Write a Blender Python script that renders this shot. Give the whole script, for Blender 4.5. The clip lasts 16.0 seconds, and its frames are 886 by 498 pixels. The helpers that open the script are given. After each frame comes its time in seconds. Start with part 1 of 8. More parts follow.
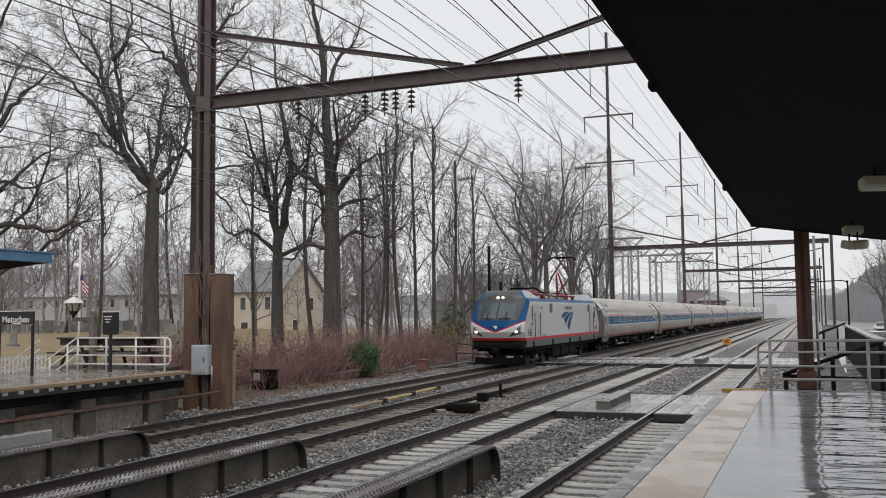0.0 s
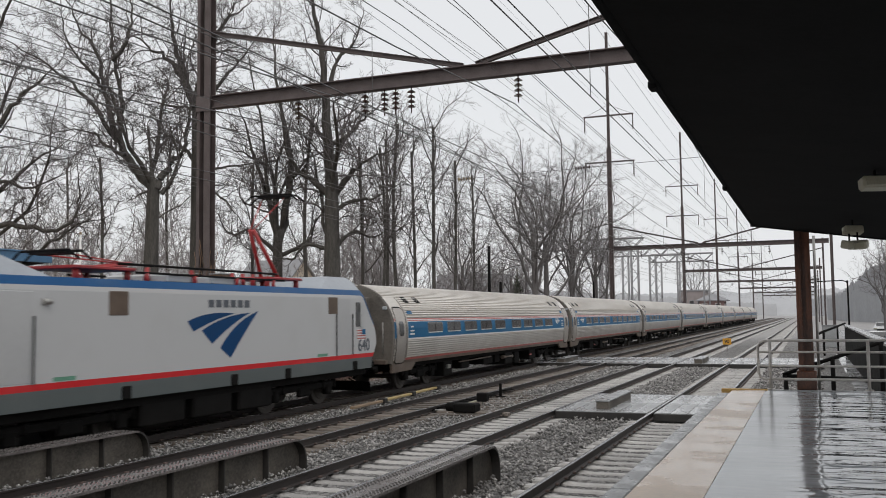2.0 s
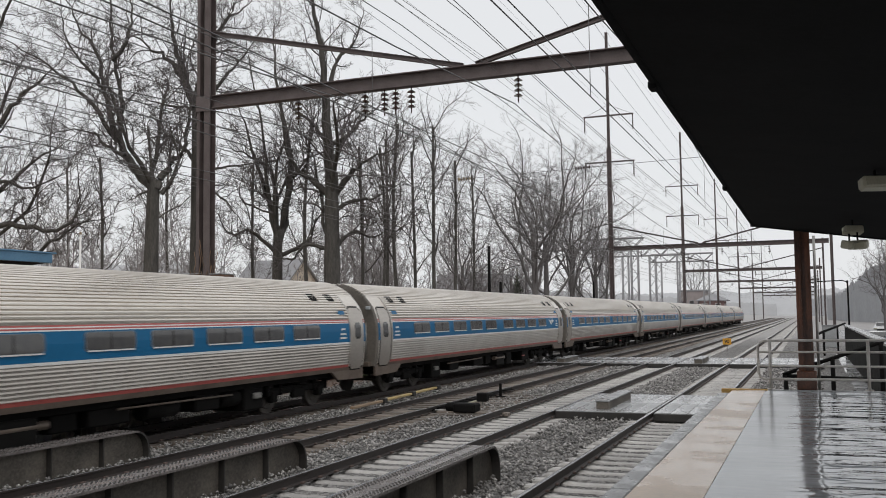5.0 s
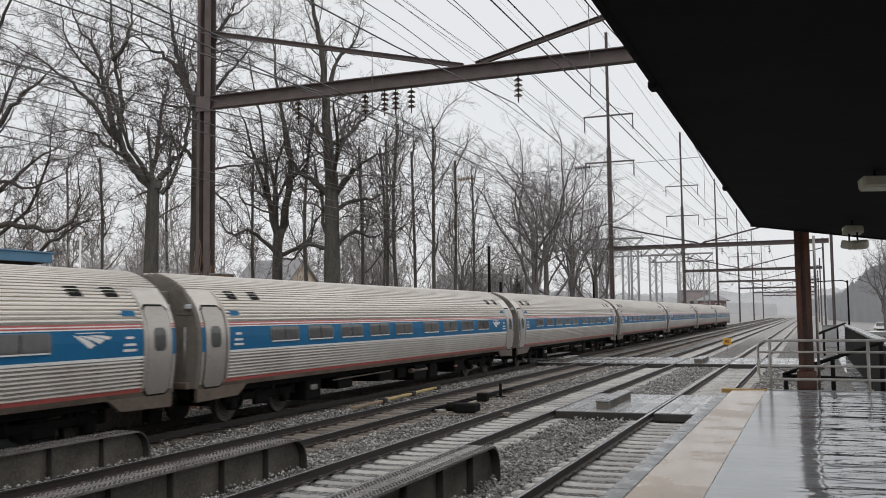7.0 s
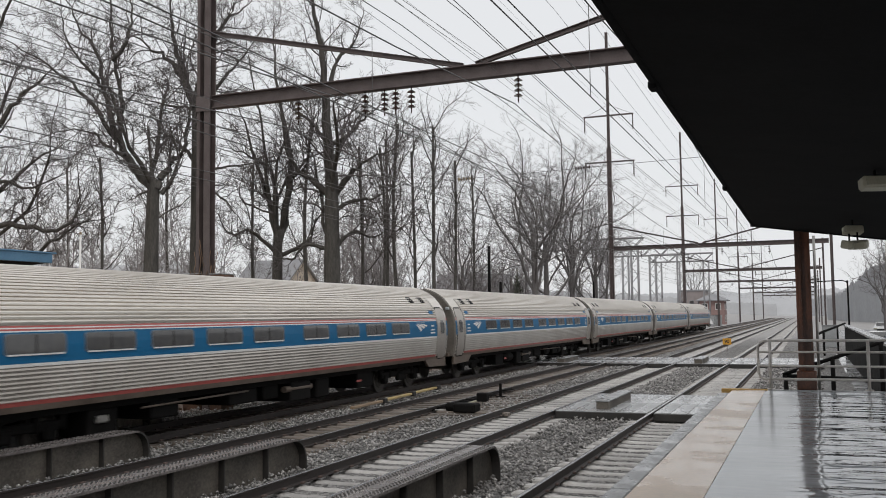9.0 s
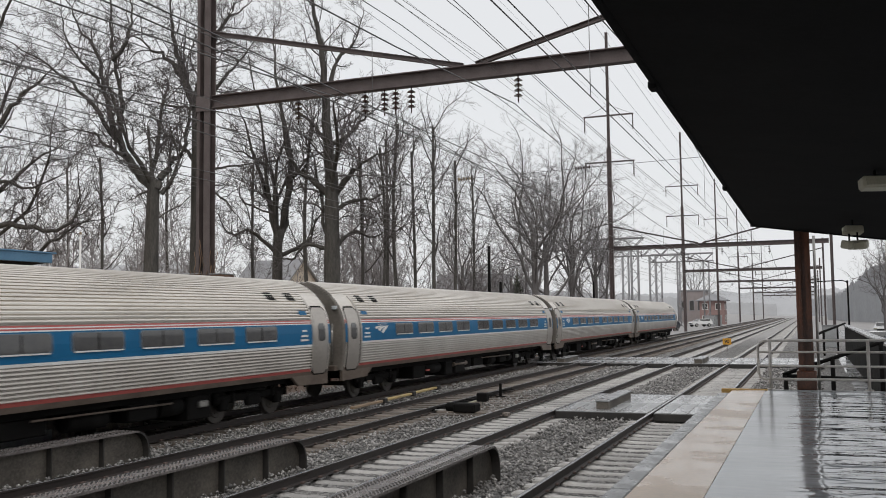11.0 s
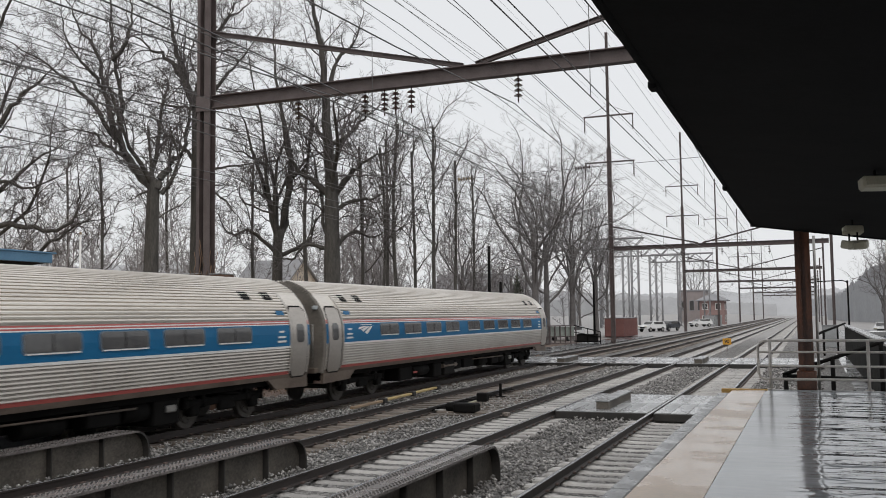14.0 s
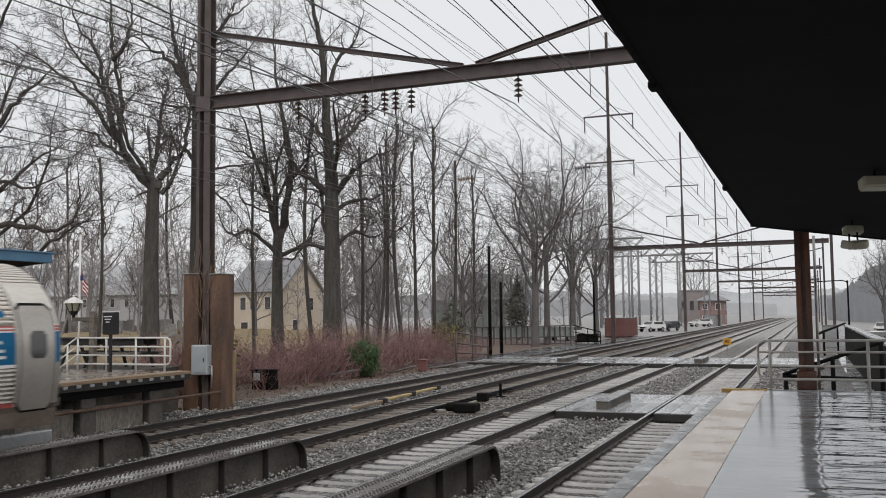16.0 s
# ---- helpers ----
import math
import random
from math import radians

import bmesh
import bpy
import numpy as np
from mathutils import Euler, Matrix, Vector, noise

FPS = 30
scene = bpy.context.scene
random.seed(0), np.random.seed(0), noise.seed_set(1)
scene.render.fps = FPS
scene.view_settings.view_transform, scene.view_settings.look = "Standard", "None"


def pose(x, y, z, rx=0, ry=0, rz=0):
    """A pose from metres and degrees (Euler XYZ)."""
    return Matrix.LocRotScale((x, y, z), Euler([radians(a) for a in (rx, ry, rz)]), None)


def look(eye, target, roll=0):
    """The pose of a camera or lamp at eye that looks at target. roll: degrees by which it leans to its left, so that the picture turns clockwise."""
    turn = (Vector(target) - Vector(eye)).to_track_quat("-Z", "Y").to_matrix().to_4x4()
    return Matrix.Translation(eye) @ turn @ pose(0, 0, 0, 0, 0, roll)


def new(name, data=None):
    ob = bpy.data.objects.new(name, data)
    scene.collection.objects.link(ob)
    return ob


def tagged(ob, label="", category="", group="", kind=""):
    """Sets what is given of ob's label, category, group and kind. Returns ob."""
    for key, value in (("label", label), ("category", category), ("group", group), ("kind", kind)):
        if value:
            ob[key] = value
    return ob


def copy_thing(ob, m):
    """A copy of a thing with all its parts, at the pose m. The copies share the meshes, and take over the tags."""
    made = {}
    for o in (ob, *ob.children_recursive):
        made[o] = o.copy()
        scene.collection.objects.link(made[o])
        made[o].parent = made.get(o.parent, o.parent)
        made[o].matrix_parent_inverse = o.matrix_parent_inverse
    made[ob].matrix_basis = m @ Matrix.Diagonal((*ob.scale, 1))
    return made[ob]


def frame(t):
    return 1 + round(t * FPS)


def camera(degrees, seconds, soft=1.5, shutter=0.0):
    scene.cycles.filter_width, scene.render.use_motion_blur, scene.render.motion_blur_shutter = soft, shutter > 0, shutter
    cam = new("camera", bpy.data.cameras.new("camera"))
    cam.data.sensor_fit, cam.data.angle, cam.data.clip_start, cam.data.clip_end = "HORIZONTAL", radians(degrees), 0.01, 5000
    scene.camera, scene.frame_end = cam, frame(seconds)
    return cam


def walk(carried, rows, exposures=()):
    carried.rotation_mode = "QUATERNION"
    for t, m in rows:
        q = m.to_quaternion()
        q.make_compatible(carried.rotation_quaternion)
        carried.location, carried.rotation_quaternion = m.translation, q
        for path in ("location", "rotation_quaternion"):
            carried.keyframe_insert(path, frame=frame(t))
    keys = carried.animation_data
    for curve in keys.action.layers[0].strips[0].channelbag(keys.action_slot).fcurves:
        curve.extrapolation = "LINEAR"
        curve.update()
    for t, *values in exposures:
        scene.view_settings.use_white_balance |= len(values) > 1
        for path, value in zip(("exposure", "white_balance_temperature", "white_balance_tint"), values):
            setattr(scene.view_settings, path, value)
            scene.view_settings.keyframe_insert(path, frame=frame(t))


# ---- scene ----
# ---------------------------------------------------------------- camera
cam = camera(51.54, 16.0, soft=0.95, shutter=0.2)
EYE = Vector((0.0, 0.0, 2.725))
YAW, PITCH = radians(21.79), radians(4.124)
AIM = Vector((-math.sin(YAW) * math.cos(PITCH), math.cos(YAW) * math.cos(PITCH), math.sin(PITCH)))
STAND = look(EYE, EYE + AIM * 10, -0.677)
walk(cam, [(0.0, STAND), (16.0, STAND)], exposures=[(0.0, 0.0), (16.0, 0.0)])

# ---------------------------------------------------------------- world and sun: a wet overcast day
world = bpy.data.worlds.new("overcast_sky")
scene.world = world
world.use_nodes = True
wt = world.node_tree
for n in list(wt.nodes):
    wt.nodes.remove(n)
w_out = wt.nodes.new("ShaderNodeOutputWorld")
w_bg = wt.nodes.new("ShaderNodeBackground")
w_sky = wt.nodes.new("ShaderNodeTexSky")
w_sky.sky_type = "NISHITA"
w_sky.sun_disc = False
w_sky.sun_elevation, w_sky.sun_rotation = radians(48), radians(150)
w_sky.air_density, w_sky.dust_density = 1.0, 4.0
w_mix = wt.nodes.new("ShaderNodeMixRGB")
w_mix.inputs[0].default_value = 0.93
w_mix.inputs[2].default_value = (7.6, 7.7, 7.85, 1)
wt.links.new(w_sky.outputs[0], w_mix.inputs[1])
wt.links.new(w_mix.outputs[0], w_bg.inputs[0])
w_bg.inputs[1].default_value = 0.110
wt.links.new(w_bg.outputs[0], w_out.inputs[0])

sun = new("sun", bpy.data.lights.new("sun", "SUN"))
sun.data.energy, sun.data.angle, sun.data.color = 1.0, radians(25), (1.0, 0.97, 0.93)
sun.matrix_basis = look((10, -20, 30), (0, 0, 0))

# ---------------------------------------------------------------- materials
def material(name, color, rough=0.7, metal=0.0, color2=None, scale=3.0, fine=60.0, bump=0.15, coat=0.0, stretch=(1, 1, 1), spec=0.5, vary=0.0, wet=0.0):
    """Two colours mixed by coarse and fine noise, with relief; wet: puddled gloss by noise; vary: brightness change from piece to piece."""
    m = bpy.data.materials.new(name)
    m.use_nodes = True
    nt = m.node_tree
    b = nt.nodes["Principled BSDF"]
    b.inputs["Roughness"].default_value = rough
    b.inputs["Metallic"].default_value = metal
    b.inputs["Specular IOR Level"].default_value = spec
    b.inputs["Coat Weight"].default_value = coat
    b.inputs["Coat Roughness"].default_value = 0.08
    color2 = color2 or tuple(c * 0.72 for c in color)
    tc = nt.nodes.new("ShaderNodeTexCoord")
    mp = nt.nodes.new("ShaderNodeMapping")
    mp.inputs["Scale"].default_value = stretch
    nt.links.new(tc.outputs["Object"], mp.inputs["Vector"])
    n1 = nt.nodes.new("ShaderNodeTexNoise")
    n1.inputs["Scale"].default_value, n1.inputs["Detail"].default_value = scale, 5
    n2 = nt.nodes.new("ShaderNodeTexNoise")
    n2.inputs["Scale"].default_value, n2.inputs["Detail"].default_value = fine, 3
    for n in (n1, n2):
        nt.links.new(mp.outputs[0], n.inputs["Vector"])
    ramp = nt.nodes.new("ShaderNodeMapRange")
    ramp.inputs[1].default_value, ramp.inputs[2].default_value = 0.35, 0.68
    add = nt.nodes.new("ShaderNodeMixRGB")
    add.blend_type, add.inputs[0].default_value = "MIX", 0.4
    nt.links.new(n1.outputs[0], add.inputs[1])
    nt.links.new(n2.outputs[0], add.inputs[2])
    nt.links.new(add.outputs[0], ramp.inputs[0])
    mix = nt.nodes.new("ShaderNodeMixRGB")
    mix.inputs[1].default_value, mix.inputs[2].default_value = (*color, 1), (*color2, 1)
    nt.links.new(ramp.outputs[0], mix.inputs[0])
    last = mix.outputs[0]
    if vary:
        oi = nt.nodes.new("ShaderNodeObjectInfo")
        ge = nt.nodes.new("ShaderNodeNewGeometry")
        sm = nt.nodes.new("ShaderNodeMath")
        sm.operation = "ADD"
        nt.links.new(oi.outputs["Random"], sm.inputs[0])
        nt.links.new(ge.outputs["Random Per Island"], sm.inputs[1])
        fr = nt.nodes.new("ShaderNodeMath")
        fr.operation = "FRACT"
        nt.links.new(sm.outputs[0], fr.inputs[0])
        mr = nt.nodes.new("ShaderNodeMapRange")
        mr.inputs[3].default_value, mr.inputs[4].default_value = 1 - vary, 1 + vary
        nt.links.new(fr.outputs[0], mr.inputs[0])
        hs = nt.nodes.new("ShaderNodeHueSaturation")
        nt.links.new(mr.outputs[0], hs.inputs["Value"])
        nt.links.new(last, hs.inputs["Color"])
        last = hs.outputs[0]
    nt.links.new(last, b.inputs["Base Color"])
    if wet:
        wr = nt.nodes.new("ShaderNodeMapRange")
        wr.inputs[1].default_value, wr.inputs[2].default_value = 0.42, 0.6
        wr.inputs[3].default_value, wr.inputs[4].default_value = wet, rough
        nt.links.new(n1.outputs[0], wr.inputs[0])
        nt.links.new(wr.outputs[0], b.inputs["Roughness"])
    if bump:
        bp = nt.nodes.new("ShaderNodeBump")
        bp.inputs["Strength"].default_value, bp.inputs["Distance"].default_value = bump, 0.02
        nt.links.new(add.outputs[0], bp.inputs["Height"])
        nt.links.new(bp.outputs[0], b.inputs["Normal"])
    return m


def glow(name, color, strength):
    m = bpy.data.materials.new(name)
    m.use_nodes = True
    b = m.node_tree.nodes["Principled BSDF"]
    b.inputs["Base Color"].default_value = (*color, 1)
    b.inputs["Emission Color"].default_value = (*color, 1)
    b.inputs["Emission Strength"].default_value = strength
    return m


M = {}
M["ballast"] = material("ballast", (0.19, 0.175, 0.165), 0.75, color2=(0.05, 0.046, 0.044), scale=9, fine=30, bump=0.9)
M["stone"] = material("stone", (0.36, 0.348, 0.335), 0.5, color2=(0.075, 0.069, 0.065), scale=1.2, fine=25, bump=0.3, vary=0.55)
M["rail_head"] = material("rail_head", (0.42, 0.42, 0.43), 0.22, metal=0.9, scale=6, fine=80, bump=0.03)
M["rail_side"] = material("rail_side", (0.03, 0.021, 0.018), 0.6, color2=(0.022, 0.018, 0.017), scale=5, fine=60)
M["tie_concrete"] = material("tie_concrete", (0.48, 0.465, 0.447), 0.5, color2=(0.26, 0.248, 0.236), scale=3, fine=40, bump=0.2, vary=0.22)
M["tie_wood"] = material("tie_wood", (0.19, 0.16, 0.135), 0.6, color2=(0.075, 0.062, 0.053), scale=3, fine=30, stretch=(0.4, 4, 4), bump=0.4, vary=0.3)
M["clip"] = material("clip", (0.09, 0.06, 0.05), 0.6, scale=8)
M["steel_rust"] = material("steel_rust", (0.118, 0.093, 0.09), 0.6, color2=(0.07, 0.052, 0.05), scale=2.5, fine=40, bump=0.2)
M["rust_red"] = material("rust_red", (0.17, 0.058, 0.026), 0.3, color2=(0.025, 0.011, 0.008), scale=2.6, fine=25, bump=0.25, stretch=(2, 2, 0.5))
M["rust_box"] = material("rust_box", (0.18, 0.098, 0.06), 0.6, color2=(0.035, 0.022, 0.018), scale=1.6, fine=20, bump=0.25, stretch=(2, 2, 0.4))
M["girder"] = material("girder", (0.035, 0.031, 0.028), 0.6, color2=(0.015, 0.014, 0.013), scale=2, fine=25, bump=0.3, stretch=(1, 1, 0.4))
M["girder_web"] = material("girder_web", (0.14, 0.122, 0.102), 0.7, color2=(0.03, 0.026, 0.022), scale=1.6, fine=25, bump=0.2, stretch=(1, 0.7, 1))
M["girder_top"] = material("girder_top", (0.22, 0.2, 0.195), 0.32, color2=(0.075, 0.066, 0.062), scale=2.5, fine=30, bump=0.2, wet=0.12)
M["deck"] = material("deck", (0.43, 0.45, 0.47), 0.3, color2=(0.33, 0.345, 0.36), scale=1.0, fine=9, bump=0.0, stretch=(0.35, 1.3, 1))


def pool_water(m):
    """Standing water over the inner part of the deck: smooth, faintly rippled across."""
    nt = m.node_tree
    b = nt.nodes["Principled BSDF"]
    ge = nt.nodes.new("ShaderNodeNewGeometry")
    sx = nt.nodes.new("ShaderNodeSeparateXYZ")
    nt.links.new(ge.outputs["Position"], sx.inputs[0])
    mp = nt.nodes.new("ShaderNodeMapping")
    mp.inputs["Scale"].default_value = (0.3, 0.95, 1)
    nt.links.new(ge.outputs["Position"], mp.inputs["Vector"])
    n = nt.nodes.new("ShaderNodeTexNoise")
    n.inputs["Scale"].default_value, n.inputs["Detail"].default_value = 1.6, 3
    nt.links.new(mp.outputs[0], n.inputs["Vector"])
    a = nt.nodes.new("ShaderNodeMath")
    a.operation = "MULTIPLY_ADD"
    nt.links.new(n.outputs[0], a.inputs[0])
    a.inputs[1].default_value = 0.9
    nt.links.new(sx.outputs[0], a.inputs[2])
    r = nt.nodes.new("ShaderNodeMapRange")
    for k, v in ((1, 0.1), (2, 0.55), (3, 0.17), (4, 0.02)):
        r.inputs[k].default_value = v
    nt.links.new(a.outputs[0], r.inputs[0])
    nt.links.new(r.outputs[0], b.inputs["Roughness"])
    st = nt.nodes.new("ShaderNodeMapRange")
    for k, v in ((1, 0.1), (2, 0.55), (3, 0.1), (4, 0.9)):
        st.inputs[k].default_value = v
    nt.links.new(a.outputs[0], st.inputs[0])
    bp = nt.nodes.new("ShaderNodeBump")
    bp.inputs["Distance"].default_value = 0.12
    nt.links.new(st.outputs[0], bp.inputs["Strength"])
    nt.links.new(n.outputs[0], bp.inputs["Height"])
    nt.links.new(bp.outputs[0], b.inputs["Normal"])


pool_water(M["deck"])
M["cream_strip"] = material("cream_strip", (0.7, 0.53, 0.395), 0.35, color2=(0.52, 0.41, 0.315), scale=1.1, fine=22, bump=0.04, wet=0.12)
M["kerb_stone"] = material("kerb_stone", (0.33, 0.335, 0.34), 0.4, color2=(0.22, 0.22, 0.22), scale=2, fine=30, bump=0.15, wet=0.15)
# Wet concrete; its base colour is paled to carry the sky's reflection.
M["wet_pavement"] = material("wet_pavement", (0.72, 0.72, 0.72), 0.3, color2=(0.36, 0.36, 0.36), scale=0.9, fine=12, bump=0.05, wet=0.06)
M["yellow_edge"] = material("yellow_edge", (0.5, 0.3, 0.07), 0.5, color2=(0.32, 0.2, 0.08), scale=3, fine=30)
M["black_paint"] = material("black_paint", (0.0165, 0.0165, 0.0168), 0.8, scale=2, fine=20, bump=0.05, spec=0.05)
M["dark_concrete"] = material("dark_concrete", (0.12, 0.106, 0.092), 0.7, color2=(0.018, 0.017, 0.016), scale=0.9, fine=18, bump=0.3, stretch=(1, 1, 0.5))
M["stained_wall"] = material("stained_wall", (0.36, 0.315, 0.265), 0.7, color2=(0.07, 0.062, 0.055), scale=0.8, fine=16, bump=0.3, stretch=(1, 1, 0.4))
M["black_wall"] = material("black_wall", (0.035, 0.033, 0.031), 0.9, spec=0.1, color2=(0.009, 0.0085, 0.0085), scale=1.2, fine=14, bump=0.4, stretch=(1, 1, 0.5))
M["wood_deck"] = material("wood_deck", (0.29, 0.24, 0.2), 0.35, color2=(0.15, 0.125, 0.105), scale=1.2, fine=20, bump=0.15, wet=0.12, stretch=(1, 0.5, 1))
M["tan_edge"] = material("tan_edge", (0.3, 0.21, 0.13), 0.45, color2=(0.19, 0.135, 0.09), scale=2, fine=20)
M["galvanised"] = material("galvanised", (0.45, 0.44, 0.42), 0.38, metal=0.7, color2=(0.3, 0.29, 0.275), scale=4, fine=40, bump=0.05)
M["railing_paint"] = material("railing_paint", (0.58, 0.55, 0.52), 0.4, color2=(0.4, 0.375, 0.35), scale=4, fine=40, bump=0.05)
M["panel_slab"] = material("panel_slab", (0.36, 0.37, 0.375), 0.35, color2=(0.2, 0.2, 0.205), scale=1.2, fine=20, bump=0.1, wet=0.1, stretch=(1, 0.4, 1), vary=0.12)
M["wire"] = material("wire", (0.12, 0.115, 0.115), 0.5, metal=0.4, scale=3)
M["porcelain"] = material("porcelain", (0.045, 0.02, 0.014), 0.2, scale=5, fine=20, bump=0.02)
M["porcelain_tan"] = material("porcelain_tan", (0.3, 0.22, 0.1), 0.3, scale=5, fine=20, bump=0.02)
M["blue_trim"] = material("blue_trim", (0.085, 0.20, 0.32), 0.4, color2=(0.06, 0.15, 0.25), scale=2, fine=20, bump=0.05)
M["bark"] = material("bark", (0.1, 0.092, 0.082), 0.85, color2=(0.035, 0.032, 0.029), scale=3, fine=14, bump=0.8, stretch=(2, 2, 0.35))
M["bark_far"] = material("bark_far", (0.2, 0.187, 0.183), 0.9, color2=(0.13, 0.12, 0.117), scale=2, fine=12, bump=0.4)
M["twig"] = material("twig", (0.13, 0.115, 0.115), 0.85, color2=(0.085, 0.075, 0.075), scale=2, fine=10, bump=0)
# Twigs and bark of distant trees: mist is put into these paler greys.
M["twig_far_hazed"] = material("twig_far_hazed", (0.29, 0.27, 0.272), 0.9, color2=(0.2, 0.185, 0.187), scale=2, fine=10, bump=0)
M["bark_hazed"] = material("bark_hazed", (0.17, 0.158, 0.154), 0.9, color2=(0.1, 0.092, 0.09), scale=2, fine=12, bump=0.4)
M["twig_hazed"] = material("twig_hazed", (0.21, 0.195, 0.195), 0.9, color2=(0.145, 0.134, 0.134), scale=2, fine=10, bump=0)
M["brush"] = material("brush", (0.3, 0.18, 0.168), 0.85, color2=(0.17, 0.098, 0.092), scale=0.8, fine=6, bump=0, vary=0.4)
M["leaf_green"] = material("leaf_green", (0.085, 0.15, 0.055), 0.7, color2=(0.035, 0.07, 0.025), scale=3, fine=20, bump=0, vary=0.4)
M["leaf_yellow"] = material("leaf_yellow", (0.22, 0.18, 0.06), 0.6, color2=(0.12, 0.1, 0.04), scale=3, fine=20, bump=0, vary=0.4)
# Conifer green, lightened and greyed to put haze over the far needles.
M["conifer"] = material("conifer", (0.2, 0.2, 0.165), 0.85, color2=(0.13, 0.135, 0.115), scale=3, fine=20, bump=0, vary=0.4)
M["leaf_dead"] = material("leaf_dead", (0.2, 0.13, 0.085), 0.8, color2=(0.11, 0.072, 0.05), scale=3, fine=20, bump=0, vary=0.45)
# Wall and roof of the long house, their greys lightened to stand for mist.
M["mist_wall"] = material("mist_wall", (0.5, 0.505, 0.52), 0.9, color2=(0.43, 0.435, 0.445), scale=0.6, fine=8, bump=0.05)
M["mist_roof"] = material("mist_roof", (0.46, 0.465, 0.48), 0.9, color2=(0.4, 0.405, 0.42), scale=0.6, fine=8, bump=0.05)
M["headstone"] = material("headstone", (0.26, 0.255, 0.25), 0.7, color2=(0.13, 0.125, 0.12), scale=4, fine=30, bump=0.2, vary=0.4)
M["cream_wall"] = material("cream_wall", (0.66, 0.575, 0.475), 0.7, color2=(0.56, 0.485, 0.405), scale=1, fine=14, bump=0.05)
M["shingle"] = material("shingle", (0.29, 0.29, 0.30), 0.7, color2=(0.22, 0.22, 0.23), scale=1, fine=12, bump=0.2)
M["white_paint"] = material("white_paint", (0.75, 0.74, 0.72), 0.45, color2=(0.62, 0.61, 0.59), scale=2, fine=20, bump=0.05)
M["dark_glass"] = material("dark_glass", (0.05, 0.05, 0.052), 0.12, color2=(0.09, 0.085, 0.08), scale=0.7, fine=5, bump=0, coat=0.4)
# Brick of the far tower, its red paled to include the haze.
M["brick_red_hazed"] = material("brick_red_hazed", (0.3, 0.2, 0.185), 0.8, color2=(0.24, 0.16, 0.15), scale=2, fine=20, bump=0.2)
M["container_red"] = material("container_red", (0.21, 0.09, 0.08), 0.6, color2=(0.15, 0.068, 0.06), scale=1.5, fine=20, bump=0.1)
M["grey_box"] = material("grey_box", (0.43, 0.46, 0.48), 0.4, color2=(0.36, 0.385, 0.4), scale=3, fine=30, bump=0.05)
M["sign_black"] = material("sign_black", (0.012, 0.012, 0.015), 0.4, scale=3, fine=20, bump=0.02)
M["sign_white"] = material("sign_white", (0.8, 0.8, 0.8), 0.5, color2=(0.74, 0.74, 0.74), bump=0.02)
M["sign_yellow"] = material("sign_yellow", (0.65, 0.33, 0.03), 0.5, color2=(0.55, 0.27, 0.03), bump=0.02)
M["lamp_lens"] = material("lamp_lens", (0.5, 0.47, 0.36), 0.35, color2=(0.38, 0.355, 0.27), bump=0.02)
M["tyre"] = material("tyre", (0.015, 0.015, 0.016), 0.7, bump=0.1)
M["car_white"] = material("car_white", (0.7, 0.7, 0.7), 0.25, color2=(0.62, 0.62, 0.62), bump=0.0, coat=0.5)
M["car_dark"] = material("car_dark", (0.04, 0.045, 0.055), 0.25, bump=0.0, coat=0.5)
M["board_yellow"] = material("board_yellow", (0.5, 0.36, 0.14), 0.5, color2=(0.36, 0.28, 0.15), scale=2, fine=20, bump=0.1)
M["asphalt"] = material("asphalt", (0.07, 0.07, 0.072), 0.4, color2=(0.04, 0.04, 0.042), scale=0.5, fine=30, wet=0.15)
M["flag_red"] = material("flag_red", (0.4, 0.04, 0.05), 0.7, bump=0)
M["flag_blue"] = material("flag_blue", (0.03, 0.05, 0.18), 0.7, bump=0)

# ---------------------------------------------------------------- mesh helpers
def mesh_of(name, verts, faces, mats, idx=None, smooth=False):
    me = bpy.data.meshes.new(name)
    me.from_pydata([tuple(v) for v in verts], [], faces)
    for m in mats if isinstance(mats, (list, tuple)) else [mats]:
        me.materials.append(m)
    if idx is not None:
        me.polygons.foreach_set("material_index", np.array(idx, dtype=np.int32))
    if smooth:
        me.polygons.foreach_set("use_smooth", np.ones(len(me.polygons), dtype=bool))
    me.update()
    return me


def part(name, data, material_=None, parent=None, label="", m=None):
    """Links a bmesh or a mesh as one object under a thing or a part."""
    if isinstance(data, bmesh.types.BMesh):
        me = bpy.data.meshes.new(name)
        data.normal_update()
        data.to_mesh(me)
        data.free()
        for x in material_ if isinstance(material_, (list, tuple)) else [material_]:
            me.materials.append(x)
    else:
        me = data
    ob = new(name, me)
    if parent is not None:
        ob.parent = parent
    if m is not None:
        ob.matrix_basis = m
    if label:
        ob["label"] = label
    return ob


def thing(name, x=0, y=0, z=0, label="", category="", group="", kind="", rz=0):
    ob = new(name)
    ob.empty_display_size = 0.2
    ob.matrix_basis = pose(x, y, z, 0, 0, rz)
    return tagged(ob, label, category, group, kind)


def add_box(bm, c, s, bevel=0.0, rot=None, mat=0):
    """A box of size s about c in bm, its edges rounded."""
    mt = Matrix.Translation(c)
    if rot is not None:
        mt = mt @ rot
    g = bmesh.ops.create_cube(bm, size=1.0, matrix=mt @ Matrix.Diagonal((*s, 1)))
    fs = set(f for v in g["verts"] for f in v.link_faces)
    if bevel:
        es = list(set(e for v in g["verts"] for e in v.link_edges))
        r = bmesh.ops.bevel(bm, geom=es, offset=bevel, segments=1, affect="EDGES", profile=0.5)
        fs |= set(r["faces"])
    for f in fs:
        if f.is_valid:
            f.material_index = mat


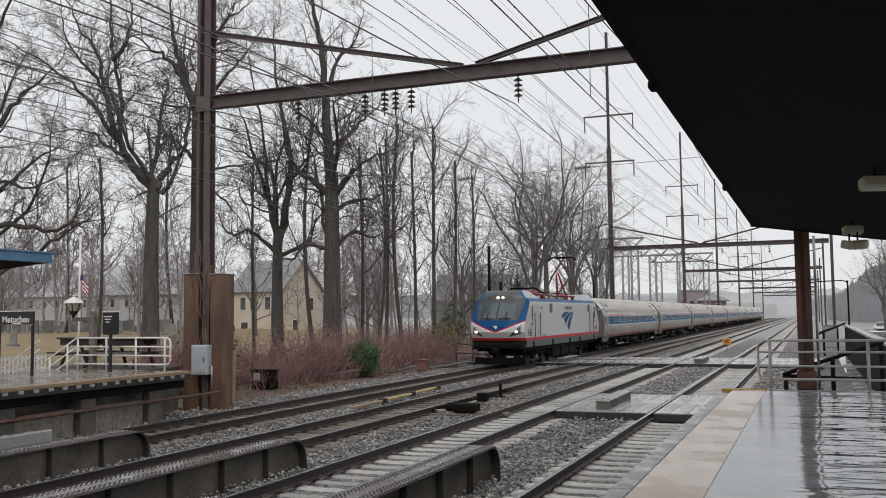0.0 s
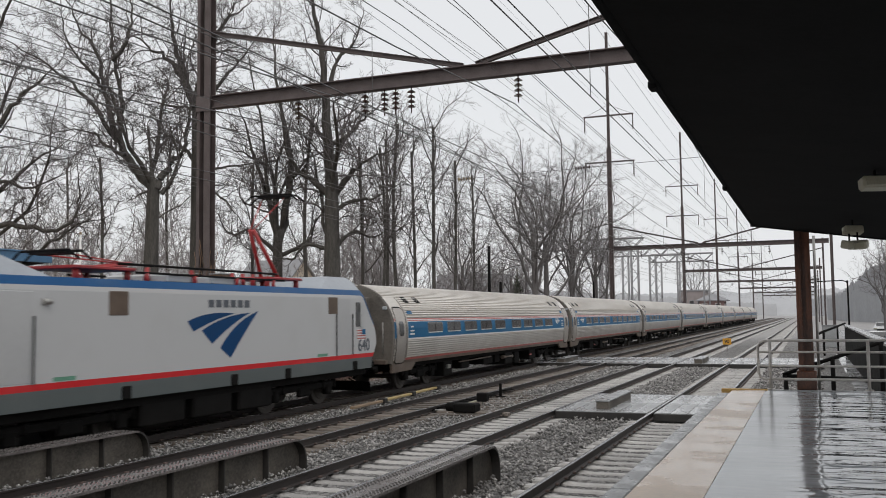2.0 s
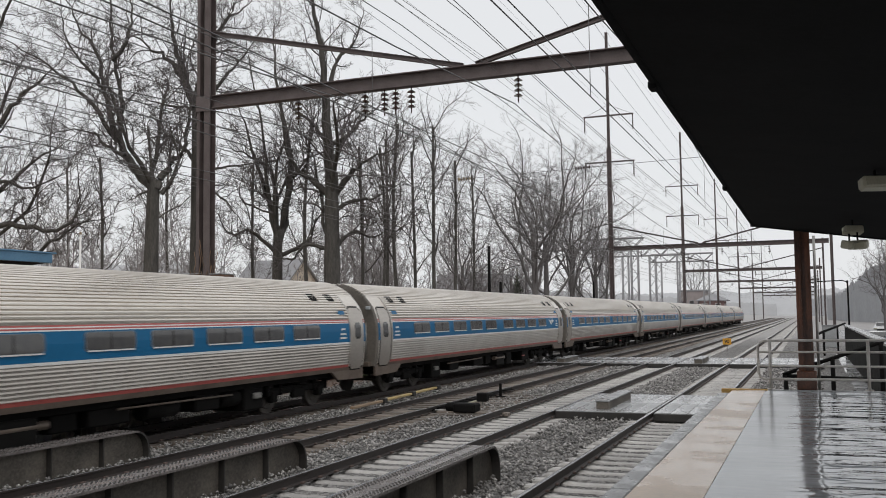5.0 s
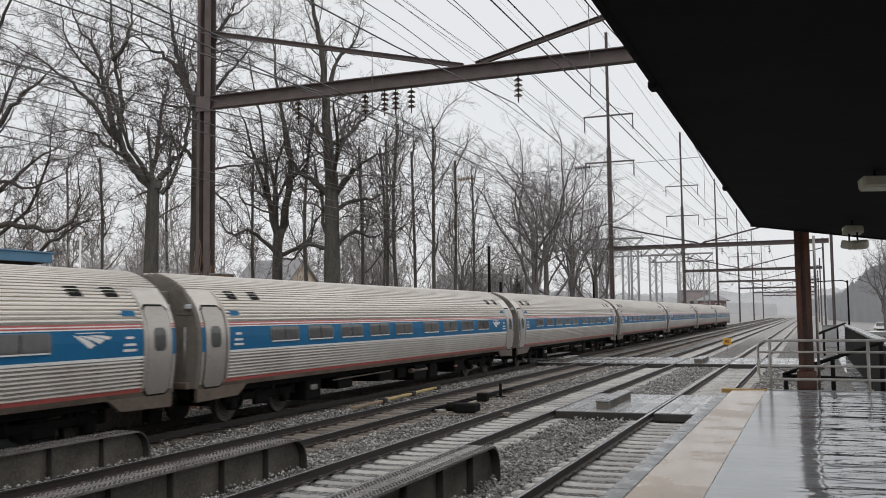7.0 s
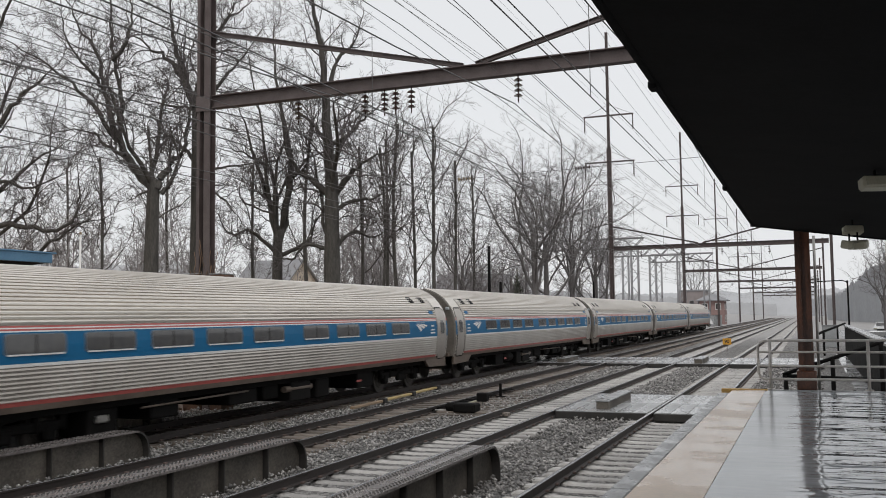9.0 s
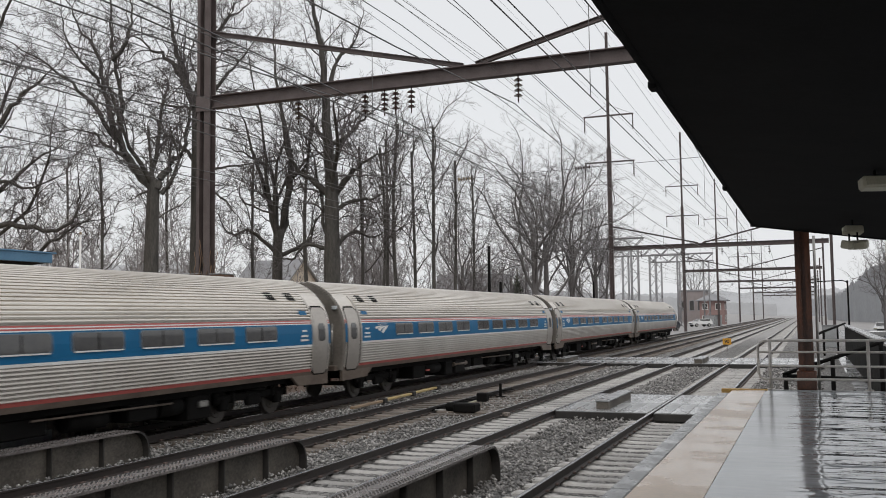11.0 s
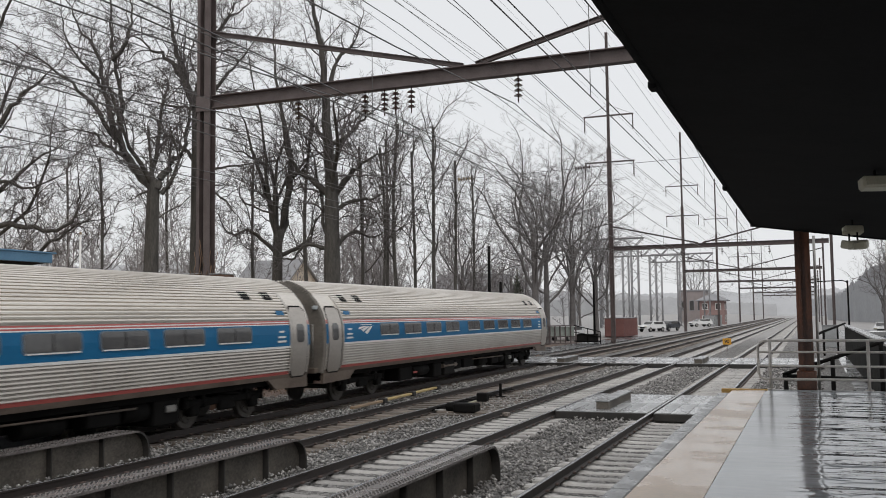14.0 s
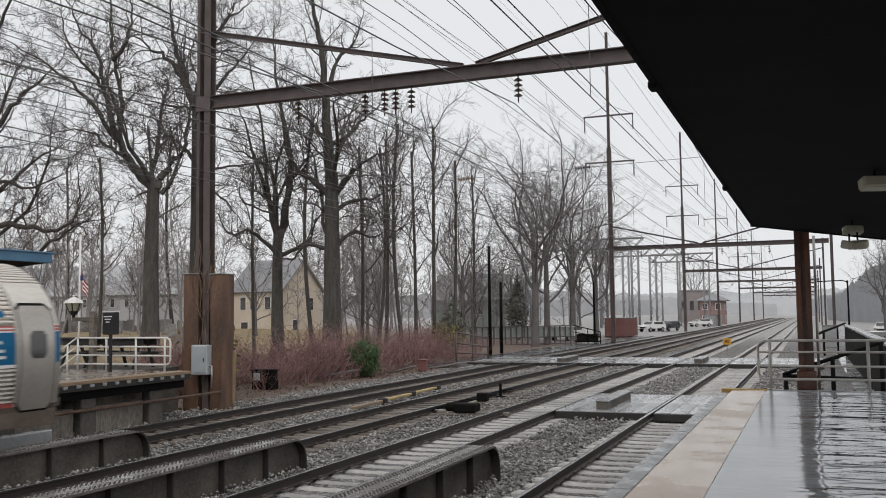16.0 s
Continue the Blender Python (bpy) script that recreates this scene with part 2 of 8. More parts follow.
def box(c, s, bevel=0.0, rot=None):
    bm = bmesh.new()
    add_box(bm, c, s, bevel, rot)
    return bm


def add_rod(bm, a, b, r, n=8, r2=None, mat=0):
    """A round rod from a to b."""
    a, b = Vector(a), Vector(b)
    d = b - a
    q = d.to_track_quat("Z", "Y").to_matrix().to_4x4()
    g = bmesh.ops.create_cone(bm, cap_ends=True, segments=n, radius1=r, radius2=r if r2 is None else r2, depth=d.length, matrix=Matrix.Translation((a + b) / 2) @ q)
    for f in set(f for v in g["verts"] for f in v.link_faces):
        f.material_index = mat
        f.smooth = len(f.verts) == 4


def rod(a, b, r, n=8, r2=None):
    bm = bmesh.new()
    add_rod(bm, a, b, r, n, r2)
    return bm


def add_ibeam(bm, a, b, h, w, t=0.025, up=(0, 0, 1)):
    """A rolled beam with two flanges and a web, in one piece."""
    a, b = Vector(a), Vector(b)
    y = (b - a).normalized()
    z = Vector(up)
    z = (z - y * z.dot(y)).normalized()
    x = y.cross(z)
    k, w2, h2, g = t / 2, w / 2, h / 2, h / 2 - t
    prof = [(-w2, -h2), (w2, -h2), (w2, -g), (k, -g), (k, g), (w2, g), (w2, h2), (-w2, h2), (-w2, g), (-k, g), (-k, -g), (-w2, -g)]
    r0 = [bm.verts.new(a + x * u + z * v) for u, v in prof]
    r1 = [bm.verts.new(b + x * u + z * v) for u, v in prof]
    bm.faces.new(r0[::-1])
    bm.faces.new(r1)
    for i in range(12):
        bm.faces.new((r0[i], r0[(i + 1) % 12], r1[(i + 1) % 12], r1[i]))


def tube_path(bm, pts, r, n=8, mat=0):
    """A bent tube through pts."""
    rings = []
    pts = [Vector(p) for p in pts]
    for i, p in enumerate(pts):
        d = (pts[min(i + 1, len(pts) - 1)] - pts[max(i - 1, 0)]).normalized()
        s = d.cross(Vector((0.13, 0.31, 1)) if abs(d.z) < 0.9 else Vector((1, 0.2, 0))).normalized()
        u = s.cross(d)
        rings.append([bm.verts.new(p + (s * math.cos(k * 2 * math.pi / n) + u * math.sin(k * 2 * math.pi / n)) * r) for k in range(n)])
    for a, b in zip(rings, rings[1:]):
        for k in range(n):
            f = bm.faces.new((a[k], a[(k + 1) % n], b[(k + 1) % n], b[k]))
            f.smooth, f.material_index = True, mat
    for ring in (rings[0][::-1], rings[-1]):
        bm.faces.new(ring).material_index = mat


def text_mesh(body, size, name, mat, depth=0.004):
    cu = bpy.data.curves.new(name, "FONT")
    cu.offset = size * 0.018
    cu.body, cu.size, cu.extrude, cu.align_x, cu.align_y = body, size, depth, "CENTER", "CENTER"
    tmp = bpy.data.objects.new(name, cu)
    scene.collection.objects.link(tmp)
    me = bpy.data.meshes.new_from_object(tmp.evaluated_get(bpy.context.evaluated_depsgraph_get()))
    bpy.data.objects.remove(tmp)
    bpy.data.curves.remove(cu)
    me.materials.clear()
    me.materials.append(mat)
    return me


def joined(name, mesh, poses, mats):
    """Many copies of one small mesh in a single mesh."""
    v0 = np.array([v.co for v in mesh.vertices])
    f0 = [tuple(p.vertices) for p in mesh.polygons]
    verts, faces = [], []
    for k, m in enumerate(poses):
        a = np.array(m)
        verts.append(v0 @ a[:3, :3].T + a[:3, 3])
        faces += [tuple(i + k * len(v0) for i in f) for f in f0]
    return mesh_of(name, np.concatenate(verts), faces, mats)


# ---------------------------------------------------------------- ground
TRACKS = {"a": -3.44, "b": -7.67, "c": -11.41, "d": -15.275}
RAIL_H = 0.18
END_Y = 420.0


def ground_height(x, y):
    z = -0.262
    if x < -17.6:
        k = min(1, (-17.6 - x) / 4)
        z += 0.10 * k
    if x < -24:
        k = min(1, (-24 - x) / 30)
        z += 1.7 * k
    if x > 0.5:
        k = min(1, (x - 0.5) / 3)
        z -= 0.15 * k
    if x < -18 or x > 2:
        z += 0.06 * noise.noise((x * 0.3, y * 0.3, 0))
    return z


def ground_material():
    m = bpy.data.materials.new("ground_cover")
    m.use_nodes = True
    nt = m.node_tree
    b = nt.nodes["Principled BSDF"]
    ge = nt.nodes.new("ShaderNodeNewGeometry")
    sx = nt.nodes.new("ShaderNodeSeparateXYZ")
    nt.links.new(ge.outputs["Position"], sx.inputs[0])

    def noise_node(scale, detail=5):
        n = nt.nodes.new("ShaderNodeTexNoise")
        n.inputs["Scale"].default_value, n.inputs["Detail"].default_value = scale, detail
        nt.links.new(ge.outputs["Position"], n.inputs["Vector"])
        return n.outputs[0]

    def two(c1, c2, fac, lo=0.35, hi=0.65):
        r = nt.nodes.new("ShaderNodeMapRange")
        r.inputs[1].default_value, r.inputs[2].default_value = lo, hi
        nt.links.new(fac, r.inputs[0])
        mx = nt.nodes.new("ShaderNodeMixRGB")
        for k, c in ((1, c1), (2, c2)):
            if isinstance(c, tuple):
                mx.inputs[k].default_value = (*c, 1)
            else:
                nt.links.new(c, mx.inputs[k])
        nt.links.new(r.outputs[0], mx.inputs[0])
        return mx.outputs[0]

    coarse, fine = noise_node(0.35), noise_node(14, 3)
    vor = nt.nodes.new("ShaderNodeTexVoronoi")
    vor.inputs["Scale"].default_value = 17
    nt.links.new(ge.outputs["Position"], vor.inputs["Vector"])
    stone = two((0.035, 0.033, 0.032), (0.29, 0.28, 0.27), vor.outputs["Color"], 0.2, 0.9)
    stone = two(stone, (0.13, 0.115, 0.105), coarse, 0.55, 0.95)
    litter = two((0.22, 0.16, 0.13), (0.10, 0.072, 0.058), fine)
    grass = two((0.31, 0.225, 0.12), (0.22, 0.18, 0.095), noise_node(0.8))
    grass = two(grass, (0.22, 0.15, 0.08), fine, 0.5, 0.8)

    def edge(at_x, soft, sign=-1):
        a = nt.nodes.new("ShaderNodeMath")
        a.operation = "MULTIPLY_ADD"
        nt.links.new(coarse, a.inputs[0])
        a.inputs[1].default_value = soft
        nt.links.new(sx.outputs[0], a.inputs[2])
        r = nt.nodes.new("ShaderNodeMapRange")
        r.inputs[1].default_value, r.inputs[2].default_value = at_x + soft / 2 + 0.6, at_x + soft / 2 - 0.6
        nt.links.new(a.outputs[0], r.inputs[0])
        return r.outputs[0]

    col = two(stone, litter, edge(-18.6, 2.0), 0, 1)
    diag = nt.nodes.new("ShaderNodeMath")          # the lawn lies left of a slanting path
    diag.operation = "MULTIPLY_ADD"
    nt.links.new(sx.outputs[1], diag.inputs[0])
    diag.inputs[1].default_value = 0.42
    nt.links.new(sx.outputs[0], diag.inputs[2])
    far = nt.nodes.new("ShaderNodeMapRange")
    for k, v in ((1, -3.0), (2, -8.0), (3, 0.0), (4, 1.0)):
        far.inputs[k].default_value = v
    nt.links.new(diag.outputs[0], far.inputs[0])
    lawn = nt.nodes.new("ShaderNodeMath")
    lawn.operation = "MULTIPLY"
    nt.links.new(edge(-25.0, 3.0), lawn.inputs[0])
    nt.links.new(far.outputs[0], lawn.inputs[1])
    col = two(col, grass, lawn.outputs[0], 0, 1)
    haze_fade = nt.nodes.new("ShaderNodeMapRange")          # ground further along the line fades to mist grey in its colour
    for k, v in ((1, 82.0), (2, 120.0), (3, 0.0), (4, 1.0)):
        haze_fade.inputs[k].default_value = v
    nt.links.new(sx.outputs[1], haze_fade.inputs[0])
    col = two(col, (0.33, 0.32, 0.315), haze_fade.outputs[0], 0, 1)
    nt.links.new(col, b.inputs["Base Color"])
    b.inputs["Roughness"].default_value = 0.75
    bp = nt.nodes.new("ShaderNodeBump")
    bp.inputs["Strength"].default_value, bp.inputs["Distance"].default_value = 0.9, 0.04
    nt.links.new(vor.outputs["Distance"], bp.inputs["Height"])
    nt.links.new(bp.outputs[0], b.inputs["Normal"])
    return m


def build_ground():
    xs = [-1500, -700, -300, -160, -100, -70, -54, -44, -36, -30, -27, -24, -22, -20.5, -19, -17.6, -16, 0.5, 2, 3.5, 6, 10, 20, 40, 90, 200, 600, 1500]
    ys = [-600, -100, -20, 0, 10, 20, 25, 30, 35, 40, 45, 50, 60, 70, 80, 95, 110, 140, 180, 240, 320, 450, 800, 2500]
    vs = [(x, y, ground_height(x, y)) for y in ys for x in xs]
    n = len(xs)
    fs = [(j * n + i, j * n + i + 1, (j + 1) * n + i + 1, (j + 1) * n + i) for j in range(len(ys) - 1) for i in range(n - 1)]
    g = new("ground", mesh_of("ground", vs, fs, ground_material(), smooth=True))
    tagged(g, "wet ballast bed, leaf litter and winter grass", "ground", kind="structure")


build_ground()


# ---------------------------------------------------------------- tracks
def rail_mesh(y0, y1):
    prof = [(-0.07, -0.18), (0.07, -0.18), (0.07, -0.165), (0.012, -0.145), (0.012, -0.045), (0.036, -0.035), (0.036, -0.004), (0.028, 0.0), (-0.028, 0.0), (-0.036, -0.004), (-0.036, -0.035), (-0.012, -0.045), (-0.012, -0.145), (-0.07, -0.165)]
    n = len(prof)
    vs = [(x, y, z) for y in (y0, y1) for x, z in prof]
    fs, idx = [], []
    for k in range(n):
        fs.append((k, (k + 1) % n, n + (k + 1) % n, n + k))
        idx.append(0 if k in (6, 7, 8) else 1)
    fs += [tuple(range(n))[::-1], tuple(range(n, 2 * n))]
    idx += [1, 1]
    return mesh_of("rail", vs, fs, [M["rail_head"], M["rail_side"]], idx)


def tie_mesh(name, mat, length, width, dip):
    """A sleeper; dip: how far its middle lies below its rail seats."""
    sec = [(-length / 2, -0.02), (-length / 2 + 0.06, 0), (-1.05, 0.0), (-0.45, -dip), (0.45, -dip), (1.05, 0.0), (length / 2 - 0.06, 0), (length / 2, -0.02)]
    vs, fs = [], []
    for x, z in sec:
        vs += [(x, -width / 2, z - 0.03), (x, -width / 2 + 0.03, z), (x, width / 2 - 0.03, z), (x, width / 2, z - 0.03), (x, width / 2 + 0.02, -0.2), (x, -width / 2 - 0.02, -0.2)]
    for i in range(len(sec) - 1):
        for k in range(6):
            fs.append((i * 6 + k, (i + 1) * 6 + k, (i + 1) * 6 + (k + 1) % 6, i * 6 + (k + 1) % 6))
    fs += [tuple(range(6)), tuple(range(6 * (len(sec) - 1), 6 * len(sec)))[::-1]]
    return mesh_of(name, vs, fs, mat)


def build_tracks():
    rails = rail_mesh(-30, END_Y)
    concrete = tie_mesh("concrete_sleeper", M["tie_concrete"], 2.55, 0.24, 0.05)
    timber = tie_mesh("timber_sleeper", M["tie_wood"], 2.6, 0.22, 0.0)
    clip_bm = bmesh.new()
    for s in (-1, 1):
        add_box(clip_bm, (s * 0.085, 0, -0.155), (0.06, 0.1, 0.04), 0.01)
    clip = bpy.data.meshes.new("clip")
    clip_bm.to_mesh(clip)
    clip_bm.free()
    rng = random.Random(4)
    for key, x in TRACKS.items():
        kind_word = "concrete" if key in "ab" else "timber"
        t = thing("track_" + key, x, 0, 0, "wet steel rails on %s sleepers in grey ballast" % kind_word, "railway track", "railway tracks", "structure")
        for s in (-1, 1):
            part("rail", rails, parent=t, m=pose(s * 0.7525, 0, 0))
        me = concrete if kind_word == "concrete" else timber
        poses, clips = [], []
        y, k = (5.0 if key in "ab" else 9.0), 0
        while y < END_Y:
            wob = 0 if kind_word == "concrete" else 1
            m = pose(rng.uniform(-0.06, 0.06) * (0.4 + wob), y + rng.uniform(-0.03, 0.03) * (0.4 + wob), -RAIL_H - rng.uniform(0, 0.012), 0, 0, rng.uniform(-1, 1) * (0.4 + wob))
            if k < 75:
                part("sleeper", me, parent=t, m=m)
            else:
                poses.append(m)
            if y < 90:
                clips += [pose(s * 0.7525, y, 0) for s in (-1, 1)]
            y += 0.61 if kind_word == "concrete" else 0.56
            k += 1
        tagged(part("sleepers_far", joined("sleepers_far", me, poses, me.materials[0]), parent=t), kind="stuff")
        tagged(part("rail_clips", joined("rail_clips", clip, clips, M["clip"]), parent=t), kind="stuff")


build_tracks()


def build_ballast():
    """Loose stones over the bed where the camera stands nearest."""
    rng = np.random.default_rng(7)
    n = 92000
    # more stones close by: distance drawn with a falling density
    y = 6 + 46 * rng.random(n) ** 1.7
    x = rng.uniform(-18.6, 0.3, n)
    keep = np.ones(n, bool)
    for tx in TRACKS.values():
        for s in (-1, 1):
            keep &= np.abs(x - tx - s * 0.7525) > 0.1
    tie_zone = np.zeros(n, bool)
    for tx in TRACKS.values():
        tie_zone |= np.abs(x - tx) < 1.2
    keep &= ~(tie_zone & (rng.random(n) < 0.3))
    x, y = x[keep], y[keep]
    n = len(x)
    z = np.where(tie_zone[keep], -0.275 + rng.uniform(-0.02, 0.015, n), -0.235 + rng.uniform(-0.03, 0.08, n))
    base = np.array([(1, 0, 0), (0, 1, 0), (-1, 0, 0), (0, -1, 0), (0.1, 0.1, 0.8), (-0.1, 0, -0.8)], float)
    tri = np.array([(0, 1, 4), (1, 2, 4), (2, 3, 4), (3, 0, 4), (1, 0, 5), (2, 1, 5), (3, 2, 5), (0, 3, 5)])
    size = rng.uniform(0.015, 0.036, n) * (1 + y / 45) * np.where(tie_zone[keep], 0.75, 1.0)
    ang = rng.uniform(0, 6.28, n)
    v = base[None] * (1 + rng.uniform(-0.4, 0.4, (n, 6, 3)))
    c, s = np.cos(ang)[:, None], np.sin(ang)[:, None]
    v = np.stack([v[..., 0] * c - v[..., 1] * s, v[..., 0] * s + v[..., 1] * c, v[..., 2]], -1) * size[:, None, None]
    v += np.stack([x, y, z], -1)[:, None]
    f = tri[None] + (np.arange(n) * 6)[:, None, None]
    me = bpy.data.meshes.new("ballast_stones")
    me.vertices.add(n * 6)
    me.vertices.foreach_set("co", v.reshape(-1))
    me.loops.add(n * 24)
    me.loops.foreach_set("vertex_index", f.reshape(-1).astype(np.int32))
    me.polygons.add(n * 8)
    me.polygons.foreach_set("loop_start", np.arange(0, n * 24, 3, dtype=np.int32))
    me.update(calc_edges=True)
    me.materials.append(M["stone"])
    tagged(new("ballast_stones", me), "crushed grey and rust-brown track ballast stones", "ballast", kind="stuff")


build_ballast()


# ---------------------------------------------------------------- near platform
PLAT_Z, PLAT_END = 1.22, 18.7
EDGE_X = -1.68


def build_near_platform():
    t = thing("platform_near", 0, 0, 0, "wet grey platform deck with cream warning strip", "platform", kind="structure")
    y0 = -12.0
    mid, ln = (PLAT_END + y0) / 2, PLAT_END - y0
    part("foundation_wall", box(((EDGE_X + 6.5) / 2 + 0.2, mid, 0.35), (6.5 - EDGE_X - 0.4, ln - 0.2, 1.25)), M["dark_concrete"], t, "dark stained concrete")
    # edge coping of separate slabs
    y = y0
    slab = bpy.data.meshes.new("coping_slab")
    bm = box((0, 0, 0), (0.2, 1.98, 0.16), 0.015)
    bm.to_mesh(slab)
    bm.free()
    slab.materials.append(M["kerb_stone"])
    while y < PLAT_END - 0.5:
        part("coping_slab", slab, parent=t, m=pose(EDGE_X + 0.1, y + 1.0, PLAT_Z - 0.08))
        y += 2.0 if y + 4 < PLAT_END else PLAT_END - y
    part("warning_strip", box((EDGE_X + 0.205 + 0.3, mid, PLAT_Z - 0.06), (0.6, ln, 0.12)), M["cream_strip"], t, "worn cream warning strip")
    # deck slabs
    x0, y = EDGE_X + 0.81, y0
    deck = bpy.data.meshes.new("deck_slab")
    bm = box((0, 0, 0), (7.3, 3.07, 0.12))
    bm.to_mesh(deck)
    bm.free()
    deck.materials.append(M["deck"])
    for k in range(10):
        part("deck_slab", deck, parent=t, m=pose(x0 + 3.65, y0 + 1.535 + 3.07 * k, PLAT_Z - 0.062))
    part("end_edge", box((EDGE_X + 0.42, PLAT_END + 0.06, PLAT_Z - 0.03), (0.85, 0.12, 0.1), 0.01), M["yellow_edge"], t, "worn yellow edge board")
    part("end_kerb", box((EDGE_X + 4.2, PLAT_END + 0.06, PLAT_Z - 0.05), (6.6, 0.1, 0.12), 0.01), M["kerb_stone"], t)


def build_end_railing():
    t = thing("end_railing", 0, PLAT_END + 0.25, PLAT_Z, "worn galvanised four-rail steel railing at the platform end", "railing")
    xl = -1.0
    for name, zs in (("outer_loop", (0.94, 0.2)),):
        bm = bmesh.new()
        z1, z0 = zs
        tube_path(bm, [(6, 0, z1), (xl + 0.12, 0, z1), (xl + 0.04, 0, z1 - 0.03), (xl, 0, z1 - 0.12), (xl, 0, z0 + 0.12), (xl + 0.04, 0, z0 + 0.03), (xl + 0.12, 0, z0), (6, 0, z0)], 0.026)
        part(name, bm, M["railing_paint"], t)
    for z in (0.72, 0.45):
        part("rail", rod((xl, 0, z), (6, 0, z), 0.022), M["railing_paint"], t)
    for x in (-0.78, 0.95, 2.7, 4.4):
        part("post", rod((x, 0, -0.1), (x, 0, 0.94), 0.03), M["railing_paint"], t)
        part("base_plate", box((x, 0, 0.01), (0.14, 0.12, 0.02)), M["railing_paint"], t)


def build_canopy():
    t = thing("canopy_near", 0, 0, 0, "black-painted platform canopy on rusty steel posts", "canopy", kind="structure")
    xs, zs = [-1.04, 1.5, 4.2], [4.43, 4.04, 4.43]
    y0, y1 = -10, 19.1
    vs, fs = [], []
    for y in (y0, y1):
        for x, z in zip(xs, zs):
            vs += [(x, y, z), (x, y, z + 0.14)]
    n = 6
    for k in (0, 1):
        a = 2 * k
        fs += [(a, a + 2, n + a + 2, n + a), (a + 1, n + a + 1, n + a + 3, a + 3), (a, a + 1, a + 3, a + 2), (n + a, n + a + 2, n + a + 3, n + a + 1)]
    fs += [(0, n, n + 1, 1), (4, 5, n + 5, n + 4)]
    part("soffit", mesh_of("soffit", vs, fs, M["black_paint"]), parent=t)
    part("edge_fascia", box((-1.02, (y0 + y1) / 2, 4.51), (0.05, y1 - y0, 0.2), 0.008), M["black_paint"], t)
    part("end_fascia", box((0.23, y1 + 0.02, 4.31), (2.6, 0.05, 0.2), 0.008, Matrix.Rotation(math.atan2(0.39, 2.54), 4, "Y")), M["black_paint"], t)
    for y in (6.85, 13.0):
        part("gutter_bracket", box((-1.035, y, 4.41), (0.06, 0.14, 0.06), 0.01), M["black_paint"], t)
    # posts of two channels and a web, on painted bases
    for y in (-1.0, 19.27):
        bm = bmesh.new()
        x = -0.13 if y > 0 else 1.5
        for s in (-1, 1):
            add_box(bm, (x + s * 0.115, y, 2.95), (0.05, 0.22, 2.74), 0.006)
            add_box(bm, (x + s * 0.07, y - 0.1, 2.95), (0.06, 0.02, 2.74))
            add_box(bm, (x + s * 0.07, y + 0.1, 2.95), (0.06, 0.02, 2.74))
        add_box(bm, (x, y, 2.95), (0.18, 0.03, 2.74))
        part("post", bm, M["rust_red"], t, "wet rust-brown riveted steel post")
        part("post_base", box((x, y, PLAT_Z + 0.17), (0.36, 0.34, 0.38), 0.02), M["rust_red"], t)
    part("downpipe", rod((0.09, 19.45, 1.0), (0.09, 19.45, 4.2), 0.028, 10), M["galvanised"], t, "grey downpipe")


def build_floodlight(x, y, z, yaw, tilt, name="floodlight"):
    t = thing(name, x, y, z, "cream box floodlight hung below the black canopy", "light fitting", "canopy floodlights")
    r = Matrix.Rotation(radians(yaw), 4, "Z") @ Matrix.Rotation(radians(tilt), 4, "X")
    part("housing", box((0, 0, 0), (0.3, 0.16, 0.13), 0.02, r), M["lamp_lens"], t)
    part("lens", box(r @ Vector((0, -0.085, 0)), (0.26, 0.02, 0.1), 0.005, r), M["lamp_lens"], t)
    part("bracket", rod((0, 0.02, 0.06), (0, 0.04, 0.2), 0.014), M["black_paint"], t)


build_near_platform()
build_end_railing()
build_canopy()
build_floodlight(0.66, 10.4, 4.03, 20, -12)
build_floodlight(0.66, 16.0, 4.0, 20, -12)
build_floodlight(0.60, 15.9, 3.76, 62, 12)
build_floodlight(0.72, 15.9, 3.76, -20, 12)


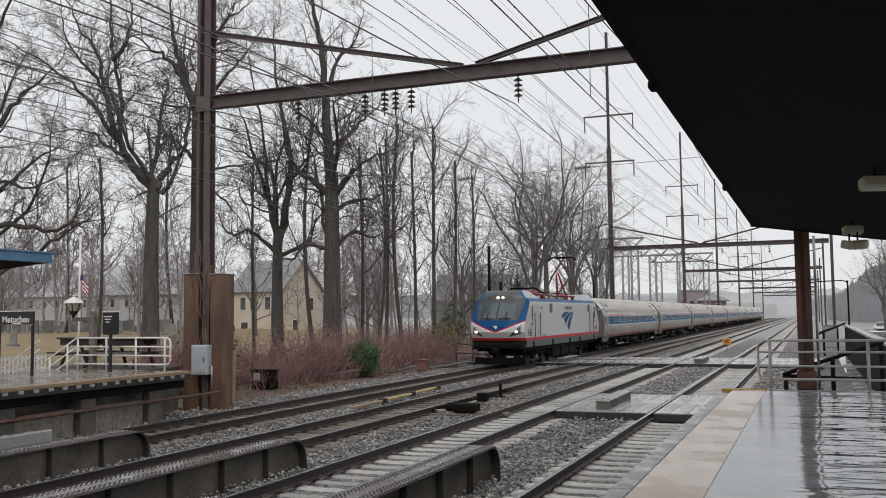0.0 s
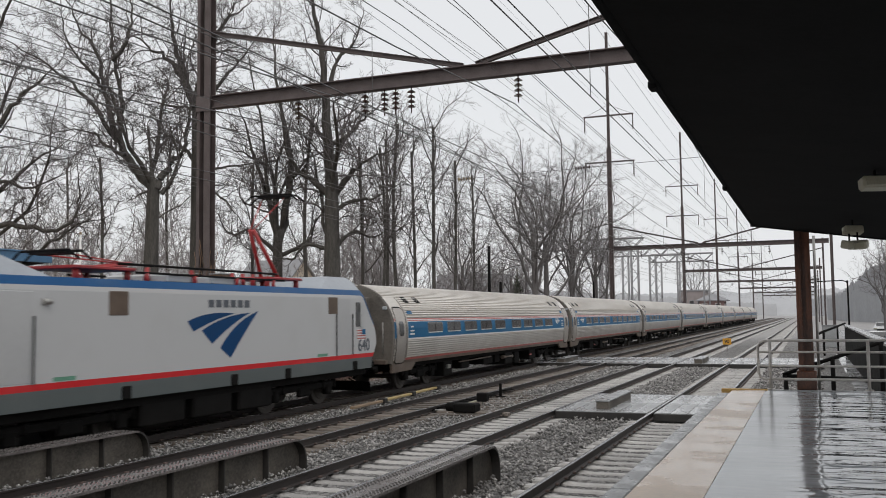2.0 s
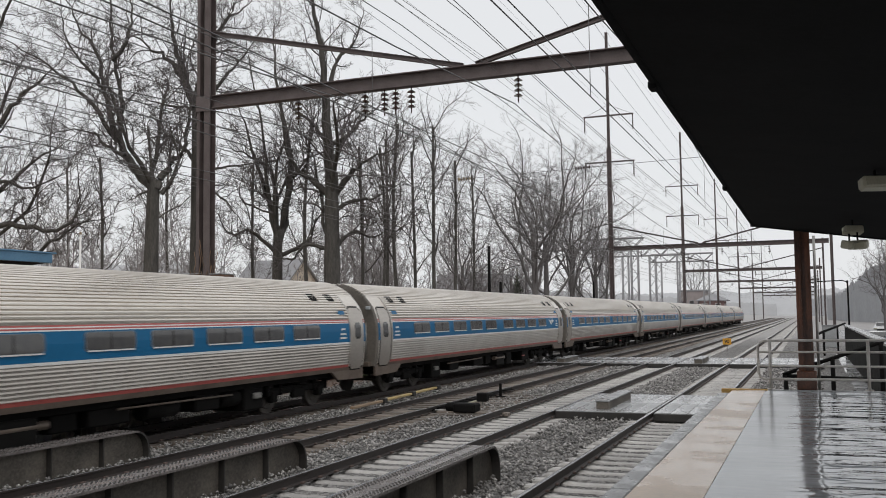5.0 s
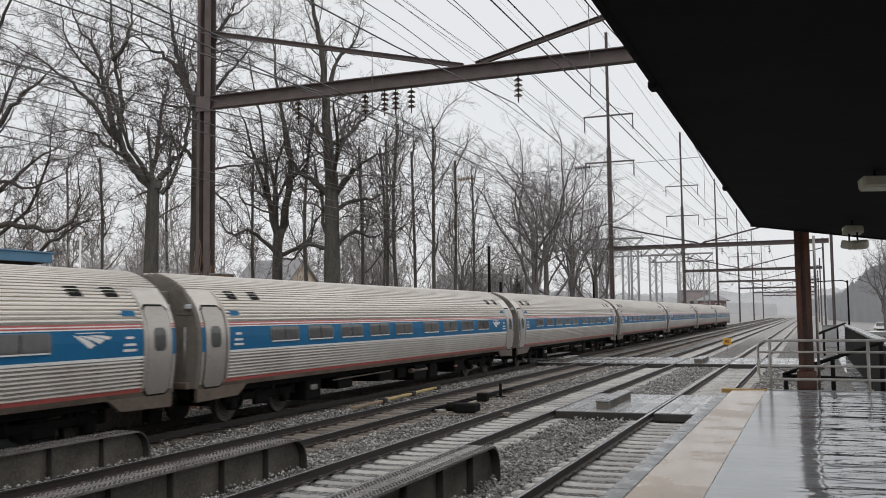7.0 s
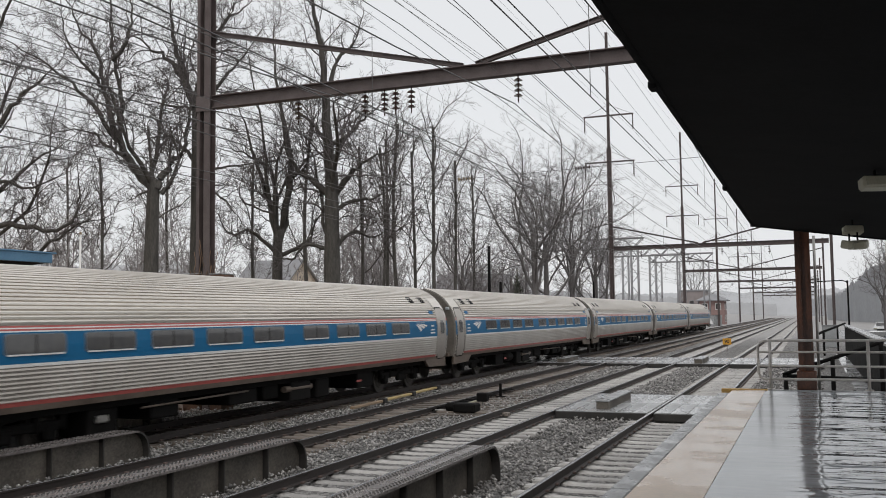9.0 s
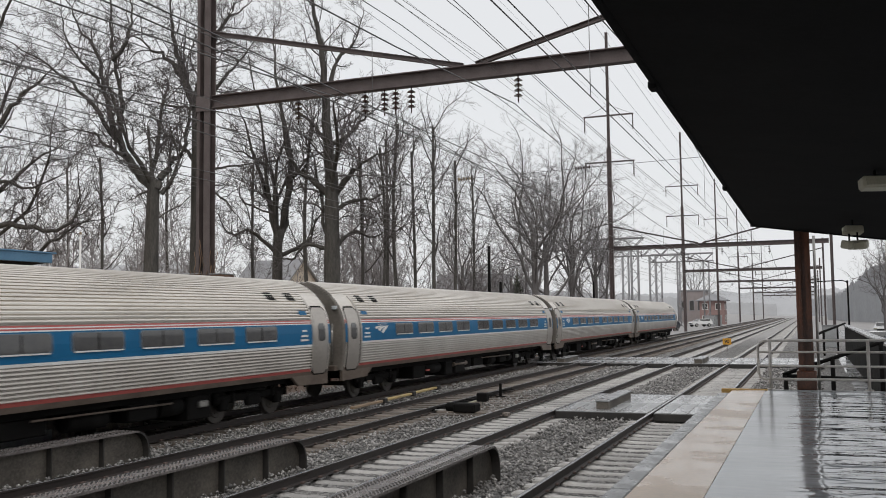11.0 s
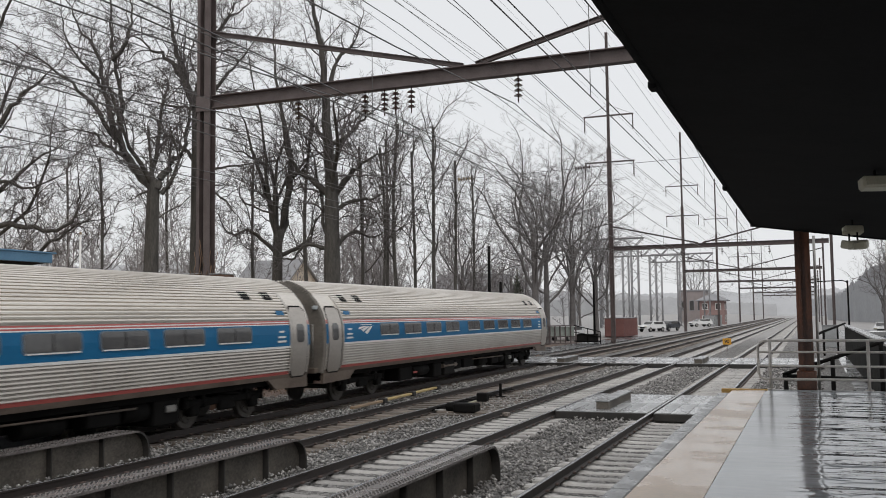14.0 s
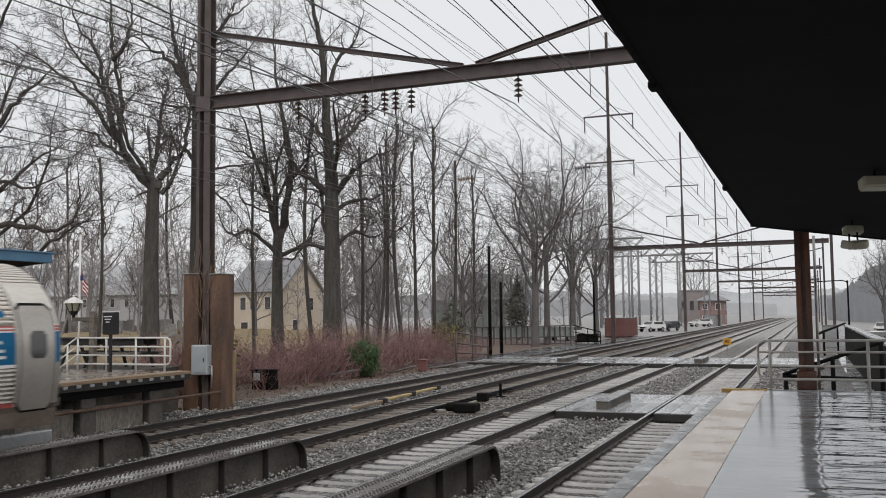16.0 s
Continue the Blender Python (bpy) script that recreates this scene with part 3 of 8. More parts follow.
# ---------------------------------------------------------------- bridge girders between the tracks
def build_girder(x, z_top):
    t = thing("bridge_girder", x, 0, 0, "dark riveted steel bridge girder with wet top flange", "bridge girder", "bridge girders", "structure")
    y0, y1, w = -20.0, 15.9, 0.5
    bm = bmesh.new()
    # web plate with a rounded end
    nose = [(y1 - 0.42 + 0.42 * math.sin(a * math.pi / 12), z_top - 0.42 + 0.42 * math.cos(a * math.pi / 12)) for a in range(7)]
    prof = [(y0, -0.3), (y1 - 0.02, -0.3)] + [(y - 0.02, z - 0.02) for y, z in nose[::-1]] + [(y0, z_top - 0.02)]
    for s in (-1, 1):
        ring = [bm.verts.new((s * 0.1, y, z)) for y, z in prof]
        bm.faces.new(ring if s > 0 else ring[::-1])
    bm.verts.ensure_lookup_table()
    n = len(prof)
    for k in range(n):
        bm.faces.new((bm.verts[k], bm.verts[(k + 1) % n], bm.verts[n + (k + 1) % n], bm.verts[n + k]))
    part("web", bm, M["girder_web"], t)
    path = [(y0, z_top)] + nose + [(y1, -0.28)]
    vs, fs = [], []
    for q, (y, z) in enumerate(path):
        ya, za = path[max(q - 1, 0)]
        yb, zb = path[min(q + 1, len(path) - 1)]
        ln = math.hypot(yb - ya, zb - za)
        ny, nz = -(zb - za) / ln * 0.02, (yb - ya) / ln * 0.02
        vs += [(-w / 2, y - ny, z - nz), (w / 2, y - ny, z - nz), (w / 2, y + ny, z + nz), (-w / 2, y + ny, z + nz)]
    for q in range(len(path) - 1):
        fs += [(4 * q + r, 4 * q + (r + 1) % 4, 4 * q + 4 + (r + 1) % 4, 4 * q + 4 + r) for r in range(4)]
    fs += [(3, 2, 1, 0), tuple(4 * (len(path) - 1) + r for r in range(4))]
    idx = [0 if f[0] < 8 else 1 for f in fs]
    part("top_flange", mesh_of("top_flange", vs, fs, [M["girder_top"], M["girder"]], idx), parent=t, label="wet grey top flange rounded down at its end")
    y = y1 - 1.3
    stiff = bpy.data.meshes.new("stiffener")
    bm = box((0, 0, 0), (w - 0.08, 0.03, z_top + 0.24))
    bm.to_mesh(stiff)
    bm.free()
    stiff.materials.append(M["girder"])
    dots = []
    while y > 0:
        part("stiffener", stiff, parent=t, m=pose(0, y, (z_top - 0.3) / 2))
        y -= 1.35
    for k in range(140):
        yy = y1 - 0.5 - 0.1 * k
        dots += [pose(s, yy, z_top + 0.025) for s in (-0.2, -0.13, 0.13, 0.2)]
    riv = bpy.data.meshes.new("rivet")
    bm = bmesh.new()
    bmesh.ops.create_cone(bm, cap_ends=True, segments=6, radius1=0.02, radius2=0.01, depth=0.02)
    bm.to_mesh(riv)
    bm.free()
    tagged(part("rivets", joined("rivets", riv, dots, M["girder"]), parent=t), kind="stuff")


for gx, gz in ((-13.34, 0.39), (-9.54, 0.36), (-5.55, 0.40)):
    build_girder(gx, gz)


# ---------------------------------------------------------------- crossing panels
def build_crossing(name, y0, y1, xs, z=0.0):
    t = thing(name, 0, 0, 0, "wet grey timber crossing panels laid between the rails", "level crossing", kind="structure")
    for x0, x1 in xs:
        n = max(1, round((x1 - x0) / 0.45))
        w = (x1 - x0) / n
        bm0 = box((0, 0, 0), (w - 0.015, y1 - y0, 0.16), 0.008)
        me = bpy.data.meshes.new("crossing_panel")
        bm0.to_mesh(me)
        bm0.free()
        me.materials.append(M["panel_slab"])
        for k in range(n):
            part("crossing_panel", me, parent=t, m=pose(x0 + w * (k + 0.5), (y0 + y1) / 2, z - 0.08))
        part("end_beam", box(((x0 + x1) / 2, y0 - 0.05, z - 0.12), (x1 - x0, 0.08, 0.2), 0.01), M["girder"], t, "black end beam")


A, B, C, D = TRACKS["a"], TRACKS["b"], TRACKS["c"], TRACKS["d"]
build_crossing("crossing_near", 25.6, 31.3, [(B + 0.83, A - 0.83), (A - 0.66, A + 0.66)])
build_crossing("crossing_far", 50.5, 57.2, [(D + 0.83, C - 0.83), (C - 0.66, C + 0.66), (C + 0.83, B - 0.83), (B - 0.66, B + 0.66), (B + 0.83, A - 0.83), (A - 0.66, A + 0.66), (A + 0.83, 0.5), (D - 0.66, D + 0.66), (D - 3.5, D - 0.83)])


def build_cable_box(x, y0, y1, h, w):
    t = thing("crossing_kerb_box", x, y0, 0, "grey boxed step standing on the crossing panels", "lineside box", "lineside boxes")
    part("cover", box((0, (y1 - y0) / 2, h - 0.02), (w, y1 - y0, 0.05), 0.01), M["panel_slab"], t)
    part("body", box((0, (y1 - y0) / 2, (h - 0.045 + 0.002) / 2), (w - 0.05, y1 - y0 - 0.05, h - 0.047)), M["girder_web"], t)


build_cable_box(-5.62, 26.1, 29.6, 0.26, 0.4)
build_cable_box(-5.7, 50.6, 54.0, 0.26, 0.45)
build_cable_box(-13.2, 50.6, 54.0, 0.26, 0.45)


# ---------------------------------------------------------------- overhead line
MAST_X, MAST_RX, FAR_RX = -18.2, 3.1, 1.9
PORTALS = [24.9, 90.5, 146.5, 202.0, 264.0, 330.0, 396.0]
BEAM_Z = 9.8


def build_mast(x, y, height, arms=(), near=False, base=-0.3, label="tall rust-brown steel catenary mast with cross arms"):
    t = thing("catenary_mast", x, y, 0, label, "catenary mast", "catenary masts")
    if near and arms:
        for name, xa, xb in (("flange_channel", -0.26, -0.15), ("web_channel", 0.02, 0.26)):
            k, e = (1, xa) if xa > 0 else (-1, xb)
            o = xb if xa > 0 else xa
            prof = [(o, -0.155), (e, -0.155), (e, 0.155), (o, 0.155), (o, 0.13), (e + k * 0.025, 0.13), (e + k * 0.025, -0.13), (o, -0.13)]
            vs = [(px_, py_, z) for z in (base, height) for px_, py_ in prof]
            fs = [(q, (q + 1) % 8, 8 + (q + 1) % 8, 8 + q) for q in range(8)]
            part(name, mesh_of(name, vs, fs, M["steel_rust"]), parent=t)
        # dark plate closes the slot, its inner shade put into the colour
        part("web_plate", box((-0.06, 0.06, (height + base) / 2), (0.2, 0.02, height - base)), M["girder"], t)
        for z in (9.75,):
            part("gusset_plate", box((0.0, -0.18, z), (0.56, 0.02, 0.5), 0.004), M["steel_rust"], t)
        bm = bmesh.new()
        for q in range(130):
            for rx in (-0.2, 0.07, 0.21):
                add_box(bm, (rx, -0.16, 0.1 + 0.11 * q), (0.03, 0.014, 0.03))
        tagged(part("rivets", bm, M["steel_rust"], t), kind="stuff")
    else:
        plain_shaft(t, height, base, near)
    for z in arms:
        cross_arm(t, z)
    return t


def plain_shaft(t, height, base, near):
    """A rolled mast in two stages."""
    bm = bmesh.new()
    w0 = 0.36 if near else 0.42 if height > 20 else 0.26
    add_ibeam(bm, (0, 0, base), (0, 0, height * 0.62), w0, 0.32 if near else 0.34 if height > 20 else 0.22, 0.03, (1, 0, 0))
    part("shaft", bm, M["steel_rust"], t)
    bm = bmesh.new()
    add_ibeam(bm, (0, 0, height * 0.62), (0, 0, height), 0.26, 0.24, 0.03, (1, 0, 0))
    part("upper_shaft", bm, M["steel_rust"], t)


def cross_arm(t, z):
    bm = bmesh.new()
    add_box(bm, (0, 0.1, z), (5.0, 0.14, 0.14))
    add_rod(bm, (-2.4, 0.1, z), (0, 0.1, z + 1.1), 0.02, 5)
    add_rod(bm, (2.4, 0.1, z), (0, 0.1, z + 1.1), 0.02, 5)
    arm = part("cross_arm", bm, M["steel_rust"], t)
    for s in (-1, 1):
        bm = bmesh.new()
        add_rod(bm, (s * 2.42, 0.1, z), (s * 2.42, 0.1, z - 1.6), 0.045, 6)
        for k in range(5):
            add_rod(bm, (s * 2.42, 0.1, z - 0.5 - 0.2 * k), (s * 2.42, 0.1, z - 0.56 - 0.2 * k), 0.1, 8, 0.05)
        part("insulator", bm, M["porcelain"], arm)


def insulator_mesh(discs, r=0.13, pitch=0.15):
    bm = bmesh.new()
    add_rod(bm, (0, 0, 0), (0, 0, -discs * pitch - 0.2), 0.02, 6)
    for k in range(discs):
        z = -0.1 - k * pitch
        add_rod(bm, (0, 0, z - 0.06), (0, 0, z), r, 12, 0.05)
    me = bpy.data.meshes.new("insulator")
    bm.to_mesh(me)
    bm.free()
    me.materials.append(M["porcelain"])
    return me


INSULATOR = insulator_mesh(4, 0.13, 0.15)


def build_portal(y, z, near=False):
    end_x = MAST_RX if near else FAR_RX
    t = thing("portal_beam", 0, y, z, "rust-brown steel portal beam across the four tracks", "portal beam", "portal beams")
    bm = bmesh.new()
    add_ibeam(bm, (MAST_X + 0.2, 0, 0), (end_x - 0.2, 0, 0), 0.42, 0.32, 0.03)
    part("beam", bm, M["steel_rust"], t)
    xm = (MAST_X + end_x) / 2
    for x, xe in ((MAST_X, xm - 1.7), (end_x, xm - 1.3)):
        bm = bmesh.new()
        add_ibeam(bm, (x, 0, 0.24 + 0.237 * abs(x - xe)), (xe, 0, 0.24), 0.14, 0.14, 0.02)
        part("brace", bm, M["steel_rust"], t)
    hang = (-7.57, -10.92, -11.44, -11.81, -12.47, -14.81, -3.4) if near else (A, B, C, D)
    for x in hang:
        part("insulator", INSULATOR, parent=t, m=pose(x, 0, -0.22))
    return t


for k, y in enumerate(PORTALS):
    near = k == 0
    build_mast(MAST_X if k else MAST_X - 0.12, y, 31.0 if k else 30.5, (22.5, 17.8), near)
    build_mast(MAST_RX if near else FAR_RX, y, 13.5, (), near, label="rust-brown steel mast holding the portal beam")
    build_portal(y, BEAM_Z if k == 0 else 9.1, near)


def build_wires():
    """Contact and messenger wires with their droppers, a thing for each track; feeders and high-voltage lines."""
    stops = [-40.0] + PORTALS
    for key, x in TRACKS.items():
        t = thing("overhead_line", 0, 0, 0, "messenger and contact wires with thin droppers above a track", "overhead line", "overhead lines")
        for name, zt, zs, r in (("messenger_wire", 8.75, 7.5, 0.016), ("auxiliary_wire", 6.75, 6.7, 0.012), ("contact_wire", 6.5, 6.5, 0.012)):
            bm = bmesh.new()
            pts = []
            for a, b in zip(stops, stops[1:]):
                for k in range(8):
                    u = k / 8
                    pts.append((x, a + (b - a) * u, zt - (zt - zs) * 4 * u * (1 - u)))
            pts.append((x, stops[-1], zt))
            tube_path(bm, pts, r, 4)
            part(name, bm, M["wire"], t)
        bm = bmesh.new()
        for a, b in zip(stops[:4], stops[1:4]):
            n = 7
            for k in range(1, n):
                u = k / n
                add_rod(bm, (x, a + (b - a) * u, 6.5), (x, a + (b - a) * u, 8.75 - 1.25 * 4 * u * (1 - u)), 0.007, 4)
        tagged(part("droppers", bm, M["wire"], t), kind="stuff")
    lines = [(MAST_X + s * 2.42, z, 0.014) for s in (-1, 1) for z in (20.9, 16.2)]
    lines += [(MAST_X, 31.2, 0.012), (-9.44, 11.98, 0.022), (-9.0, 11.42, 0.018), (-8.2, 9.75, 0.010), (-8.2, 9.9, 0.010), (-11.2, 11.5, 0.02), (-12.4, 12.1, 0.012), (-5.4, 10.9, 0.010), (-6.5, 11.4, 0.010), (-18.6, 11.05, 0.022), (-16.4, 11.2, 0.02), (-20.6, 11.0, 0.016), (-19.4, 8.8, 0.018), (-19.4, 8.65, 0.014), (-20.2, 7.6, 0.012), (-20.2, 7.45, 0.012), (-14.8, 8.7, 0.012), (-12.47, 8.9, 0.012)]
    for x, z, r in lines:
        bm = bmesh.new()
        pts = []
        for a, b in zip(stops, stops[1:]):
            for k in range(6):
                u = k / 6
                pts.append((x, a + (b - a) * u, z - 0.45 * 4 * u * (1 - u)))
        pts.append((x, stops[-1], z))
        tube_path(bm, pts, r * 0.75, 4)
        tagged(part("feeder_wire", bm, M["wire"]), "thin grey feeder wire strung from mast to mast", "wire", "feeder wires")


build_wires()


# ---------------------------------------------------------------- the train
SPEED, CAR_PITCH = 17.72, 25.98
GAP0 = 37.71 + SPEED * 1.5            # the joint between locomotive and first coach at 0 s
HALF = 9.3                            # half the length of the locomotive's body
LOCO0 = GAP0 - 9.66
M["stainless"] = material("stainless", (0.82, 0.775, 0.715), 0.3, metal=0.8, color2=(0.63, 0.58, 0.52), scale=0.7, fine=12, bump=0.02, stretch=(1, 0.3, 3))
M["stainless_dull"] = material("stainless_dull", (0.54, 0.505, 0.465), 0.36, metal=0.75, color2=(0.40, 0.365, 0.33), scale=0.9, fine=14, bump=0.02)
M["skirt_brown"] = material("skirt_brown", (0.2, 0.16, 0.13), 0.5, metal=0.4, color2=(0.1, 0.075, 0.06), scale=1.5, fine=14, bump=0.03)
M["coach_blue"] = material("coach_blue", (0.007, 0.125, 0.275), 0.42, color2=(0.006, 0.1, 0.225), scale=0.8, fine=10, bump=0.0, spec=0.2)
M["emblem_blue"] = material("emblem_blue", (0.004, 0.05, 0.15), 0.42, color2=(0.003, 0.042, 0.125), scale=0.8, fine=10, bump=0.0, spec=0.15)
M["coach_red"] = material("coach_red", (0.43, 0.09, 0.08), 0.4, color2=(0.34, 0.075, 0.066), scale=1.2, fine=12, bump=0.0)
M["coach_white"] = material("coach_white", (0.75, 0.75, 0.74), 0.4, color2=(0.62, 0.62, 0.6), scale=1.2, fine=12, bump=0.0)
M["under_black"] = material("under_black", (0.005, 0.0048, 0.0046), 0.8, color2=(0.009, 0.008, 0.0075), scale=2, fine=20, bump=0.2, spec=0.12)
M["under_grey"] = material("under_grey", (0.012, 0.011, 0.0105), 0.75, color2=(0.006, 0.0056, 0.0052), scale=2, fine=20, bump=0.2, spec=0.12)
M["wheel_steel"] = material("wheel_steel", (0.09, 0.08, 0.072), 0.5, metal=0.4, color2=(0.04, 0.036, 0.032), scale=4, fine=20)
M["window_frame"] = material("window_frame", (0.12, 0.16, 0.2), 0.4, metal=0.3, color2=(0.09, 0.12, 0.15), scale=1.2, fine=12, bump=0.0)
# Gangway and coach end walls, darkened part of the way for shade between coaches.
M["rubber"] = material("rubber", (0.17, 0.152, 0.132), 0.6, color2=(0.085, 0.075, 0.064), scale=1.5, fine=14, bump=0.1)
M["silver_paint"] = material("silver_paint", (0.48, 0.482, 0.483), 0.35, metal=0.1, color2=(0.44, 0.442, 0.443), scale=0.6, fine=8, bump=0.0, coat=0.3)
M["panto_red"] = material("panto_red", (0.38, 0.03, 0.03), 0.45, color2=(0.25, 0.025, 0.025), scale=3, fine=20, bump=0.05)
M["mesh_brown"] = material("mesh_brown", (0.13, 0.09, 0.065), 0.6, color2=(0.08, 0.055, 0.04), scale=3, fine=40)
M["head_lamp"] = glow("head_lamp", (1.0, 0.98, 0.88), 2.5)
M["number_grey"] = material("number_grey", (0.09, 0.1, 0.12), 0.4, bump=0)
M["glass_cab"] = material("glass_cab", (0.06, 0.085, 0.1), 0.06, color2=(0.04, 0.06, 0.07), scale=0.5, fine=4, bump=0, coat=1.0)
M["panel_green"] = material("panel_green", (0.12, 0.3, 0.2), 0.5, bump=0)
WHEELS = []


def wheelset(bogie, y, r, slow_key):
    """Two wheels on their axle; it rolls."""
    bm = bmesh.new()
    for s in (-1, 1):
        add_rod(bm, (s * 0.7, 0, 0), (s * 0.82, 0, 0), r, 28)
        add_rod(bm, (s * 0.68, 0, 0), (s * 0.7, 0, 0), r + 0.028, 28)
        add_rod(bm, (s * 0.82, 0, 0), (s * 0.84, 0, 0), r * 0.72, 20, r * 0.68)
        add_rod(bm, (s * 0.84, 0, 0), (s * 0.9, 0, 0), r * 0.3, 12)
        for k in range(6):
            a = k * math.pi / 3
            add_box(bm, (s * 0.845, math.cos(a) * r * 0.5, math.sin(a) * r * 0.5), (0.02, r * 0.1, r * 0.1))
    add_rod(bm, (-0.8, 0, 0), (0.8, 0, 0), 0.08, 12)
    w = part("wheelset", bm, M["wheel_steel"], bogie, m=pose(0, y, r))
    WHEELS.append((w, slow_key, y, r))
    return w


def bogie(car, y, base, r, key, side_x=1.0):
    bm = bmesh.new()
    for s in (-1, 1):
        add_box(bm, (s * side_x, 0, 0.62), (0.14, base + 0.7, 0.2), 0.03)
        for e in (-1, 1):
            add_box(bm, (s * side_x, e * base / 2, 0.48), (0.22, 0.34, 0.34), 0.05)
            add_rod(bm, (s * (side_x + 0.02), e * base / 2 - 0.35, 0.5), (s * (side_x + 0.02), e * base / 2 - 0.35, 0.85), 0.09, 8)
            add_rod(bm, (s * (side_x + 0.02), e * base / 2 + 0.35, 0.5), (s * (side_x + 0.02), e * base / 2 + 0.35, 0.85), 0.09, 8)
        add_box(bm, (s * (side_x + 0.05), 0, 0.5), (0.16, 0.7, 0.28), 0.05)
        add_rod(bm, (s * (side_x + 0.1), -0.5, 0.85), (s * (side_x + 0.1), 0.5, 0.75), 0.05, 8)
    add_box(bm, (0, 0, 0.66), (side_x * 2, 0.5, 0.24), 0.03)
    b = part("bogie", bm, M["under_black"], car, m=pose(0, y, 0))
    for e in (-1, 1):
        wheelset(b, e * base / 2, r, key + ("f" if e < 0 else "r"))
    return b


def coach_section():
    """Half outline of the coach from the side sill up to the roof's middle: (x, z, material of the strip that starts here)."""
    def half(z):
        if z <= 2.0:
            u = (2.0 - z) / 1.1
            return 1.6 - 0.14 * u * u
        u = (z - 2.0) / 1.86
        return 1.6 * (1 - u ** 2.6) ** 0.62 if u < 1 else 0.0
    out = [(half(1.0), 1.0, 3), (half(1.12), 1.12, 2), (half(1.2), 1.2, 0)]
    z = 1.215
    while z < 1.8:          # fluted lower side: proud ribs with deep grooves between
        out += [(half(z) + 0.022, z, 5), (half(z + 0.036) + 0.010, z + 0.036, 5), (half(z + 0.040) - 0.042, z + 0.040, 5), (half(z + 0.079) - 0.042, z + 0.079, 5)]
        z += 0.082
    out += [(half(1.85) + 0.004, 1.85, 4), (half(1.91) + 0.004, 1.91, 1), (half(2.25) + 0.004, 2.25, 1), (half(2.5) + 0.004, 2.5, 4), (half(2.525) + 0.004, 2.525, 2), (half(2.56) + 0.004, 2.56, 4), (half(2.585) + 0.004, 2.585, 2), (half(2.62), 2.62, 0)]
    # flutes stepped evenly along the curve, up and over the roof
    fine = [(half(2.65 + 1.21 * k / 3000), 2.65 + 1.21 * k / 3000) for k in range(3001)]
    run = [0.0]
    for (xa, za), (xb, zb) in zip(fine, fine[1:]):
        run.append(run[-1] + math.hypot(xb - xa, zb - za))

    def along(d, lift):
        i = 0
        lo, hi = 0, len(run) - 1
        while hi - lo > 1:
            i = (lo + hi) // 2
            lo, hi = (i, hi) if run[i] <= d else (lo, i)
        (xa, za), (xb, zb) = fine[lo], fine[hi]
        ln = math.hypot(xb - xa, zb - za) or 1.0
        return (xa + lift * (zb - za) / ln, za - lift * (xb - xa) / ln, 0)
    d = 0.0
    while d < run[-1] - 0.15:
        out += [along(d, 0.014), along(d + 0.03, 0.026), along(d + 0.060, 0.018), along(d + 0.064, -0.034), along(d + 0.095, -0.034)]
        d += 0.098
    out.append((0.0, 3.86, 0))
    return out, half


SECTION, coach_half = coach_section()


def coach_body():
    half_pts = SECTION
    ring = [(x, z) for x, z, _ in half_pts] + [(-x, z) for x, z, _ in half_pts[-2::-1]]
    mats = [m for _, _, m in half_pts[:-1]]
    mats = mats + mats[::-1]
    L = 25.12
    ends = [(0.0, 0.965), (0.03, 0.99), (0.09, 1.0), (1.10, 1.0), (1.12, 1.0)]
    ys = [(y - L / 2, s) for y, s in ends] + [(L / 2 - y, s) for y, s in ends[::-1]]
    vs, fs, idx = [], [], []
    n = len(ring)
    for i, (y, s) in enumerate(ys):
        plain = i < 4 or i > 5
        for x, z in ring:
            xx = math.copysign(coach_half(z), x) if plain and 1.2 < z < 3.4 and abs(x) > 0.05 else x
            vs.append((xx * s, y, 2.2 + (z - 2.2) * (s * 0.8 + 0.2)))
    for i in range(len(ys) - 1):
        for k in range(n - 1):
            fs.append((i * n + k, (i + 1) * n + k, (i + 1) * n + k + 1, i * n + k + 1))
            mid = i == 4
            m = mats[k]
            if i in (0, 1, 7, 8):
                idx.append(7)
                continue
            idx.append(m if mid or m in (0, 3) else (5 if m == 1 and i in (0, 1, 7, 8) else 0 if m == 1 else m if i in (0, 1, 7, 8) else 0))
    for i in range(len(ys) - 1):
        fs.append((i * n, i * n + n - 1, (i + 1) * n + n - 1, (i + 1) * n))
        idx.append(6)
    # end walls: dirty steel, given the gangway's shade-darkened tone
    fs += [tuple(range(n)), tuple(range((len(ys) - 1) * n, len(ys) * n))[::-1]]
    idx += [7, 7]
    return mesh_of("body", vs, fs, [M["stainless"], M["coach_blue"], M["coach_red"], M["skirt_brown"], M["coach_white"], M["stainless_dull"], M["under_black"], M["rubber"]], idx)


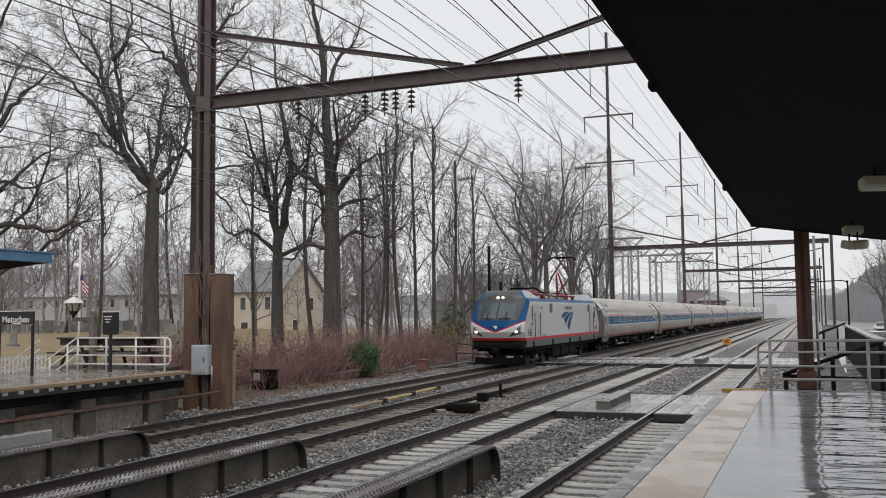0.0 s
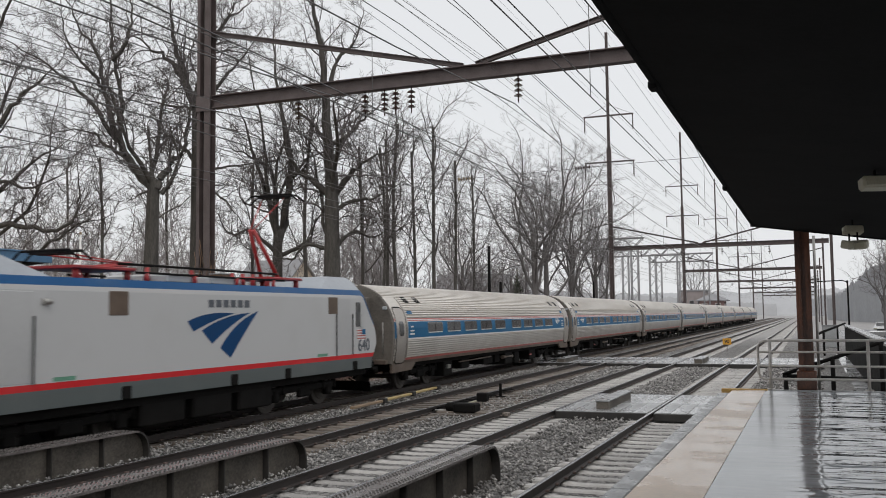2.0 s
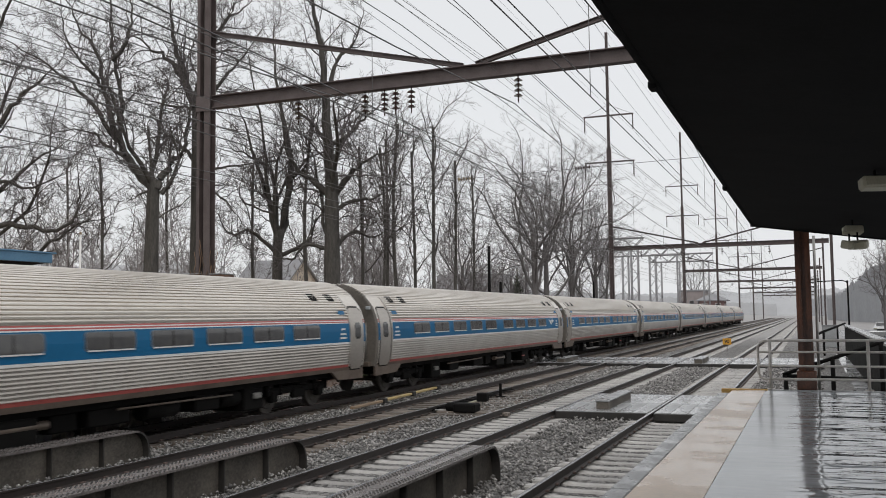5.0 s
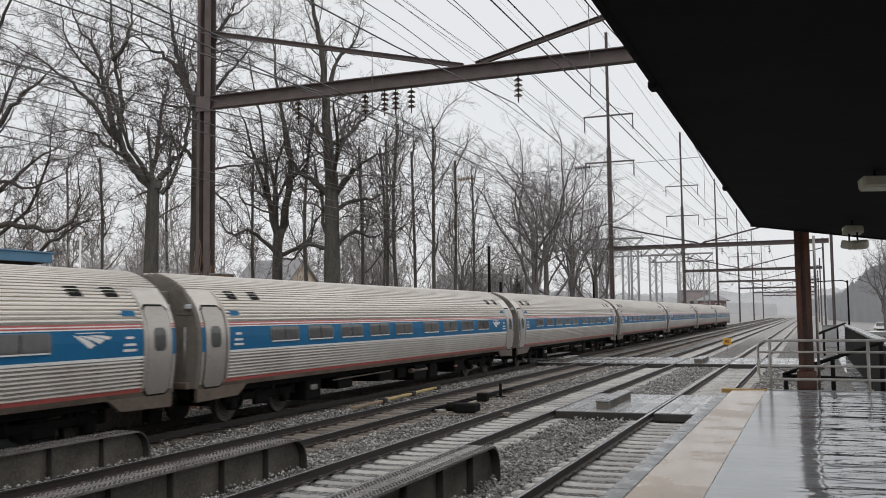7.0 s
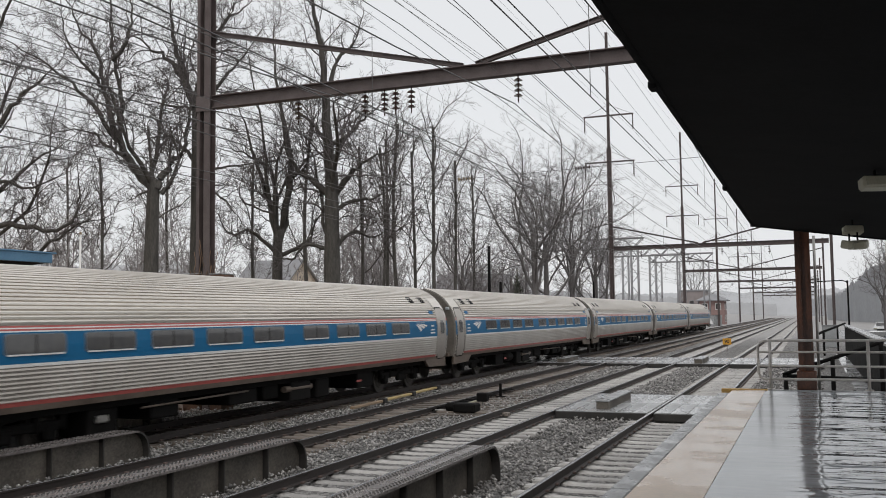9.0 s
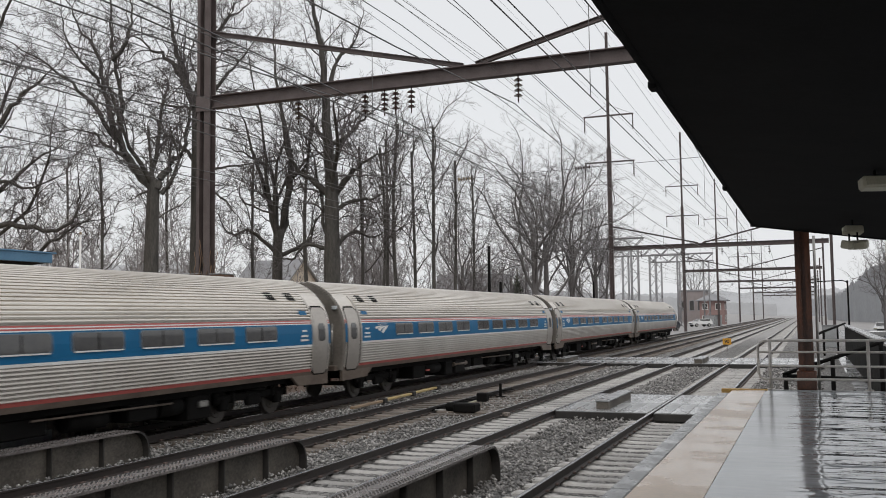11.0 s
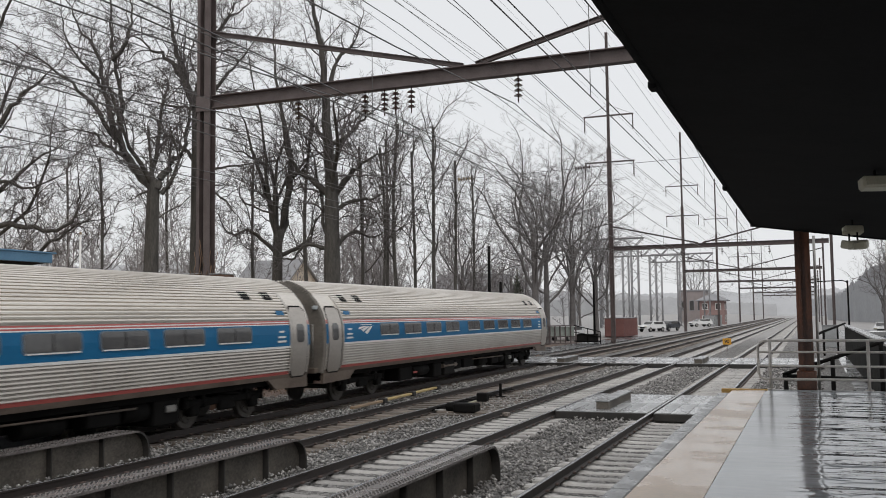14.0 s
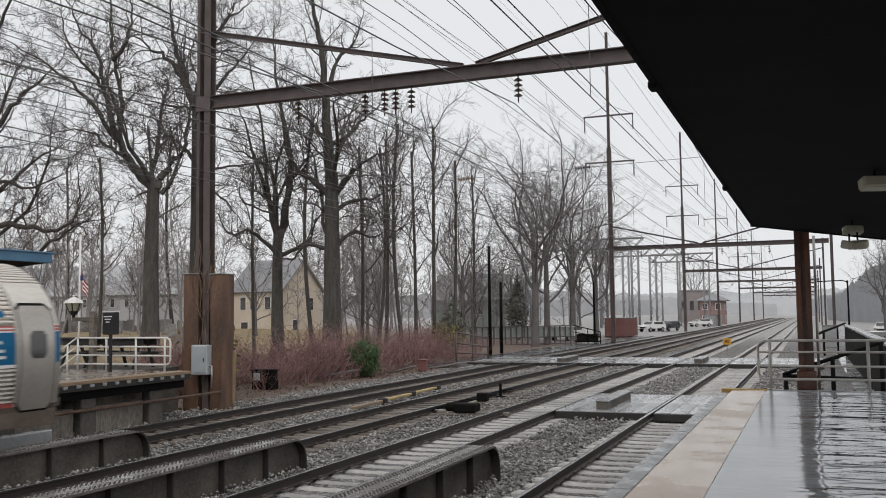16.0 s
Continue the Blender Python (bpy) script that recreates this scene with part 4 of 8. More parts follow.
def side_patch(name, y0, y1, z0, z1, out, mats, nz=6, corner=0.0, thick=0.02):
    """A panel that follows the coach's curved side, as a closed slab."""
    vs, fs = [], []
    ny = 2 if not corner else 6
    zs = [z0 + (z1 - z0) * k / nz for k in range(nz + 1)]
    for lay in (0, 1):
        for z in zs:
            inset = 0.0
            if corner:
                d = min(z - z0, z1 - z)
                inset = corner - math.sqrt(max(0, corner ** 2 - max(0, corner - d) ** 2)) if d < corner else 0
            x = coach_half(z) + out - lay * (thick + out)
            vs += [(x, y0 + inset, z), (x, y1 - inset, z)]
    n = 2 * (nz + 1)
    for k in range(nz):
        a = 2 * k
        fs.append((a, a + 1, a + 3, a + 2))
        fs.append((n + a, n + a + 2, n + a + 3, n + a + 1))
        fs.append((a, a + 2, n + a + 2, n + a))
        fs.append((a + 1, n + a + 1, n + a + 3, a + 3))
    fs += [(0, n, n + 1, 1), (n - 2, n - 1, 2 * n - 1, 2 * n - 2)]
    return mesh_of(name, vs, fs, mats)


def chevron(sign=1, size=1.0):
    """A swept three-bladed mark as a thin plate in y and z."""
    vs, fs = [], []
    for j, (a0, a1) in enumerate(((0.0, 0.26), (0.32, 0.6), (0.66, 0.95))):
        base = len(vs)
        for k in range(7):
            u = k / 6
            for e in (a0, a1):
                ang = math.radians(95 - 75 * e)
                rad = 0.15 + 0.85 * u
                bend = (1 - u) ** 2 * 0.5
                yy = -rad * math.sin(ang) * (1 - 0.25 * bend) * 0.9
                zz = -rad * math.cos(ang) - 0.12 * math.sin(u * 3.14) * 0.8
                vs.append((0, sign * yy * size, zz * size))
        for k in range(6):
            a = base + 2 * k
            fs.append((a, a + 1, a + 3, a + 2))
    return vs, fs


BLADES = (((-1.34, 2.65), (-0.5, 2.92), (0.6, 2.83), (-0.2, 2.72), (-1.1, 2.40)), ((-0.78, 2.42), (0.1, 2.8), (1.3, 2.85), (0.45, 2.58), (-0.36, 2.08)), ((-0.02, 1.97), (0.55, 2.62), (1.68, 2.9), (1.0, 2.3), (0.42, 1.70)))


def blade_points():
    """Three sweeping blades as strips of (y, z), with their faces."""
    pts, faces = [], []
    for top, up, tip, low, bot in BLADES:
        o = len(pts)
        for k in range(13):
            u = k / 12
            for p0, p1 in ((top, up), (bot, low)):
                pts.append(tuple((1 - u) ** 2 * p0[i] + 2 * u * (1 - u) * p1[i] + u * u * tip[i] for i in (0, 1)))
        faces += [(o + 2 * k, o + 2 * k + 1, o + 2 * k + 3, o + 2 * k + 2) for k in range(12)]
    return pts, faces


def build_coach():
    car = thing("passenger_coach", 0, 0, 0, "fluted stainless-steel passenger coach with blue window band", "railway coach", "coaches of the train")
    part("body", coach_body(), parent=car)
    L = 25.12
    # windows
    pane_w, n = 1.46, 9
    win = side_patch("window", -pane_w / 2 - 0.035, pane_w / 2 + 0.035, 2.065, 2.475, 0.016, M["window_frame"], nz=10, corner=0.08)
    pane = side_patch("pane", -pane_w / 2, pane_w / 2, 2.095, 2.455, 0.02, M["dark_glass"], nz=10, corner=0.07)
    sill = side_patch("sill", -pane_w / 2 + 0.05, pane_w / 2 - 0.02, 2.06, 2.09, 0.03, M["coach_white"], nz=1)
    divider = side_patch("divider", -0.018, 0.018, 2.11, 2.44, 0.024, M["under_grey"], nz=3)
    for s in (0, 180):
        for k in range(n):
            y = -7.98 + k * 2.02 + (0.54 if k > 3 else 0)
            w = part("window", win, parent=car, m=pose(0, y, 0, 0, 0, s))
            part("pane", pane, parent=w)
            part("sill", sill, parent=w)
            part("divider", divider, parent=w)
        for e in (-1, 1):
            yd = e * (L / 2 - 0.62)
            dark = side_patch("door_surround", -0.45, 0.45, 1.0, 3.05, 0.008, M["under_black"], nz=18, corner=0.14)
            leaf = side_patch("door", -0.41, 0.41, 1.04, 3.0, 0.018, M["stainless_dull"], nz=18, corner=0.12)
            pane_d = side_patch("door_pane", -0.2, 0.2, 2.0, 2.52, 0.026, M["dark_glass"], corner=0.07)
            d = part("door", leaf, parent=car, m=pose(0, yd, 0, 0, 0, s))
            part("surround", dark, parent=d)
            part("door_pane", pane_d, parent=d)
            part("end_trim", side_patch("end_trim", -0.05, 0.05, 1.2, 3.4, 0.034, M["stainless_dull"], nz=12), parent=car, m=pose(0, e * (L / 2 - 1.12), 0, 0, 0, s))
            for za, zb, mt in ((1.91, 2.5, "coach_blue"), (2.525, 2.56, "coach_red"), (2.585, 2.62, "coach_red")):
                part("end_band", side_patch("end_band", -0.055, 0.055, za, zb, 0.01, M[mt], nz=3), parent=car, m=pose(0, e * (L / 2 - 0.14), 0, 0, 0, s))
            # data plates and roof grilles
            part("destination_panel", side_patch("destination_panel", -0.2, 0.2, 2.78, 2.9, 0.03, M["coach_blue"], nz=1), parent=car, m=pose(0, e * (L / 2 - 1.55), 0, 0, 0, s))
            for k in (0, 1):
                part("roof_vent", side_patch("roof_vent", -0.2, 0.2, 3.2, 3.42, 0.035, M["under_grey"], nz=2), parent=car, m=pose(0, e * (L / 2 - 1.8 - 1.05 * k), 0, 0, 0, s))
            for zz, w_ in ((2.32, 0.24), (2.17, 0.36), (2.05, 0.42)):
                part("marking", side_patch("marking", -w_ / 2, w_ / 2, zz - 0.03, zz + 0.025, 0.012, M["coach_white"], nz=1), parent=car, m=pose(0, e * (L / 2 - 1.6), 0, 0, 0, s))
        pts, fs = blade_points()
        f = 1 if s == 0 else -1
        n0 = len(pts)
        v2 = [(coach_half(2.12 + (z - 1.7) * 0.24) + 0.012, f * (y - 0.17) * 0.36, 2.12 + (z - 1.7) * 0.24) for y, z in pts]
        v2 += [(coach_half(2.44) + 0.012, f * y, z) for y, z in ((-0.34, 2.435), (0.46, 2.435), (0.46, 2.455), (-0.34, 2.455))]
        part("emblem", mesh_of("emblem", v2, fs + [(n0, n0 + 1, n0 + 2, n0 + 3)], M["coach_white"]), parent=car, label="white swept emblem", m=pose(0, -9.85, 0, 0, 0, s))
    # lower corners beside the doors, underfloor gear
    for e in (-1, 1):
        for s in (-1, 1):
            bm = bmesh.new()
            pts = [(e * (L / 2 - 0.05), 1.02), (e * (L / 2 - 2.15), 1.02), (e * (L / 2 - 1.75), 0.74), (e * (L / 2 - 0.05), 0.7)]
            a = [bm.verts.new((s * 1.49, y, z)) for y, z in pts]
            b = [bm.verts.new((s * 1.40, y, z)) for y, z in pts]
            bm.faces.new(a)
            bm.faces.new(b[::-1])
            for k in range(4):
                bm.faces.new((a[k], b[k], b[(k + 1) % 4], a[(k + 1) % 4]))
            bmesh.ops.recalc_face_normals(bm, faces=bm.faces)
            part("step_skirt", bm, M["skirt_brown"], car)
        bm = bmesh.new()
        for k in range(4):
            add_box(bm, (0, e * (L / 2 + 0.055 + 0.105 * k), 2.2), (1.3 - 0.06 * (k % 2), 0.1, 2.4 - 0.06 * (k % 2)), 0.03)
        part("gangway", bm, M["rubber"], car, "dark rubber gangway")
        for s in (-1, 1):
            part("end_rail", rod((s * 1.18, e * (L / 2 + 0.05), 1.3), (s * 1.18, e * (L / 2 + 0.05), 2.5), 0.018, 6), M["galvanised"], car)
            part("marker_lamp", box((s * 1.25, e * (L / 2 + 0.03), 3.0), (0.16, 0.08, 0.12), 0.02), M["grey_box"], car)
            part("jumper_cable", rod((s * 0.85, e * (L / 2 + 0.02), 1.15), (s * 0.8, e * (L / 2 + 0.4), 0.8), 0.035, 6), M["under_black"], car)
        part("end_sill", box((0, e * (L / 2 + 0.1), 1.1), (2.7, 0.2, 0.16), 0.02), M["skirt_brown"], car)
        bm = bmesh.new()
        add_box(bm, (0, e * (L / 2 + 0.15), 0.75), (0.4, 0.56, 0.3), 0.04)
        part("coupler", bm, M["under_grey"], car)
        for s in (-1, 1):
            part("buffer", rod((s * 0.9, e * (L / 2 + 0.1), 0.72), (s * 0.9, e * (L / 2 + 0.1), 0.95), 0.1, 10), M["under_grey"], car)
        bogie(car, e * 9.1, 2.6, 0.455, "c")
    rng = random.Random(11)
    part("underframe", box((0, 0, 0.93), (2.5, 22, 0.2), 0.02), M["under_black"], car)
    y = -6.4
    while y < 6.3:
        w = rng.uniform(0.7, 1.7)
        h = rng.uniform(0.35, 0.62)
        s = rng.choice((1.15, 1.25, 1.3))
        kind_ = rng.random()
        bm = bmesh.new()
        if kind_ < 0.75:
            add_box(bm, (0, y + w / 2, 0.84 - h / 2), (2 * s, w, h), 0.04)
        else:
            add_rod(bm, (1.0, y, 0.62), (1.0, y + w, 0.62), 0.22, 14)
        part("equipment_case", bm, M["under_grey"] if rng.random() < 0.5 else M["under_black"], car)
        y += w + rng.uniform(0.1, 0.7)
    for s in (-1, 1):
        part("air_tank", rod((s * 1.22, -2.2, 0.66), (s * 1.22, -0.7, 0.66), 0.09, 12), M["skirt_brown"], car, "dull brown air tank")
        part("brake_pipe", rod((s * 1.3, 1.2, 0.78), (s * 1.3, 5.4, 0.74), 0.025, 6), M["skirt_brown"], car)
        part("valve", box((s * 1.28, 6.6, 0.62), (0.12, 0.34, 0.16), 0.03), M["galvanised"], car)
        part("warning_plate", box((s * 1.33, -5.2, 0.6), (0.02, 0.34, 0.06), 0.004), M["coach_red"], car)
    return car


# ---- locomotive
def loco_front_y(x, z):
    """Depth of the cab's face behind the nose, by width and height."""
    def base(z):
        pts = [(0.9, 0.45), (1.36, 0.28), (1.5, 0.18), (1.81, 0.0), (2.1, 0.03), (2.45, 0.18), (2.8, 0.46), (3.34, 0.9), (3.63, 1.05), (3.9, 1.26), (4.02, 1.6)]
        for (a, ya), (b, yb) in zip(pts, pts[1:]):
            if z <= b:
                u = max(0, (z - a) / (b - a))
                return ya + (yb - ya) * u
        return pts[-1][1]
    return base(z) + 0.42 * (abs(x) / 1.49) ** 2.6


def loco_half(z):
    return 1.49 if z < 3.38 else 1.49 - 0.78 * (z - 3.38)


def loco_paint():
    m = bpy.data.materials.new("loco_livery")
    m.use_nodes = True
    nt = m.node_tree
    b = nt.nodes["Principled BSDF"]
    b.inputs["Roughness"].default_value = 0.4
    b.inputs["Coat Weight"].default_value = 0.0
    b.inputs["Specular IOR Level"].default_value = 0.15
    tc = nt.nodes.new("ShaderNodeTexCoord")
    sp = nt.nodes.new("ShaderNodeSeparateXYZ")
    nt.links.new(tc.outputs["Object"], sp.inputs[0])
    X, Y, Z = sp.outputs

    def op(kind_, a, b_=None, c=None):
        n = nt.nodes.new("ShaderNodeMath")
        n.operation = kind_
        for k, v in enumerate((a, b_, c)):
            if v is None:
                continue
            if isinstance(v, (int, float)):
                n.inputs[k].default_value = v
            else:
                nt.links.new(v, n.inputs[k])
        return n.outputs[0]

    def lay(col, c, fac):
        mx = nt.nodes.new("ShaderNodeMixRGB")
        nt.links.new(fac, mx.inputs[0])
        if isinstance(col, tuple):
            mx.inputs[1].default_value = (*col, 1)
        else:
            nt.links.new(col, mx.inputs[1])
        mx.inputs[2].default_value = (*c, 1)
        return mx.outputs[0]

    def between(v, lo, hi):
        return op("MULTIPLY", op("GREATER_THAN", v, lo), op("LESS_THAN", v, hi))

    dirt = nt.nodes.new("ShaderNodeTexNoise")
    dirt.inputs["Scale"].default_value, dirt.inputs["Detail"].default_value = 0.9, 6
    nt.links.new(tc.outputs["Object"], dirt.inputs["Vector"])
    silver, blue, red, white, grey = (0.5, 0.503, 0.505), (0.003, 0.062, 0.18), (0.55, 0.025, 0.03), (0.75, 0.75, 0.75), (0.11, 0.125, 0.125)
    ay = op("ABSOLUTE", Y)                                  # the two cabs are alike
    d = op("SUBTRACT", HALF, ay)                            # metres behind the nearer nose
    ax = op("ABSOLUTE", X)
    vee = op("ADD", 1.78, op("MULTIPLY", op("POWER", op("DIVIDE", ax, 1.49), 1.15), 0.58))
    diag = op("ADD", 0.66, op("MULTIPLY", op("SUBTRACT", Z, 2.46), 0.86))      # rear edge of the blue on the cab's side
    front = op("LESS_THAN", d, diag)
    col = lay(silver, blue, between(Z, 3.40, 3.6))
    col = lay(col, blue, op("MULTIPLY", front, op("GREATER_THAN", Z, op("ADD", vee, 0.05))))
    col = lay(col, red, op("MULTIPLY", front, between(op("SUBTRACT", Z, vee), 0.0, 0.07)))
    col = lay(col, white, op("MULTIPLY", front, between(op("SUBTRACT", Z, vee), -0.06, 0.0)))
    mask = op("MULTIPLY", op("LESS_THAN", ax, op("ADD", 1.1, op("MULTIPLY", op("SUBTRACT", Z, 2.4), 0.2))), op("MULTIPLY", op("GREATER_THAN", Z, 2.42), op("LESS_THAN", d, 2.0)))
    col = lay(col, (0.085, 0.09, 0.098), mask)
    col = lay(col, red, between(Z, 1.37, 1.5))
    col = lay(col, grey, op("LESS_THAN", Z, 1.37))
    col = lay(col, (0.015, 0.015, 0.015), op("MULTIPLY", op("LESS_THAN", Z, 1.37), op("LESS_THAN", d, 0.75)))
    dm = nt.nodes.new("ShaderNodeMapRange")
    dm.inputs[1].default_value, dm.inputs[2].default_value, dm.inputs[4].default_value = 0.5, 0.8, 0.12
    nt.links.new(dirt.outputs[0], dm.inputs[0])
    col = lay(col, (0.3, 0.28, 0.25), dm.outputs[0])
    nt.links.new(col, b.inputs["Base Color"])
    return m


def loco_body():
    """Stack of plan outlines from sill to eaves, with the two raked cab faces."""
    zs = [1.0, 1.1, 1.37, 1.5, 1.65, 1.81, 1.95, 2.1, 2.28, 2.45, 2.6, 2.8, 3.0, 3.15, 3.3, 3.4, 3.58]
    m = 16
    vs, fs = [], []
    for z in zs:
        w = loco_half(z)
        fr = [(-w + 2 * w * k / m) for k in range(m + 1)]
        ring = [(x, -HALF + loco_front_y(x, z)) for x in fr] + [(x, HALF - loco_front_y(x, z)) for x in fr[::-1]]
        vs += [(x, y, z) for x, y in ring]
    n = 2 * (m + 1)
    for i in range(len(zs) - 1):
        for k in range(n):
            fs.append((i * n + k, i * n + (k + 1) % n, (i + 1) * n + (k + 1) % n, (i + 1) * n + k))
    fs += [tuple(range(n))[::-1], tuple(range((len(zs) - 1) * n, len(zs) * n))]
    return mesh_of("body", vs, fs, M["loco_livery"])


def cab_roof(sign):
    """The raised roof over a cab, falling back to the main roof."""
    prof = [(3.56, None), (3.65, None), (3.8, None), (3.94, None), (4.0, None)]
    m = 16
    vs, fs = [], []
    for z, _ in prof:
        w = loco_half(z) - 0.02
        back = 3.95 - (z - 3.56) * 2.4
        fr = [(-w + 2 * w * k / m) for k in range(m + 1)]
        ring = [(x, -HALF + loco_front_y(x, z) + 0.01) for x in fr] + [(w - 0.02, -HALF + back), (-w + 0.02, -HALF + back)]
        vs += [(x * 1, y * (1 if sign < 0 else -1), z) for x, y in ring]
    n = m + 3
    idx = []
    for i in range(len(prof) - 1):
        for k in range(n):
            f = (i * n + k, i * n + (k + 1) % n, (i + 1) * n + (k + 1) % n, (i + 1) * n + k)
            fs.append(f if sign < 0 else f[::-1])
            idx.append(1 if 1 <= k < m - 1 else 2 if k < m else 0)
    f = tuple(range((len(prof) - 1) * n, len(prof) * n))
    fs.append(f if sign < 0 else f[::-1])
    idx.append(0)
    return mesh_of("cab_roof", vs, fs, [M["cab_roof_paint"], M["mask_grey"], M["coach_blue"]], idx)


def face_patch(name, xa, xb, za, zb, out, mat, sign=-1, n=10, zfun=None):
    """A panel lying on the raked cab face. zfun(x): extra height of its lower edge."""
    vs, fs = [], []
    for lay in (0, 1):
        for j in range(n + 1):
            for i in range(n + 1):
                x = xa + (xb - xa) * i / n
                lo, hi = za, zb
                if zfun:
                    lo, hi = zfun(x)
                z = lo + (hi - lo) * j / n
                y = -HALF + loco_front_y(x, z) - out + lay * (out + 0.02)
                vs.append((x, y if sign < 0 else -y, z))
    k = (n + 1) ** 2
    for j in range(n):
        for i in range(n):
            a = j * (n + 1) + i
            f = (a, a + 1, a + n + 2, a + n + 1)
            fs.append(f if sign < 0 else f[::-1])
    edge = [i for i in range(n + 1)] + [j * (n + 1) + n for j in range(1, n + 1)] + [n * (n + 1) + i for i in range(n - 1, -1, -1)] + [j * (n + 1) for j in range(n - 1, 0, -1)]
    for a, b in zip(edge, edge[1:] + edge[:1]):
        f = (a, k + a, k + b, b)
        fs.append(f if sign < 0 else f[::-1])
    return mesh_of(name, vs, fs, mat, smooth=False)


def pantograph(loco, y, raised):
    p = part("pantograph_base", box((0, y, 3.86), (1.5, 1.9, 0.08), 0.02), M["panto_red"], loco, "red pantograph base")
    for s in (-1, 1):
        for e in (-1, 1):
            part("insulator", rod((s * 0.6, y + e * 0.8, 3.56), (s * 0.6, y + e * 0.8, 3.84), 0.08, 10), M["panto_red"], p)
    bm = bmesh.new()
    if raised:
        knee, top = (0, y - 0.7, 5.3), (0, y + 0.5, 6.4)
    else:
        knee, top = (0, y + 1.5, 4.05), (0, y - 0.9, 4.16)
    for s in (-1, 1):
        add_rod(bm, (s * 0.3, y + 0.3, 3.88), (knee[0] + s * 0.06, knee[1], knee[2]), 0.06, 8)
        add_rod(bm, (knee[0] + s * 0.05, knee[1], knee[2]), (top[0] + s * 0.4, top[1], top[2]), 0.018, 8)
    part("arm", bm, M["panto_red"], p)
    bm = bmesh.new()
    for e in (-0.18, 0.18):
        tube_path(bm, [(-0.95, top[1] + e, top[2] - 0.15), (-0.7, top[1] + e, top[2] + 0.05), (0.7, top[1] + e, top[2] + 0.05), (0.95, top[1] + e, top[2] - 0.15)], 0.03, 6)
    add_box(bm, (0, top[1], top[2]), (0.9, 0.4, 0.05))
    part("collector_head", bm, M["under_grey"], p)


def build_loco():
    M["loco_livery"] = loco_paint()
    M["cab_roof_paint"] = material("cab_roof_paint", (0.34, 0.37, 0.41), 0.35, color2=(0.28, 0.3, 0.33), scale=1, fine=10, bump=0, coat=0.3)
    M["mask_grey"] = material("mask_grey", (0.085, 0.09, 0.098), 0.4, bump=0)
    t = thing("electric_locomotive", 0, 0, 0, "silver electric locomotive with blue cab and red stripes", "locomotive")
    part("body", loco_body(), parent=t)
    for sg in (-1, 1):
        part("cab_roof", cab_roof(sg), parent=t, label="blue-grey raised cab roof")
        w = part("windscreen", face_patch("windscreen", -0.94, 0.94, 2.5, 3.32, 0.012, M["glass_cab"], sg), parent=t, label="wide raked dark windscreen")
        part("pillar", face_patch("pillar", -0.02, 0.02, 2.5, 3.32, 0.03, M["under_grey"], sg), parent=w)
        for s in (-1, 1):
            part("wiper", face_patch("wiper", s * 0.15, s * 0.75, 2.5, 2.53, 0.045, M["under_black"], sg, 4), parent=w)
            part("wiper_arm", face_patch("wiper_arm", s * 0.5, s * 0.53, 2.45, 2.85, 0.05, M["under_black"], sg, 4), parent=w)
        hl = part("headlight_band", face_patch("headlight_band", -0.7, 0.7, 3.52, 3.7, 0.012, M["dark_glass"], sg), parent=t)
        for s in (-1, 1):
            bm = bmesh.new()
            yy = sg * (HALF - loco_front_y(0.15, 3.61) + 0.02)
            add_rod(bm, (s * 0.14, yy, 3.61), (s * 0.14, yy + sg * 0.03, 3.61), 0.07, 16)
            part("headlight", bm, M["head_lamp"] if sg < 0 else M["lamp_lens"], hl, "lit round headlight" if sg < 0 else "")
            # lower lamp clusters, slanting outwards and up
            lens = part("lamp_cluster", face_patch("lamp_cluster", s * 0.72, s * 1.3, 1.55, 2.0, 0.014, M["dark_glass"], sg, 8, (lambda x: (1.56 + 0.18 * (abs(x) - 0.72) / 0.58, 1.6 + 0.55 * (abs(x) - 0.72) / 0.58))), parent=t, label="black slanted lamp cluster")
            bm = bmesh.new()
            yy = sg * (HALF - loco_front_y(1.12, 1.83) + 0.01)
            add_rod(bm, (s * 1.1, yy, 1.83), (s * 1.1, yy + sg * 0.05, 1.83), 0.07, 16)
            part("ditch_light", bm, M["head_lamp"] if sg < 0 else M["lamp_lens"], lens)
        vs, fs = chevron(1, 0.2)
        part("nose_emblem", mesh_of("nose_emblem", [(y * 1.3 + 0.14, sg * (HALF - loco_front_y(0.1, 2.1 + z) + 0.012), 2.14 + z * 0.9) for _, y, z in vs], fs, M["coach_white"]), parent=t, label="small white emblem")
        # front apron, coupler, plough, hoses
        bm = bmesh.new()
        add_box(bm, (0, sg * 8.9, 1.1), (2.6, 0.5, 0.3), 0.08)
        add_box(bm, (0, sg * 8.95, 0.95), (2.8, 0.3, 0.07), 0.02)
        part("front_sill", bm, M["under_black"], t)
        bm = bmesh.new()
        add_box(bm, (0, sg * 9.05, 0.86), (0.36, 0.7, 0.28), 0.05)
        for s in (-1, 1):
            tube_path(bm, [(s * 0.6, sg * 9.0, 0.95), (s * 0.62, sg * 9.15, 0.7), (s * 0.5, sg * 9.1, 0.5), (s * 0.35, sg * 9.0, 0.6)], 0.03, 6)
            add_rod(bm, (s * 1.05, sg * 9.05, 0.62), (s * 1.05, sg * 9.05, 1.0), 0.02, 6)
        add_rod(bm, (-1.1, sg * 9.15, 1.0), (1.1, sg * 9.15, 1.0), 0.025, 6)
        part("coupler", bm, M["under_black"], t)
        bm = bmesh.new()
        ring = [(-1.3, 8.75), (-0.6, 9.2), (0.6, 9.2), (1.3, 8.75)]
        lo = [bm.verts.new((x, sg * (y + 0.08), 0.16)) for x, y in ring]
